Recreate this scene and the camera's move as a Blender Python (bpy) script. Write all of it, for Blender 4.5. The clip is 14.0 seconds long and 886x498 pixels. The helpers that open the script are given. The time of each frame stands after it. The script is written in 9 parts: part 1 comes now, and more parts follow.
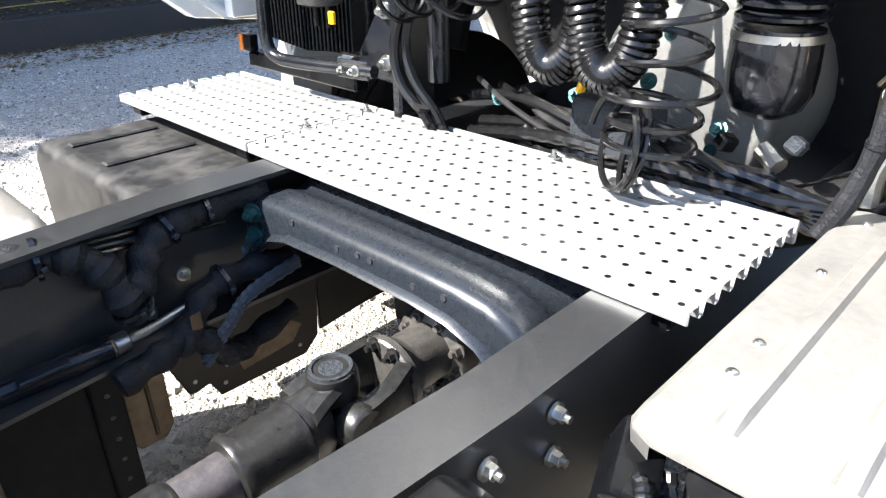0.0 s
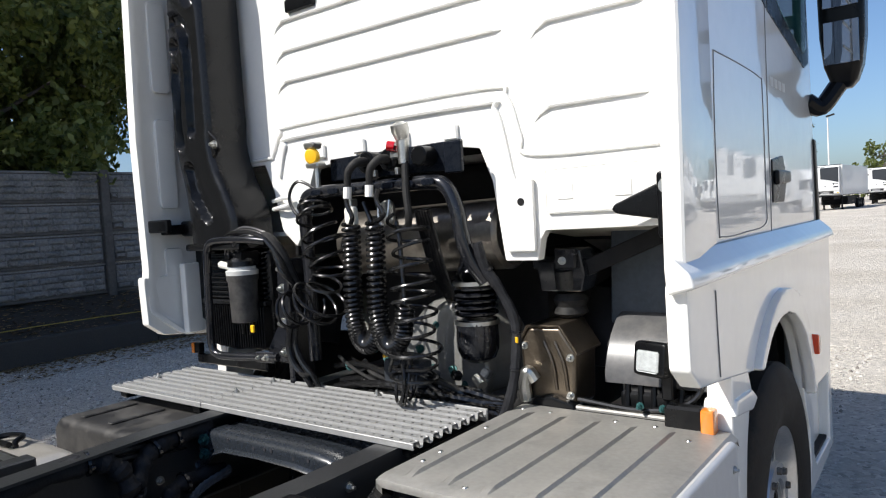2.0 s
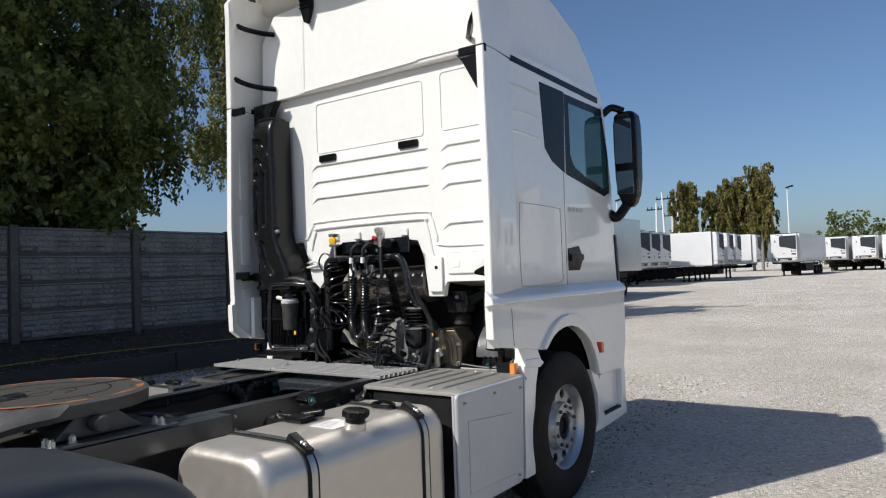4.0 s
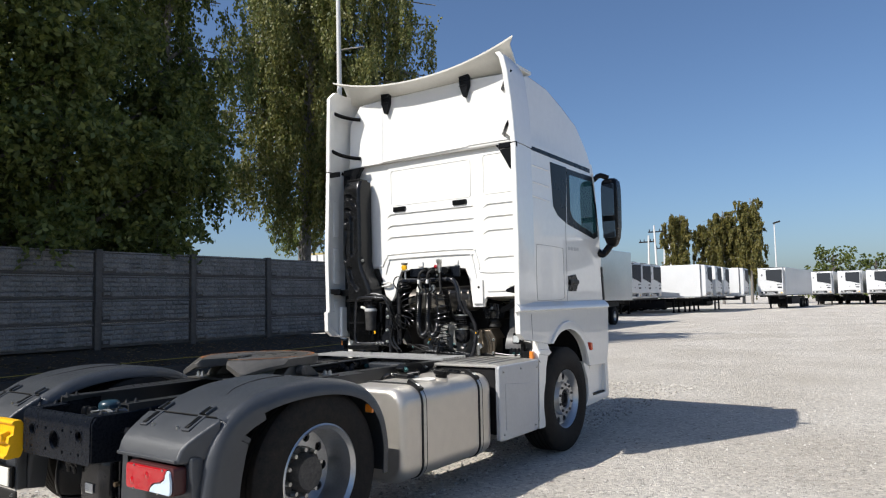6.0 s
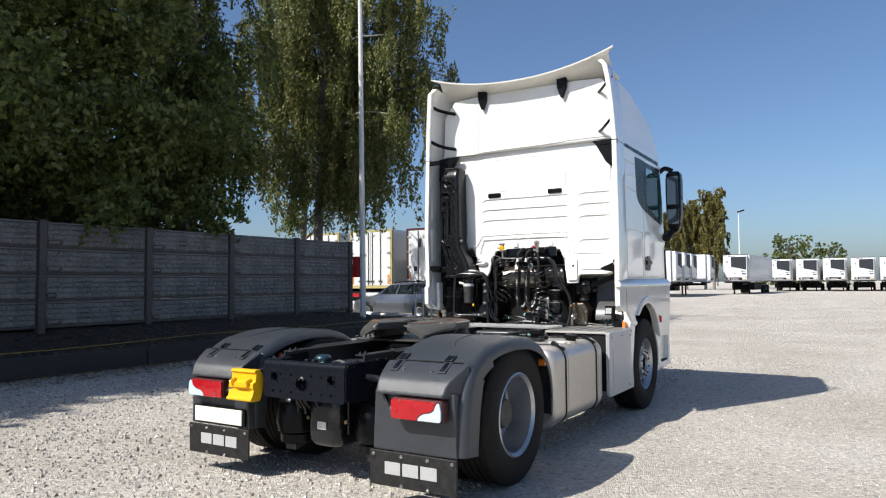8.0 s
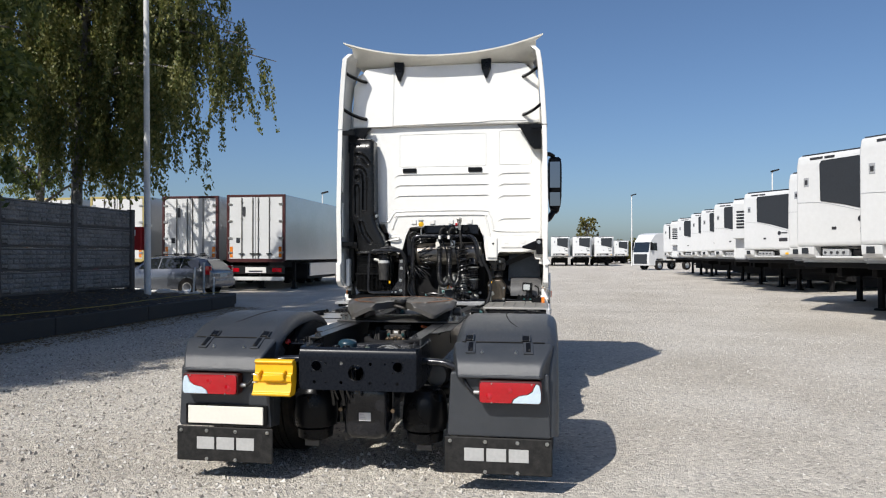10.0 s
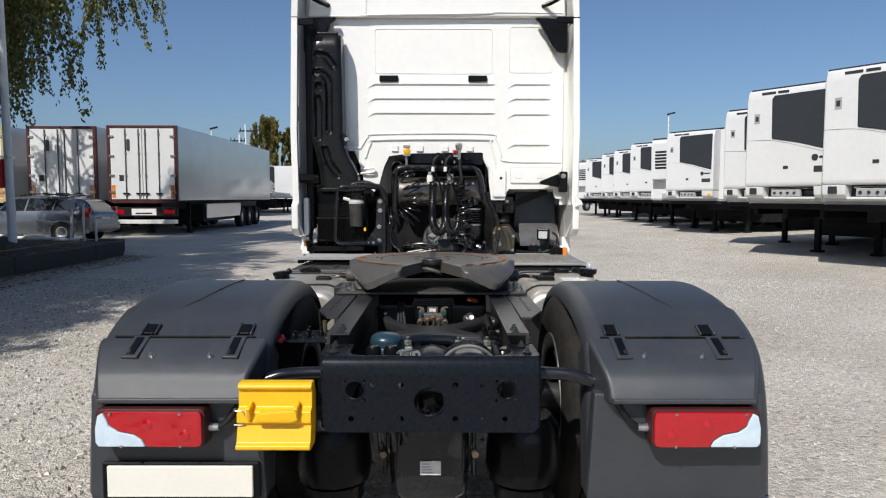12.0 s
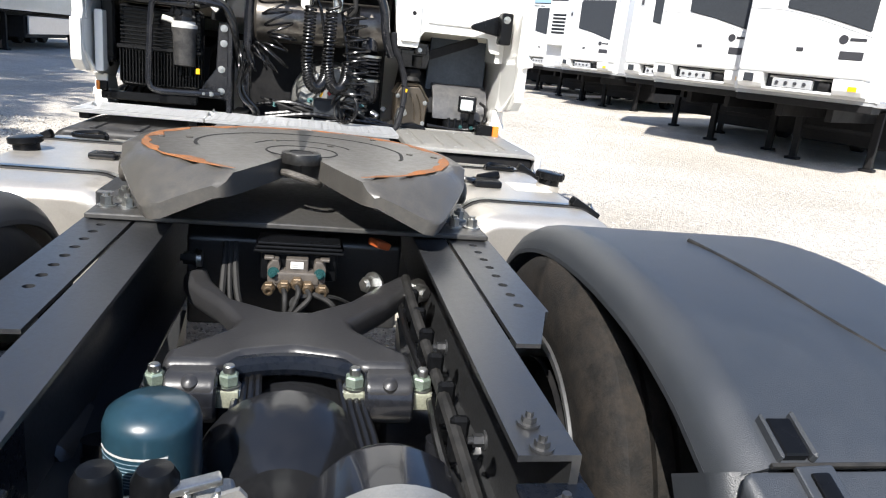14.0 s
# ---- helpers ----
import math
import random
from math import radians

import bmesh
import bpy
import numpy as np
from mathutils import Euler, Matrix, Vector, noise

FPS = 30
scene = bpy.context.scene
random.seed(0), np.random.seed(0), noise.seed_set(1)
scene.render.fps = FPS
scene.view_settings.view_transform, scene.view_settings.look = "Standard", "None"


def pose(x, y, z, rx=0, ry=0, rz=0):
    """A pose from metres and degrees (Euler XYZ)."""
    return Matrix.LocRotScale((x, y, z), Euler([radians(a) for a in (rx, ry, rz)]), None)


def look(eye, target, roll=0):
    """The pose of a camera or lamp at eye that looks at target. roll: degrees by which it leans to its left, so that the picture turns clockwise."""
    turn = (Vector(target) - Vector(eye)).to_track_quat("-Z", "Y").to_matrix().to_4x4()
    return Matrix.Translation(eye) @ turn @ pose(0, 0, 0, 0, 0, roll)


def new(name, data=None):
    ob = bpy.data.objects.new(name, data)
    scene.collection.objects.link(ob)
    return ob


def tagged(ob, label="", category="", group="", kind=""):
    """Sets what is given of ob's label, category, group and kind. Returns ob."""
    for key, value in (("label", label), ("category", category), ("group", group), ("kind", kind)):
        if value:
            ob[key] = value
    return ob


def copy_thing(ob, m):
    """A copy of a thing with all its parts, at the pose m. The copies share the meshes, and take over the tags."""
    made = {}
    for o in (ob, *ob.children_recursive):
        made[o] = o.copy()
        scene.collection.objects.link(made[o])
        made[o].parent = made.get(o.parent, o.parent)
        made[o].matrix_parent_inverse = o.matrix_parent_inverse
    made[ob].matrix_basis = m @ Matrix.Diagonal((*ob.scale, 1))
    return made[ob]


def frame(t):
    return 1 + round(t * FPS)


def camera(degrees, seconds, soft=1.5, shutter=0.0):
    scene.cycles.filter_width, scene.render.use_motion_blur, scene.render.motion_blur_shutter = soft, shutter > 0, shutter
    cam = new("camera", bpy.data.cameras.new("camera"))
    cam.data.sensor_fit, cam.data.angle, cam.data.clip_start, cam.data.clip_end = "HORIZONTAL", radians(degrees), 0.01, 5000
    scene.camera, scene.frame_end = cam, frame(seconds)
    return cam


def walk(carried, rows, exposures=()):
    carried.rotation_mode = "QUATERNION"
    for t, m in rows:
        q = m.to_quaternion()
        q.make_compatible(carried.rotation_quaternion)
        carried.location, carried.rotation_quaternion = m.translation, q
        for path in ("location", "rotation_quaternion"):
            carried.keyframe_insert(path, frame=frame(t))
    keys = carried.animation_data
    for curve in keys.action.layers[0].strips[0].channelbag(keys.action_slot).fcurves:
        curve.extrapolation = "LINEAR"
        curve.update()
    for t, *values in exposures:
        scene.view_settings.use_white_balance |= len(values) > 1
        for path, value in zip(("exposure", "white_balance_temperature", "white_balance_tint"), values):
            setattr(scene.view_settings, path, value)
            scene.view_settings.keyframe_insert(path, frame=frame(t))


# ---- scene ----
cam = camera(65.1, 14.0, soft=1.15)
PATH = [
    (0, (0.775, 1.586, 1.427), (-0.468, 2.869, 0.529), -0.6),
    (0.5, (0.892, 1.534, 1.533), (-0.293, 2.994, 0.851), -2.3),
    (1, (1.058, 1.392, 1.603), (-0.108, 2.97, 1.215), -3.1),
    (1.5, (1.354, 1.195, 1.617), (0.167, 2.793, 1.422), -4.0),
    (2, (1.728, 0.873, 1.595), (0.523, 2.466, 1.499), -3.4),
    (2.5, (2.155, 0.533, 1.583), (0.933, 2.115, 1.507), -2.8),
    (3, (2.533, 0.13, 1.592), (1.295, 1.7, 1.534), -2.6),
    (3.2, (2.679, -0.084, 1.597), (1.462, 1.503, 1.566), -2.6),
    (5.3, (4.03, -2.298, 1.562), (2.895, -0.658, 1.716), -1.4),
    (5.5, (4.065, -2.502, 1.533), (2.925, -0.867, 1.693), -1.3),
    (6, (4.19, -2.993, 1.508), (3.054, -1.353, 1.654), -1.1),
    (6.5, (4.242, -3.42, 1.512), (3.101, -1.783, 1.643), -1.1),
    (7, (4.143, -3.897, 1.476), (3.003, -2.258, 1.596), -0.9),
    (7.2, (4.046, -4.011, 1.445), (2.919, -2.363, 1.557), -0.8),
    (9.3, (1.978, -5.308, 1.463), (1.375, -3.402, 1.509), 0.8),
    (9.5, (1.76, -5.321, 1.469), (1.282, -3.379, 1.498), 1.1),
    (10, (1.213, -5.185, 1.491), (0.911, -3.208, 1.509), 0.0),
    (10.5, (0.704, -4.911, 1.501), (0.517, -2.92, 1.509), -0.3),
    (11, (0.382, -4.434, 1.511), (0.261, -2.438, 1.5), -0.8),
    (11.5, (0.137, -3.908, 1.493), (0.046, -1.911, 1.455), -1.0),
    (12, (0.05, -3.315, 1.463), (0.055, -1.32, 1.312), 0.1),
    (12.5, (0.003, -2.712, 1.445), (0.026, -0.745, 1.087), 1.2),
    (13, (0.02, -2.22, 1.461), (0.253, -0.286, 1.007), 4.1),
    (13.5, (0.074, -1.781, 1.455), (0.346, 0.143, 0.979), 4.5),
    (14, (0.026, -1.435, 1.417), (0.412, 0.452, 0.877), 6.3),
]
EXPOSURES = [(0, 2.05), (0.5, 1.74), (1.0, 1.50), (1.5, 1.18), (2.0, 0.50), (3.0, 0.05), (5.5, 0.18), (7.0, 0.40), (9.5, 0.15), (11.0, -0.05), (11.5, -0.05), (12.5, 0.1), (13.0, 0.5), (14.0, 1.0)]
walk(cam, [(t, look(eye, target, roll)) for t, eye, target, roll in PATH], EXPOSURES)
# ---- world, sun ----
SUN_FROM = Vector((-1.89, -3.46, 3.95)).normalized()
world = bpy.data.worlds.new("sky")
scene.world = world
world.use_nodes = True
wn, wl = world.node_tree.nodes, world.node_tree.links
wn.clear()
sky = wn.new("ShaderNodeTexSky")
sky.sky_type, sky.sun_disc = "NISHITA", False
sky.sun_elevation = math.asin(SUN_FROM.z)
sky.sun_rotation = math.atan2(SUN_FROM.x, SUN_FROM.y)
sky.altitude, sky.air_density, sky.dust_density, sky.ozone_density = 0, 0.92, 1.5, 6.3
wb = wn.new("ShaderNodeBackground")
wb.inputs["Strength"].default_value = 0.102
wo = wn.new("ShaderNodeOutputWorld")
wl.new(sky.outputs[0], wb.inputs[0])
wl.new(wb.outputs[0], wo.inputs[0])
sun = new("sun", bpy.data.lights.new("sun", "SUN"))
sun.data.energy, sun.data.angle, sun.data.color = 4.9, radians(0.53), (1.0, 0.965, 0.91)
sun.matrix_world = look(SUN_FROM * 60, (0, 0, 0))

# ---- materials ----
def mat(name, col, rough=0.5, metal=0.0, var=0.12, scale=6.0, bump=0.0, bscale=90.0, coat=0.0, spec=0.5, col2=None, dust=0.0, dustcol=(0.32, 0.29, 0.25)):
    """Procedural material: base colour broken up at two scales, roughness to match, fine relief, loose dust."""
    m = bpy.data.materials.new(name)
    m.use_nodes = True
    nt = m.node_tree
    n, l = nt.nodes, nt.links
    b = n["Principled BSDF"]
    tc = n.new("ShaderNodeTexCoord")
    n1 = n.new("ShaderNodeTexNoise")
    n1.inputs["Scale"].default_value, n1.inputs["Detail"].default_value = scale, 6
    n2 = n.new("ShaderNodeTexNoise")
    n2.inputs["Scale"].default_value, n2.inputs["Detail"].default_value = scale * 9, 4
    l.new(tc.outputs["Object"], n1.inputs["Vector"])
    l.new(tc.outputs["Object"], n2.inputs["Vector"])
    add = n.new("ShaderNodeMath")
    add.operation = "ADD"
    l.new(n1.outputs["Fac"], add.inputs[0])
    l.new(n2.outputs["Fac"], add.inputs[1])
    ramp = n.new("ShaderNodeMapRange")
    ramp.inputs["From Min"].default_value, ramp.inputs["From Max"].default_value = 0.7, 1.3
    l.new(add.outputs[0], ramp.inputs["Value"])
    mix = n.new("ShaderNodeMix")
    mix.data_type = "RGBA"
    lo = col2 if col2 else tuple(c * (1 - var) for c in col)
    hi = col if col2 else tuple(min(1, c * (1 + var)) for c in col)
    mix.inputs["A"].default_value, mix.inputs["B"].default_value = (*lo, 1), (*hi, 1)
    l.new(ramp.outputs[0], mix.inputs["Factor"])
    out = mix.outputs["Result"]
    rg = n.new("ShaderNodeMapRange")
    rg.inputs["To Min"].default_value, rg.inputs["To Max"].default_value = max(0.02, rough * (1 - var)), min(1, rough * (1 + var))
    l.new(n1.outputs["Fac"], rg.inputs["Value"])
    rout = rg.outputs[0]
    if dust > 0:
        n3 = n.new("ShaderNodeTexNoise")
        n3.inputs["Scale"].default_value, n3.inputs["Detail"].default_value, n3.inputs["Roughness"].default_value = scale * 2.0, 9, 0.75
        l.new(tc.outputs["Object"], n3.inputs["Vector"])
        dr = n.new("ShaderNodeMapRange")
        dr.inputs["From Min"].default_value, dr.inputs["From Max"].default_value = 0.42, 0.72
        dr.inputs["To Max"].default_value = dust
        l.new(n3.outputs["Fac"], dr.inputs["Value"])
        mx = n.new("ShaderNodeMix")
        mx.data_type = "RGBA"
        l.new(dr.outputs[0], mx.inputs["Factor"])
        l.new(out, mx.inputs["A"])
        mx.inputs["B"].default_value = (*dustcol, 1)
        out = mx.outputs["Result"]
        mr = n.new("ShaderNodeMix")
        l.new(dr.outputs[0], mr.inputs["Factor"])
        l.new(rout, mr.inputs["A"])
        mr.inputs["B"].default_value = 0.9
        rout = mr.outputs["Result"]
    l.new(out, b.inputs["Base Color"])
    l.new(rout, b.inputs["Roughness"])
    b.inputs["Metallic"].default_value = metal
    b.inputs["Specular IOR Level"].default_value = spec
    b.inputs["Coat Weight"].default_value = coat
    if bump > 0:
        n4 = n.new("ShaderNodeTexNoise")
        n4.inputs["Scale"].default_value, n4.inputs["Detail"].default_value = bscale, 5
        l.new(tc.outputs["Object"], n4.inputs["Vector"])
        bp = n.new("ShaderNodeBump")
        bp.inputs["Strength"].default_value, bp.inputs["Distance"].default_value = bump, 0.01
        l.new(n4.outputs["Fac"], bp.inputs["Height"])
        l.new(bp.outputs[0], b.inputs["Normal"])
    return m


# ---- mesh helpers ----
def thing(name, label, category, group="", kind="", at=(0, 0, 0), rz=0.0):
    ob = new(name)
    ob.matrix_basis = pose(*at, 0, 0, rz)
    return tagged(ob, label, category, group, kind)


def part(name, bm, material, parent=None, label="", sharp=35.0, flat=False):
    """Links a bmesh as one mesh object under a thing or part."""
    bmesh.ops.recalc_face_normals(bm, faces=bm.faces)
    me = bpy.data.meshes.new(name)
    bm.to_mesh(me)
    bm.free()
    me.materials.append(material)
    if not flat:
        me.polygons.foreach_set("use_smooth", [True] * len(me.polygons))
        me.set_sharp_from_angle(angle=radians(sharp))
    ob = new(name, me)
    if not flat and len(me.polygons) > 6 and name not in ("plank", "slab", "kerb_stone", "post"):
        wn = ob.modifiers.new("normals", "WEIGHTED_NORMAL")
        wn.keep_sharp, wn.weight = True, 50
    if parent is not None:
        ob.parent = parent
    if label:
        tagged(ob, label)
    return ob


def again(ob, parent, m=None):
    """A further object on the same mesh."""
    o = new(ob.name.split(".")[0], ob.data)
    o.parent = parent
    if m is not None:
        o.matrix_basis = m
    if "label" in ob:
        tagged(o, ob["label"])
    return o


def box(x0, x1, y0, y1, z0, z1, bevel=0.004, seg=1, bm=None):
    bm = bm or bmesh.new()
    v = [bm.verts.new((x, y, z)) for x in (x0, x1) for y in (y0, y1) for z in (z0, z1)]
    f = [bm.faces.new([v[i] for i in q]) for q in ((0, 1, 3, 2), (4, 6, 7, 5), (0, 4, 5, 1), (2, 3, 7, 6), (0, 2, 6, 4), (1, 5, 7, 3))]
    if bevel > 0:
        e = list({e for q in f for e in q.edges})
        bmesh.ops.bevel(bm, geom=e, offset=bevel, segments=seg, affect="EDGES", profile=0.5)
    return bm


def obox(center, size, rot=(0, 0, 0), bevel=0.004, seg=1, bm=None):
    """A bevelled box with a turn of its own."""
    t = box(-size[0] / 2, size[0] / 2, -size[1] / 2, size[1] / 2, -size[2] / 2, size[2] / 2, bevel, seg)
    bmesh.ops.transform(t, matrix=pose(*center, *rot), verts=t.verts)
    return join(bm, t)


def join(bm, t):
    if bm is None:
        return t
    me = bpy.data.meshes.new("tmp")
    t.to_mesh(me)
    t.free()
    bm.from_mesh(me)
    bpy.data.meshes.remove(me)
    return bm


def loft(rings, closed=True, caps=True, loop=False, bm=None):
    """Skins a row of rings of equal count."""
    bm = bm or bmesh.new()
    vs = [[bm.verts.new(p) for p in r] for r in rings]
    k = len(rings[0])
    pairs = list(zip(vs, vs[1:])) + ([(vs[-1], vs[0])] if loop else [])
    for a, b in pairs:
        for i in range(k if closed else k - 1):
            j = (i + 1) % k
            bm.faces.new((a[i], a[j], b[j], b[i]))
    if caps and closed and not loop:
        bm.faces.new(vs[0][::-1])
        bm.faces.new(vs[-1])
    return bm


def basis(d):
    d = Vector(d).normalized()
    u = d.cross(Vector((0, 0, 1))) if abs(d.z) < 0.95 else d.cross(Vector((1, 0, 0)))
    u.normalize()
    return d, u, u.cross(d)


def cyl(p0, p1, r0, r1=None, seg=16, bevel=0.0, bm=None):
    p0, p1 = Vector(p0), Vector(p1)
    d, u, v = basis(p1 - p0)
    r1 = r0 if r1 is None else r1
    st = [(p0, r0), (p1, r1)]
    if bevel > 0:
        st = [(p0, r0 - bevel), (p0 + d * bevel, r0), (p1 - d * bevel, r1), (p1, r1 - bevel)]
    return loft([[p + (u * math.cos(a) + v * math.sin(a)) * r for a in [2 * math.pi * i / seg for i in range(seg)]] for p, r in st], bm=bm)


def lathe(profile, p0, axis, seg=32, loop=False, bm=None, caps=True):
    """Turns a profile of (along, radius) about an axis from p0."""
    p0 = Vector(p0)
    d, u, v = basis(axis)
    return loft([[p0 + d * a + (u * math.cos(t) + v * math.sin(t)) * max(r, 0.0005) for t in [2 * math.pi * i / seg for i in range(seg)]] for a, r in profile], bm=bm, loop=loop, caps=caps)


def smooth(pts, n=8):
    """Catmull-Rom through points."""
    p = [Vector(q) for q in pts]
    p = [p[0] * 2 - p[1]] + p + [p[-1] * 2 - p[-2]]
    out = []
    for a, b, c, d in zip(p, p[1:], p[2:], p[3:]):
        for i in range(n):
            t = i / n
            out.append(0.5 * ((2 * b) + (c - a) * t + (2 * a - 5 * b + 4 * c - d) * t * t + (3 * b - a - 3 * c + d) * t ** 3))
    out.append(p[-2])
    return out


def tube(pts, r, seg=8, n=6, bm=None, raw=False):
    """A round hose along a smooth line; r may be a list along the line."""
    p = [Vector(q) for q in pts] if raw else smooth(pts, n)
    rings, u = [], None
    for i, q in enumerate(p):
        d = (p[min(i + 1, len(p) - 1)] - p[max(i - 1, 0)]).normalized()
        if u is None:
            _, u, _ = basis(d)
        u = (u - d * u.dot(d)).normalized()
        v = d.cross(u)
        rr = r(i / (len(p) - 1)) if callable(r) else r
        rings.append([q + (u * math.cos(a) + v * math.sin(a)) * rr for a in [2 * math.pi * k / seg for k in range(seg)]])
    return loft(rings, bm=bm)


def prism(poly, axis, a, b, bevel=0.0, seg=1, bm=None):
    """A flat outline drawn out along an axis. poly holds the two other coordinates, in x, y, z order."""
    def at(q, w):
        return {"x": (w, q[0], q[1]), "y": (q[0], w, q[1]), "z": (q[0], q[1], w)}[axis]
    t = loft([[at(q, a) for q in poly], [at(q, b) for q in poly]])
    if bevel > 0:
        bmesh.ops.recalc_face_normals(t, faces=t.faces)
        e = [e for e in t.edges if e.calc_face_angle(0) > radians(25)]
        bmesh.ops.bevel(t, geom=e, offset=bevel, segments=seg, affect="EDGES", profile=0.5)
    return join(bm, t)


def rrect(w, h, r, n=4, cx=0, cy=0):
    """Outline of a rectangle with round corners."""
    out = []
    for sx, sy, a0 in ((1, 1, 0), (-1, 1, 90), (-1, -1, 180), (1, -1, 270)):
        for i in range(n + 1):
            a = radians(a0 + 90 * i / n)
            out.append((cx + sx * (w / 2 - r) + r * math.cos(a), cy + sy * (h / 2 - r) + r * math.sin(a)))
    return out


def bolt(p, axis, r=0.015, h=0.014, bm=None):
    """A hexagon head on a washer."""
    p, d = Vector(p), Vector(axis).normalized()
    bm = cyl(p, p + d * 0.004, r * 1.5, seg=14, bm=bm)
    bm = cyl(p + d * 0.004, p + d * (0.004 + h), r, r * 0.96, seg=6, bm=bm)
    return cyl(p + d * (0.004 + h), p + d * (0.012 + h), r * 0.55, seg=8, bm=bm)


def holed(nx, ny, w, h, rad, n=8):
    """A flat grid of cells, each with a round hole; returns bmesh in the xy plane from the origin."""
    bm = bmesh.new()
    cw, ch = w / nx, h / ny
    for i in range(nx):
        for j in range(ny):
            cx, cy = (i + 0.5) * cw, (j + 0.5) * ch
            o, c = [], []
            for k in range(n):
                a = 2 * math.pi * k / n
                s = 1 / max(abs(math.cos(a)), abs(math.sin(a)))
                o.append(bm.verts.new((cx + cw / 2 * math.cos(a) * s, cy + ch / 2 * math.sin(a) * s, 0)))
                c.append(bm.verts.new((cx + rad * math.cos(a), cy + rad * math.sin(a), 0)))
            for k in range(n):
                m = (k + 1) % n
                bm.faces.new((o[k], o[m], c[m], c[k]))
    return bm



def drilled(outline, holes, axis, a, b, n=14, bm=None):
    """A flat plate with round holes right through it. holes: (u, v, radius)."""
    def at(q, w):
        return {"x": (w, q[0], q[1]), "y": (q[0], w, q[1]), "z": (q[0], q[1], w)}[axis]
    loops = [list(outline)] + [[(u + r * math.cos(2 * math.pi * i / n), v + r * math.sin(2 * math.pi * i / n)) for i in range(n)] for u, v, r in holes]
    t = bmesh.new()
    front = []
    for lp in loops:
        vs = [t.verts.new(at(q, a)) for q in lp]
        front.append(vs)
        for i in range(len(vs)):
            t.edges.new((vs[i], vs[(i + 1) % len(vs)]))
    bmesh.ops.triangle_fill(t, use_beauty=True, use_dissolve=False, edges=list(t.edges))
    tris = [[v for v in f.verts] for f in t.faces]
    twin = {}
    for lp, vs in zip(loops, front):
        for q, v in zip(lp, vs):
            twin[v] = t.verts.new(at(q, b))
    for f in tris:
        t.faces.new([twin[v] for v in f[::-1]])
    for vs in front:
        for i in range(len(vs)):
            p, q = vs[i], vs[(i + 1) % len(vs)]
            t.faces.new((p, q, twin[q], twin[p]))
    return join(bm, t)
# ---- the place's materials ----
WHITE = mat("white_paint", (0.80, 0.79, 0.75), 0.22, var=0.03, scale=2, coat=1.0, dust=0.08, dustcol=(0.55, 0.53, 0.48))
WHITE_ROOF = mat("white_grp", (0.78, 0.76, 0.69), 0.35, var=0.04, scale=3, coat=0.2)
UNDERWHITE = mat("cream_primer", (0.66, 0.63, 0.53), 0.5, var=0.08, scale=4, dust=0.2)
BLACK = mat("black_plastic", (0.0045, 0.0048, 0.0055), 0.28, var=0.2, bump=0.04, bscale=400, spec=0.18)
BLACKGLOSS = mat("black_paint", (0.008, 0.009, 0.012), 0.20, var=0.2, coat=0.3, dust=0.03, spec=0.35)
TAPE = mat("cloth_tape", (0.012, 0.0125, 0.015), 0.62, var=0.25, scale=30, bump=0.35, bscale=160, spec=0.3)
GREYLINE = mat("grey_line_plastic", (0.085, 0.083, 0.08), 0.45, var=0.15, scale=20)
TAR = mat("glossy_axle_paint", (0.0095, 0.010, 0.0115), 0.17, var=0.15, scale=16, bump=0.05, bscale=60, dust=0.06, dustcol=(0.05, 0.046, 0.04), spec=0.6)
STAYIRON = mat("satin_stay_paint", (0.024, 0.024, 0.0255), 0.34, var=0.12, scale=20, bump=0.04, bscale=150, dust=0.12, dustcol=(0.07, 0.062, 0.052), spec=0.5)
SOOT = mat("sooty_shield", (0.014, 0.012, 0.010), 0.38, metal=0.2, var=0.3, scale=9, dust=0.12, dustcol=(0.07, 0.052, 0.032), spec=0.35)
BEDPLATE = mat("mounting_plate_paint", (0.042, 0.041, 0.039), 0.34, var=0.12, scale=25, dust=0.3, dustcol=(0.11, 0.10, 0.085), spec=0.6)
SPLINE = mat("spline_coating", (0.075, 0.068, 0.072), 0.35, metal=0.3, var=0.15, scale=30, dust=0.2)
FLANGEIRON = mat("grey_cast_flange", (0.10, 0.095, 0.088), 0.42, metal=0.5, var=0.2, scale=40, bump=0.1, bscale=250, dust=0.2)
RUBBER = mat("rubber", (0.016, 0.016, 0.016), 0.6, var=0.25, scale=12, dust=0.18, dustcol=(0.12, 0.11, 0.10), spec=0.2)
DUSTYBLACK = mat("dusty_plastic", (0.020, 0.020, 0.021), 0.45, var=0.2, scale=5, dust=0.45, dustcol=(0.16, 0.15, 0.135), spec=0.3)
HOSE = mat("hose_plastic", (0.0075, 0.0075, 0.008), 0.24, var=0.2, spec=0.5)
CHASSIS = mat("chassis_paint", (0.020, 0.021, 0.023), 0.31, var=0.10, scale=60, bump=0.03, bscale=300, dust=0.20, dustcol=(0.085, 0.078, 0.066), spec=0.85)
CHASSISBLUE = mat("chassis_blue_grey", (0.0055, 0.0075, 0.012), 0.26, var=0.08, scale=30, dust=0.12, dustcol=(0.045, 0.043, 0.04), spec=0.16)
FENDER = mat("grey_fender_plastic", (0.028, 0.032, 0.038), 0.40, var=0.08, scale=3, bump=0.22, bscale=600, dust=0.08, dustcol=(0.14, 0.135, 0.13), spec=0.75)
ALU = mat("brushed_aluminium", (0.60, 0.56, 0.50), 0.34, metal=0.7, var=0.05, scale=14, bump=0.05, bscale=200, dust=0.30, dustcol=(0.56, 0.53, 0.48))
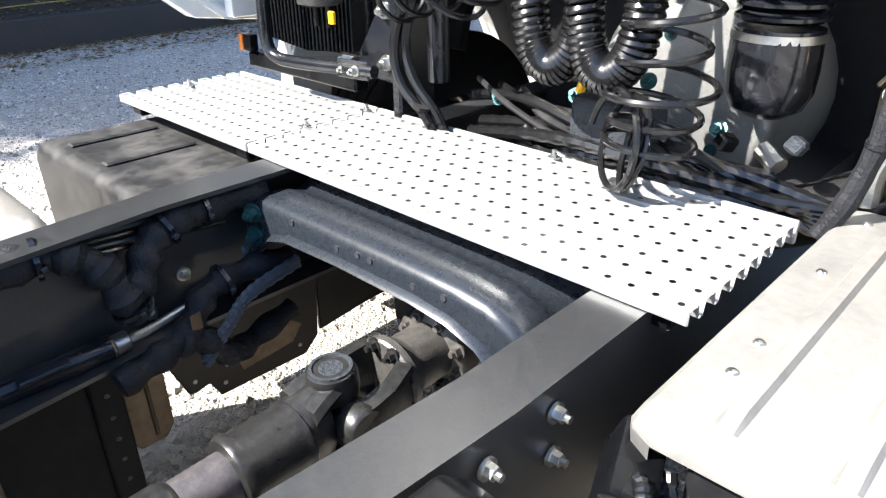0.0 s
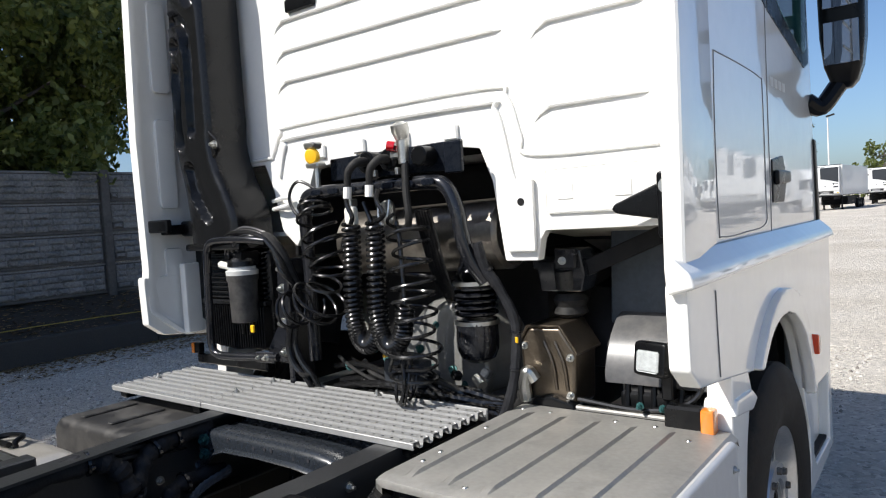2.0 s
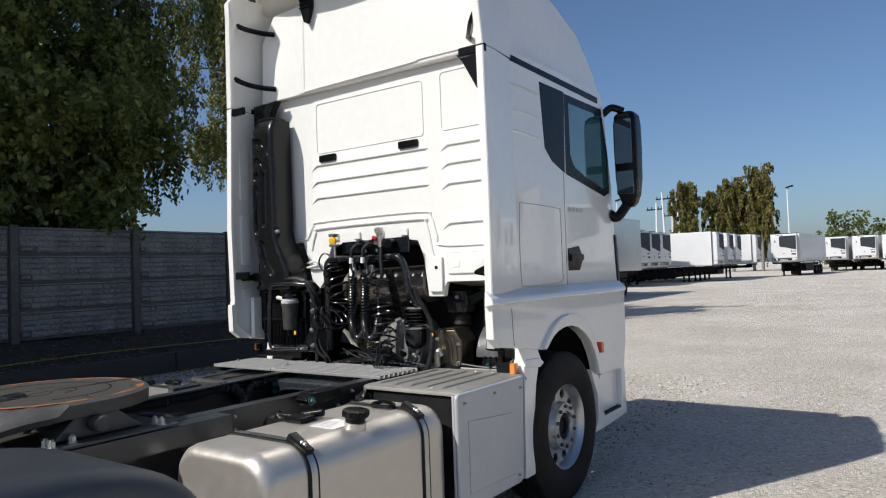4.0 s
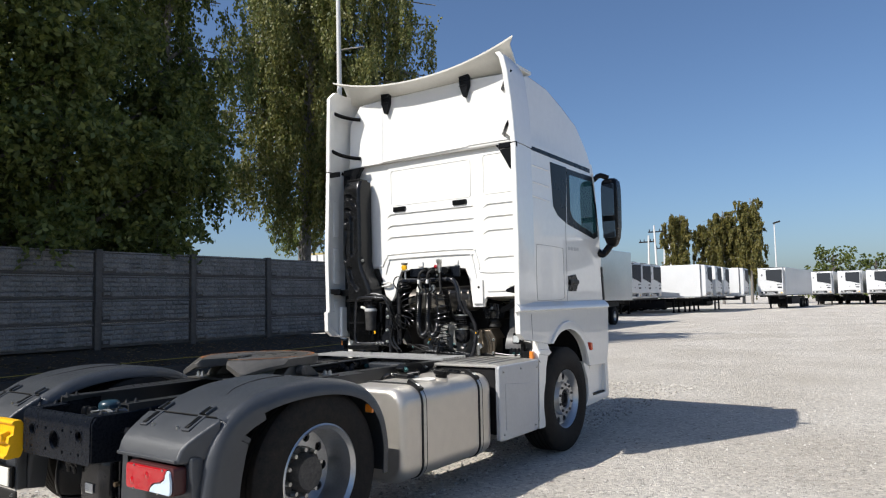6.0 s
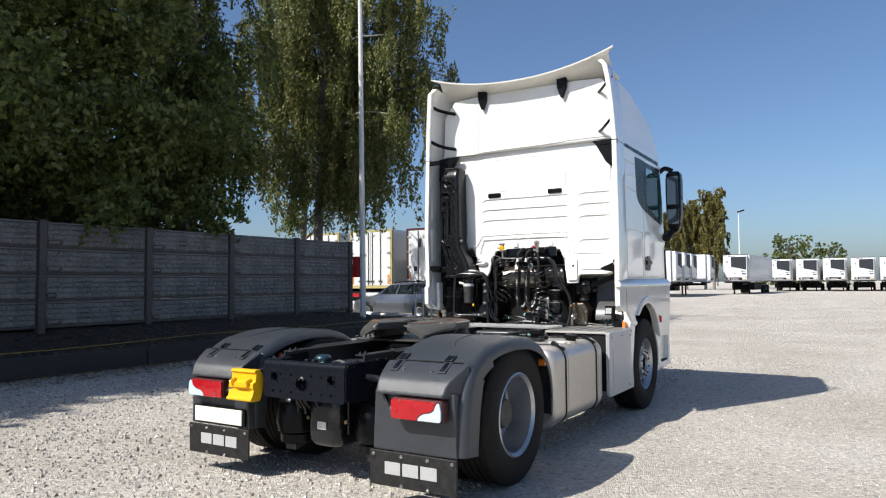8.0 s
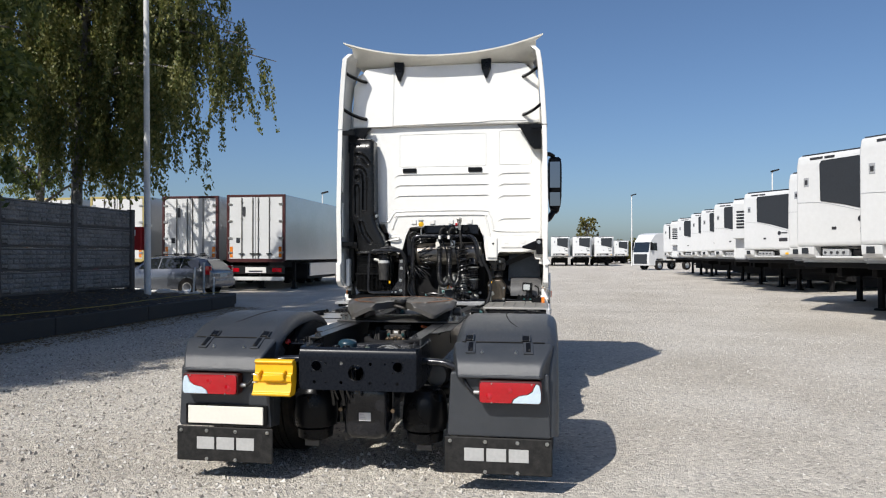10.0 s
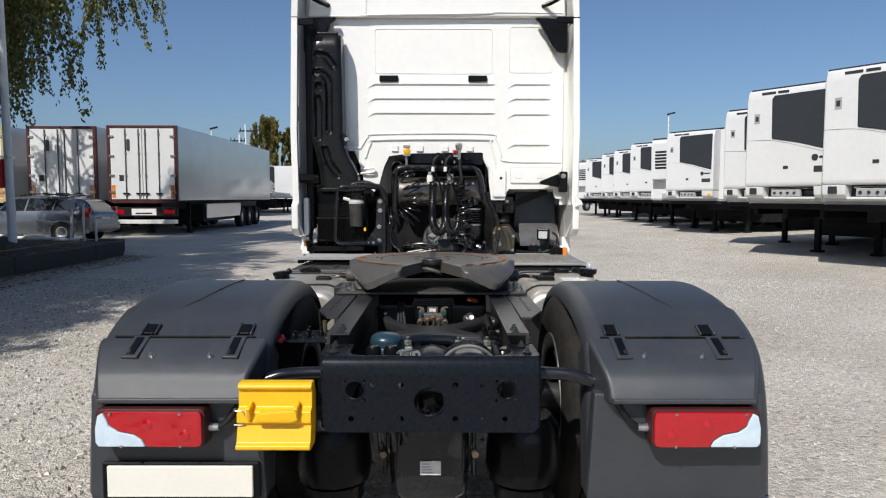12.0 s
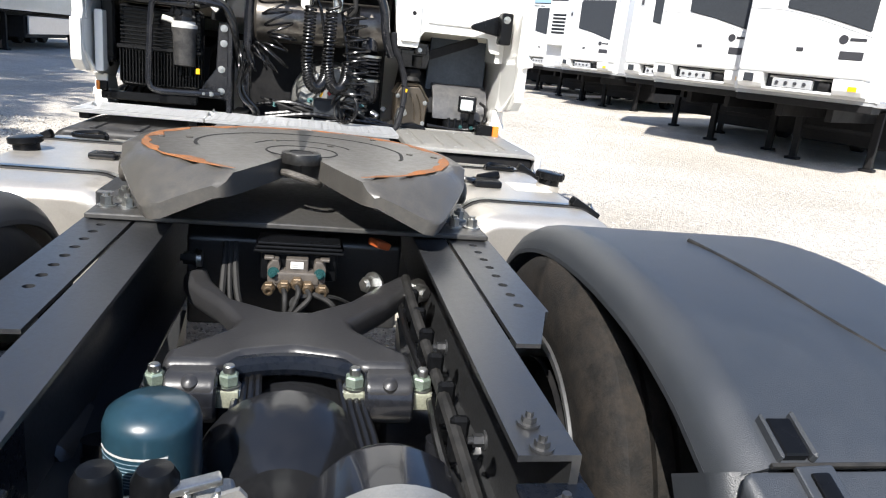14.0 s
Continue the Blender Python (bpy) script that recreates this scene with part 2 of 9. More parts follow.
TREAD = mat("tread_aluminium", (0.42, 0.42, 0.412), 0.38, metal=0.5, var=0.10, scale=22, dust=0.10, dustcol=(0.6, 0.58, 0.54))
DECKALU = mat("deck_aluminium", (0.30, 0.292, 0.272), 0.45, metal=0.5, var=0.12, scale=7, bump=0.06, bscale=160, dust=0.35, dustcol=(0.37, 0.345, 0.305))
SIDEPAINT = mat("side_panel_paint", (0.47, 0.48, 0.49), 0.38, metal=0.15, var=0.05, scale=4, coat=0.2, dust=0.2, dustcol=(0.42, 0.40, 0.36))
STEEL = mat("zinc_steel", (0.50, 0.50, 0.48), 0.35, metal=1.0, var=0.15, scale=20)
RIM = mat("rim_silver", (0.50, 0.51, 0.52), 0.30, metal=0.9, var=0.10, scale=8, dust=0.25, dustcol=(0.30, 0.28, 0.25))
CASTIRON = mat("cast_iron", (0.075, 0.068, 0.060), 0.55, metal=0.3, var=0.3, scale=20, bump=0.3, bscale=250, dust=0.25)
SILENCER = mat("silencer_steel", (0.20, 0.182, 0.16), 0.30, metal=0.85, var=0.2, scale=7, dust=0.2, dustcol=(0.22, 0.19, 0.15))
CASTALU = mat("cast_aluminium", (0.27, 0.27, 0.26), 0.45, metal=0.5, var=0.12, scale=30, bump=0.15, bscale=220, dust=0.15)
HEATSHIELD = mat("heat_shield", (0.10, 0.078, 0.058), 0.34, metal=0.85, var=0.3, scale=6, dust=0.12, dustcol=(0.20, 0.16, 0.11))
ARCHBLUE = mat("arch_paint", (0.014, 0.0175, 0.023), 0.27, var=0.06, scale=40, dust=0.05, dustcol=(0.12, 0.115, 0.10), spec=0.6)
SHIELD = mat("shield_metal", (0.15, 0.122, 0.092), 0.30, metal=0.9, var=0.15, scale=18, dust=0.22, dustcol=(0.13, 0.115, 0.095), spec=0.4)
TEAL = mat("teal_bolt", (0.022, 0.085, 0.085), 0.4, metal=0.4, var=0.2, scale=40)
RED = mat("red_lens", (0.40, 0.002, 0.008), 0.06, var=0.10, scale=10, coat=1.0)
WHITELENS = mat("clear_lens", (0.55, 0.66, 0.74), 0.12, var=0.15, scale=25, coat=1.0)
AMBER = mat("amber_lens", (0.70, 0.20, 0.02), 0.15, var=0.1, scale=40, coat=0.8)
YELLOW = mat("yellow_plastic", (0.80, 0.44, 0.008), 0.38, var=0.06, scale=8)
PLATE = mat("blank_plate", (0.74, 0.72, 0.64), 0.45, var=0.03)
PAPER = mat("paper_label", (0.72, 0.70, 0.66), 0.6, var=0.06, scale=30)
PRINT = mat("grey_print", (0.42, 0.42, 0.41), 0.5, var=0.1)
INK = mat("dark_print", (0.03, 0.03, 0.035), 0.5, var=0.1)
BLUEFILTER = mat("blue_filter", (0.013, 0.036, 0.052), 0.32, var=0.15, scale=10, coat=0.25)
TYRE = mat("tyre_rubber", (0.012, 0.0115, 0.011), 0.72, var=0.3, scale=9, bump=0.2, bscale=200, dust=0.28, dustcol=(0.075, 0.056, 0.040), spec=0.2)
WINDOW = mat("tinted_window", (0.03, 0.10, 0.105), 0.04, var=0.05, coat=1.0, spec=0.8)
FIFTH = mat("fifth_wheel_iron", (0.066, 0.063, 0.058), 0.33, var=0.10, scale=22, bump=0.04, bscale=200, dust=0.22, dustcol=(0.15, 0.125, 0.095), spec=0.5)
RUST = mat("orange_rust", (0.36, 0.12, 0.025), 0.8, var=0.4, scale=30, col2=(0.10, 0.06, 0.035))
CONCRETE = mat("fence_stone_face", (0.185, 0.182, 0.175), 0.9, var=0.45, scale=3.2, bump=0.7, bscale=55, dust=0.55, dustcol=(0.085, 0.082, 0.070))
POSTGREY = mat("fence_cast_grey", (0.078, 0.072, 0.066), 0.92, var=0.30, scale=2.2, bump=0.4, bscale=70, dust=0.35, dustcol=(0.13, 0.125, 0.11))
SOIL = mat("dry_soil", (0.060, 0.046, 0.033), 0.95, var=0.4, scale=6, bump=0.8, bscale=30, col2=(0.022, 0.018, 0.014))
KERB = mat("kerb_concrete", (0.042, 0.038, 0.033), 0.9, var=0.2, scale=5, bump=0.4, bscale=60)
TRAILER = mat("trailer_white", (0.64, 0.645, 0.64), 0.35, var=0.04, scale=1.2, coat=0.15, dust=0.12, dustcol=(0.5, 0.47, 0.42))
TRAILERGREY = mat("trailer_side_silver", (0.52, 0.53, 0.54), 0.18, metal=0.35, var=0.05, scale=1.0, coat=0.5)
DARKGREY = mat("dark_grille", (0.030, 0.034, 0.040), 0.6, var=0.15, scale=30, bump=0.5, bscale=120, spec=0.2)
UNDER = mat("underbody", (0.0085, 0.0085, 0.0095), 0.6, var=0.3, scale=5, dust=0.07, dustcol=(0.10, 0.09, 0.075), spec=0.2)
POLE = mat("pole_white", (0.62, 0.62, 0.60), 0.5, var=0.08, scale=3)
REDBOX = mat("red_box_paint", (0.40, 0.02, 0.02), 0.45, var=0.12, scale=8)
CARGREY = mat("car_metallic", (0.13, 0.14, 0.16), 0.25, metal=0.6, var=0.06, coat=0.8)
CARGLASS = mat("car_glass", (0.012, 0.015, 0.018), 0.05, var=0.1, coat=1.0)
BARK = mat("bark", (0.16, 0.14, 0.12), 0.9, var=0.5, scale=6, bump=0.8, bscale=30, col2=(0.05, 0.04, 0.035))
DARKBLUE = mat("blue_grey_sheet", (0.050, 0.062, 0.078), 0.5, var=0.2, scale=6, dust=0.25, dustcol=(0.12, 0.13, 0.14), spec=0.3)
LAMPGLASS = mat("lamp_glass", (0.40, 0.42, 0.42), 0.15, var=0.2, scale=60, coat=1.0)
CLOUDY = mat("cloudy_plastic", (0.50, 0.50, 0.48), 0.3, var=0.12, scale=30, coat=0.4)
BRASS = mat("brass", (0.17, 0.125, 0.08), 0.48, metal=0.7, var=0.2, scale=30)
BOLTZINC = mat("yellow_zinc", (0.42, 0.43, 0.33), 0.42, metal=0.6, var=0.25, scale=30)
DEEPORANGE = mat("dusty_orange_plastic", (0.34, 0.075, 0.02), 0.5, var=0.2, scale=40)
BLUEPRINT = mat("faded_blue_print", (0.16, 0.22, 0.26), 0.5, var=0.15, scale=80)
MODCAST = mat("dusty_cast_alloy", (0.105, 0.092, 0.080), 0.5, metal=0.35, var=0.2, scale=40, bump=0.1, bscale=250, dust=0.3, dustcol=(0.16, 0.13, 0.10))
GREENZINC = mat("olive_zinc", (0.27, 0.33, 0.27), 0.36, metal=0.6, var=0.2, scale=30)
RUSTPLUG = mat("orange_plastic", (0.62, 0.22, 0.05), 0.5, var=0.15, scale=30)
REDCAP = mat("red_cap", (0.55, 0.03, 0.03), 0.4, var=0.1)
IRON = mat("dark_machined_iron", (0.020, 0.020, 0.020), 0.30, metal=0.3, var=0.25, scale=40, bump=0.06, bscale=200, dust=0.15, dustcol=(0.14, 0.125, 0.10), spec=0.4)
DARKRED = mat("dark_red_frame", (0.055, 0.012, 0.012), 0.45, var=0.15)


def leaf_mat(name, c0, c1, through_light=0.3):
    m = bpy.data.materials.new(name)
    m.use_nodes = True
    n, l = m.node_tree.nodes, m.node_tree.links
    b = n["Principled BSDF"]
    g = n.new("ShaderNodeNewGeometry")
    mix = n.new("ShaderNodeMix")
    mix.data_type = "RGBA"
    mix.inputs["A"].default_value, mix.inputs["B"].default_value = (*c0, 1), (*c1, 1)
    l.new(g.outputs["Random Per Island"], mix.inputs["Factor"])
    l.new(mix.outputs["Result"], b.inputs["Base Color"])
    b.inputs["Roughness"].default_value = 0.55
    t = n.new("ShaderNodeBsdfTranslucent")
    l.new(mix.outputs["Result"], t.inputs["Color"])
    ms = n.new("ShaderNodeMixShader")
    ms.inputs[0].default_value = through_light
    l.new(b.outputs[0], ms.inputs[1])
    l.new(t.outputs[0], ms.inputs[2])
    l.new(ms.outputs[0], n["Material Output"].inputs["Surface"])
    return m


BIRCHBARK = mat("birch_bark", (0.30, 0.28, 0.25), 0.85, var=0.5, scale=5, bump=0.6, bscale=40, col2=(0.07, 0.06, 0.05))
LEAF_DARK = leaf_mat("leaf_dark", (0.060, 0.092, 0.020), (0.19, 0.215, 0.050))
LEAF_BIRCH = leaf_mat("leaf_birch", (0.085, 0.12, 0.030), (0.27, 0.255, 0.080), 0.42)
LEAF_FAR = leaf_mat("leaf_far", (0.075, 0.085, 0.018), (0.22, 0.18, 0.045))


def gravel_mat():
    m = bpy.data.materials.new("gravel_ground")
    m.use_nodes = True
    n, l = m.node_tree.nodes, m.node_tree.links
    b = n["Principled BSDF"]
    tc = n.new("ShaderNodeTexCoord")
    vo = n.new("ShaderNodeTexVoronoi")
    vo.inputs["Scale"].default_value = 34
    vo2 = n.new("ShaderNodeTexVoronoi")
    vo2.inputs["Scale"].default_value = 90
    big = n.new("ShaderNodeTexNoise")
    big.inputs["Scale"].default_value, big.inputs["Detail"].default_value, big.inputs["Roughness"].default_value = 0.35, 8, 0.6
    fine = n.new("ShaderNodeTexNoise")
    fine.inputs["Scale"].default_value, fine.inputs["Detail"].default_value = 14, 6
    for q in (vo, vo2, big, fine):
        l.new(tc.outputs["Object"], q.inputs["Vector"])
    bw = n.new("ShaderNodeRGBToBW")
    l.new(vo.outputs["Color"], bw.inputs[0])
    cr = n.new("ShaderNodeValToRGB")
    cr.color_ramp.elements[0].color, cr.color_ramp.elements[1].color = (0.33, 0.305, 0.27, 1), (0.75, 0.695, 0.61, 1)
    cr.color_ramp.elements[0].position, cr.color_ramp.elements[1].position = 0.1, 0.85
    l.new(bw.outputs[0], cr.inputs[0])
    fill = n.new("ShaderNodeMix")
    fill.data_type = "RGBA"
    fr = n.new("ShaderNodeMapRange")
    fr.inputs["From Min"].default_value, fr.inputs["From Max"].default_value = 0.42, 0.62
    l.new(fine.outputs["Fac"], fr.inputs["Value"])
    l.new(fr.outputs[0], fill.inputs["Factor"])
    l.new(cr.outputs[0], fill.inputs["A"])
    fill.inputs["B"].default_value = (0.56, 0.515, 0.45, 1)
    tint = n.new("ShaderNodeMix")
    tint.data_type, tint.blend_type = "RGBA", "MULTIPLY"
    tr = n.new("ShaderNodeValToRGB")
    tr.color_ramp.elements[0].color, tr.color_ramp.elements[1].color = (0.80, 0.78, 0.75, 1), (1, 1, 1, 1)
    tr.color_ramp.elements[0].position, tr.color_ramp.elements[1].position = 0.35, 0.62
    l.new(big.outputs["Fac"], tr.inputs[0])
    tint.inputs["Factor"].default_value = 1
    l.new(fill.outputs["Result"], tint.inputs["A"])
    l.new(tr.outputs[0], tint.inputs["B"])
    l.new(tint.outputs["Result"], b.inputs["Base Color"])
    b.inputs["Roughness"].default_value = 0.95
    add = n.new("ShaderNodeMath")
    add.operation = "ADD"
    l.new(vo.outputs["Distance"], add.inputs[0])
    l.new(vo2.outputs["Distance"], add.inputs[1])
    bp = n.new("ShaderNodeBump")
    bp.invert = True
    bp.inputs["Strength"].default_value, bp.inputs["Distance"].default_value = 0.7, 0.02
    l.new(add.outputs[0], bp.inputs["Height"])
    l.new(bp.outputs[0], b.inputs["Normal"])
    return m


GRAVEL = gravel_mat()


def pebble_mat():
    m = leaf_mat("pebble", (0.20, 0.18, 0.155), (0.66, 0.63, 0.58))
    m.node_tree.nodes["Principled BSDF"].inputs["Roughness"].default_value = 0.9
    for q in m.node_tree.nodes:
        if q.bl_idname == "ShaderNodeMixShader":
            q.inputs[0].default_value = 0.0
    return m


PEBBLE = pebble_mat()

# ---- ground, bank, fence ----
bm = bmesh.new()
bmesh.ops.create_grid(bm, x_segments=60, y_segments=60, size=700)
tagged(part("ground", bm, GRAVEL, flat=True), "pale crushed-stone gravel yard with worn tracks", "ground", kind="structure")

# raised bank along the fence
def bank():
    rnd = random.Random(4)
    ys = [-30 + 0.25 * i for i in range(182)] + [15.4]
    def z(x, y):
        return 0.3 + 0.38 * max(0, min(1, (-7.9 - x) / 1.2)) * max(0, min(1, (13.5 - y) / 3)) + 0.05 * noise.noise((x * 1.3, y * 1.3, 0)) + 0.035 * noise.noise((x * 5.1, y * 5.1, 2))
    xs = [-40, -20, -12, -10, -9.4] + [-9.2 + 0.125 * i for i in range(11)]
    bm = loft([[(min(x, -7.9 - max(0, y - 13.75) * 0.5), y, z(x, y)) for x in xs] for y in ys if y < 14.9], closed=False, caps=False)
    tagged(part("planting_bank", bm, SOIL), "dark soil bank strewn with dry leaves below the fence", "bank", kind="structure")
    k = thing("bank_kerb", "weathered concrete edging beam holding the soil bank", "kerb", kind="structure")
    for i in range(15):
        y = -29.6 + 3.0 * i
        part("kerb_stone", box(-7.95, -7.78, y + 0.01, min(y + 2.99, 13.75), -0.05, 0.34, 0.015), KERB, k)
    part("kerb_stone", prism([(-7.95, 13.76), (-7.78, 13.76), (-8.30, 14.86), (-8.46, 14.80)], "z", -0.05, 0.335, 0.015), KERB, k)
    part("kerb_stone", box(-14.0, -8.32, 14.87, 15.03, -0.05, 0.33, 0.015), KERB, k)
    lt = bmesh.new()
    for i in range(9000):
        x, y = (-9.0 + 1.1 * rnd.random() if i % 5 < 2 else -7.76 + 1.0 * rnd.random() ** 2.2), rnd.uniform(-6, 13.6)
        zz = (z(x, y) if x < -7.95 else 0.0 if x > -7.78 else 0.345) + 0.012
        a, s = rnd.uniform(0, 6.28), rnd.uniform(0.02, 0.05)
        p = [Vector((x + s * math.cos(a + q) * w, y + s * math.sin(a + q) * w, zz + rnd.uniform(-0.006, 0.012))) for q, w in ((0, 1), (1.57, 0.5), (3.14, 1), (4.71, 0.5))]
        lt.faces.new([lt.verts.new(q) for q in p])
    tagged(part("leaf_litter", lt, LITTER, flat=True), "scattered dry brown fallen leaves", "leaves", kind="stuff")


LITTER = leaf_mat("dry_leaf", (0.10, 0.06, 0.025), (0.32, 0.22, 0.10))


def slab_mesh(k):
    """A cast slab: a smooth frame with four courses of split-faced stones standing proud of it."""
    rnd = random.Random(70 + k)
    bm = box(-0.025, 0.02, 0.0, 2.0, 0.0, 0.472, 0.006)
    for z0, z1 in ((0.0, 0.042), (0.43, 0.472)):
        box(0.012, 0.034, 0.0, 2.0, z0 + 0.004, z1 - 0.004, 0.006, bm=bm)
    frame_faces = len(bm.faces)
    z = 0.05
    for c in range(4):
        h = 0.093
        y = 0.03
        while y < 1.95:
            w = min(rnd.uniform(0.11, 0.30), 1.97 - y)
            if 1.97 - y - w < 0.09:
                w = 1.97 - y
            d = rnd.uniform(0.016, 0.034)
            a = [(y + 0.001, z + 0.001), (y + w - 0.001, z + 0.001), (y + w - 0.001, z + h - 0.001), (y + 0.001, z + h - 0.001)]
            lo = [bm.verts.new((0.030, p, q)) for p, q in a]
            cy, cz = y + w / 2, z + h / 2
            mid = [bm.verts.new((0.030 + d * rnd.uniform(0.35, 0.7), cy + (p - cy) * 0.80 + rnd.uniform(-0.006, 0.006), cz + (q - cz) * 0.74 + rnd.uniform(-0.005, 0.005))) for p, q in a]
            top = [bm.verts.new((0.030 + d * rnd.uniform(0.8, 1.15), cy + (p - cy) * 0.45 + rnd.uniform(-0.012, 0.012), cz + (q - cz) * 0.35 + rnd.uniform(-0.006, 0.006))) for p, q in a]
            for r0, r1 in ((lo, mid), (mid, top)):
                for i in range(4):
                    bm.faces.new((r0[i], r0[(i + 1) % 4], r1[(i + 1) % 4], r1[i]))
            bm.faces.new(top)
            y += w
        z += h
    bm.faces.ensure_lookup_table()
    for f in bm.faces[frame_faces:]:
        f.material_index = 1
    return bm


def fence():
    f = thing("concrete_fence", "grey precast concrete panel fence with stone-textured slabs", "fence", kind="structure")
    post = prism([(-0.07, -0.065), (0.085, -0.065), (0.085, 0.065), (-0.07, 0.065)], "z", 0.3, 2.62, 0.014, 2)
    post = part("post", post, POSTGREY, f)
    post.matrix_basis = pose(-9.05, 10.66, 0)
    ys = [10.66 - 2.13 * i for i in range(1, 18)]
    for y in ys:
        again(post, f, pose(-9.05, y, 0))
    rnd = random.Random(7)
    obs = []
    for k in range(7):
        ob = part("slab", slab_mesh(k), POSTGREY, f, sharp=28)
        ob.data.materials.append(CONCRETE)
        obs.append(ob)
    i = 0
    for y in [10.66] + ys[:-1]:
        for j in range(4):
            m = pose(-9.05, y - 2.065, 0.70 + 0.474 * j)
            if i < 7:
                obs[i].matrix_basis = m
            else:
                again(obs[rnd.randrange(7)], f, m)
            i += 1


bank()
fence()


def loose_stones():
    """Crushed stones lying on the yard, as one mesh."""
    rng = np.random.default_rng(5)
    m, k = 30000, 42000
    n = m + k
    x = np.concatenate([rng.uniform(-7.6, 9.0, m), -7.6 + 8.6 * rng.random(k) ** 0.9])
    y = np.concatenate([rng.uniform(-6.5, 9.0, m), rng.uniform(-4.5, 9.0, k)])
    size = np.concatenate([0.004 + 0.009 * rng.random(m) ** 3, 0.006 + 0.016 * rng.random(k) ** 2.5])
    base = np.array([(1, 0, 0), (-0.5, 0.85, 0), (-0.5, -0.85, 0), (0.1, 0.05, 0.8), (0.3, -0.1, -0.6)])
    v = base[None] * rng.uniform(0.6, 1.4, (n, 5, 3))
    a = rng.uniform(0, 6.28, n)
    c, s = np.cos(a)[:, None], np.sin(a)[:, None]
    vx, vy = v[:, :, 0] * c - v[:, :, 1] * s, v[:, :, 0] * s + v[:, :, 1] * c
    p = np.stack([vx * size[:, None] + x[:, None], vy * size[:, None] + y[:, None], v[:, :, 2] * size[:, None] + 0.25 * size[:, None]], 2)
    f = np.array([(0, 1, 3), (1, 2, 3), (2, 0, 3), (1, 0, 4), (2, 1, 4), (0, 2, 4)])
    faces = (f[None] + 5 * np.arange(n)[:, None, None]).reshape(-1, 3)
    me = bpy.data.meshes.new("loose_gravel")
    me.from_pydata(p.reshape(-1, 3).tolist(), [], faces.tolist())
    me.materials.append(PEBBLE)
    tagged(new("loose_gravel", me), "loose angular grey and beige crushed stones", "gravel", kind="stuff")


loose_stones()
# ---- the tractor unit ----
truck = thing("tractor_truck", "white long-haul tractor truck with bare chassis and high roof", "truck")


# chassis rails: channels that widen ahead of the fifth wheel
def rail(s):
    w = 0.43 if s > 0 else 0.46
    line = [(-0.705, 0.385), (0.9, 0.385), (1.5, 0.40), (2.05, w), (3.3, w)]
    bm = bmesh.new()
    prof = [(0, 0), (-0.085, 0), (-0.085, -0.009), (-0.012, -0.009), (-0.012, -0.261), (-0.085, -0.261), (-0.085, -0.27), (0, -0.27)]
    loft([[(s * (x + px), y, 0.945 + pz) for px, pz in prof] for y, x in line], bm=bm)
    e = [e for e in bm.edges if e.calc_face_angle(0) > 0.6]
    bmesh.ops.bevel(bm, geom=e, offset=0.006, segments=2, affect="EDGES", profile=0.5)
    return part("chassis_rail", bm, CHASSIS, truck, "dusty black steel channel rail")


RAILS = [rail(1), rail(-1)]
for r, s in zip(RAILS, (1, -1)):
    for y in (-0.48, -0.58, 0.0, 1.05, 1.3, 1.72, 1.80, 2.0, 2.12):
        for z in (0.905, 0.84) if y > 0.5 else (0.9,):
            x = 0.387 if y < 1.4 else 0.432 if s > 0 else 0.462
            part("bolt", bolt((s * x, y, z), (s, 0, 0), 0.0095, 0.010), STEEL if y > 0.5 else CHASSIS, r)
    for y in (-0.63, -0.69):
        part("bolt", bolt((s * 0.335, y, 0.946), (0, 0, 1), 0.011, 0.008), CHASSIS, r)


# ---- wheels ----
def annulus_holes(r0, r1, rc, rh, n, x, k=16, bm=None):
    """A ring of sheet with n round holes, in the plane across the x axis."""
    bm = bm or bmesh.new()
    for i in range(n):
        c = 2 * math.pi * i / n
        o, h = [], []
        for j in range(k):
            a = 2 * math.pi * j / k
            s = 1 / max(abs(math.cos(a)), abs(math.sin(a)))
            th = c + math.pi / n * math.cos(a) * s
            rr = (r0 + r1) / 2 + (r1 - r0) / 2 * math.sin(a) * s
            o.append(bm.verts.new((x, rr * math.cos(th), rr * math.sin(th))))
            th = c + rh * math.cos(a) / rc
            rr = rc + rh * math.sin(a)
            h.append((bm.verts.new((x, rr * math.cos(th), rr * math.sin(th))), bm.verts.new((x - 0.018, rr * math.cos(th), rr * math.sin(th)))))
        for j in range(k):
            m = (j + 1) % k
            bm.faces.new((o[j], o[m], h[m][0], h[j][0]))
            bm.faces.new((h[j][0], h[m][0], h[m][1], h[j][1]))
    bmesh.ops.remove_doubles(bm, verts=bm.verts, dist=0.0008)
    return bm


def tyre(w, R=0.495, ribs=5, lugs=True):
    prof = [(-w / 2 + 0.015, 0.285), (-w / 2, 0.32), (-w / 2 - 0.012, 0.39), (-w / 2, 0.45), (-w / 2 + 0.018, R - 0.012), (-w / 2 + 0.035, R)]
    step = (w - 0.07) / ribs
    for i in range(ribs):
        a = -w / 2 + 0.035 + i * step
        if i:
            prof += [(a - 0.005, R - 0.016), (a + 0.005, R - 0.016), (a + 0.006, R)]
        prof += [(a + step - 0.006, R)]
    prof += [(-a_, r) for a_, r in prof[:6][::-1]]
    return lathe(prof, (0, 0, 0), (1, 0, 0), 72, caps=False)


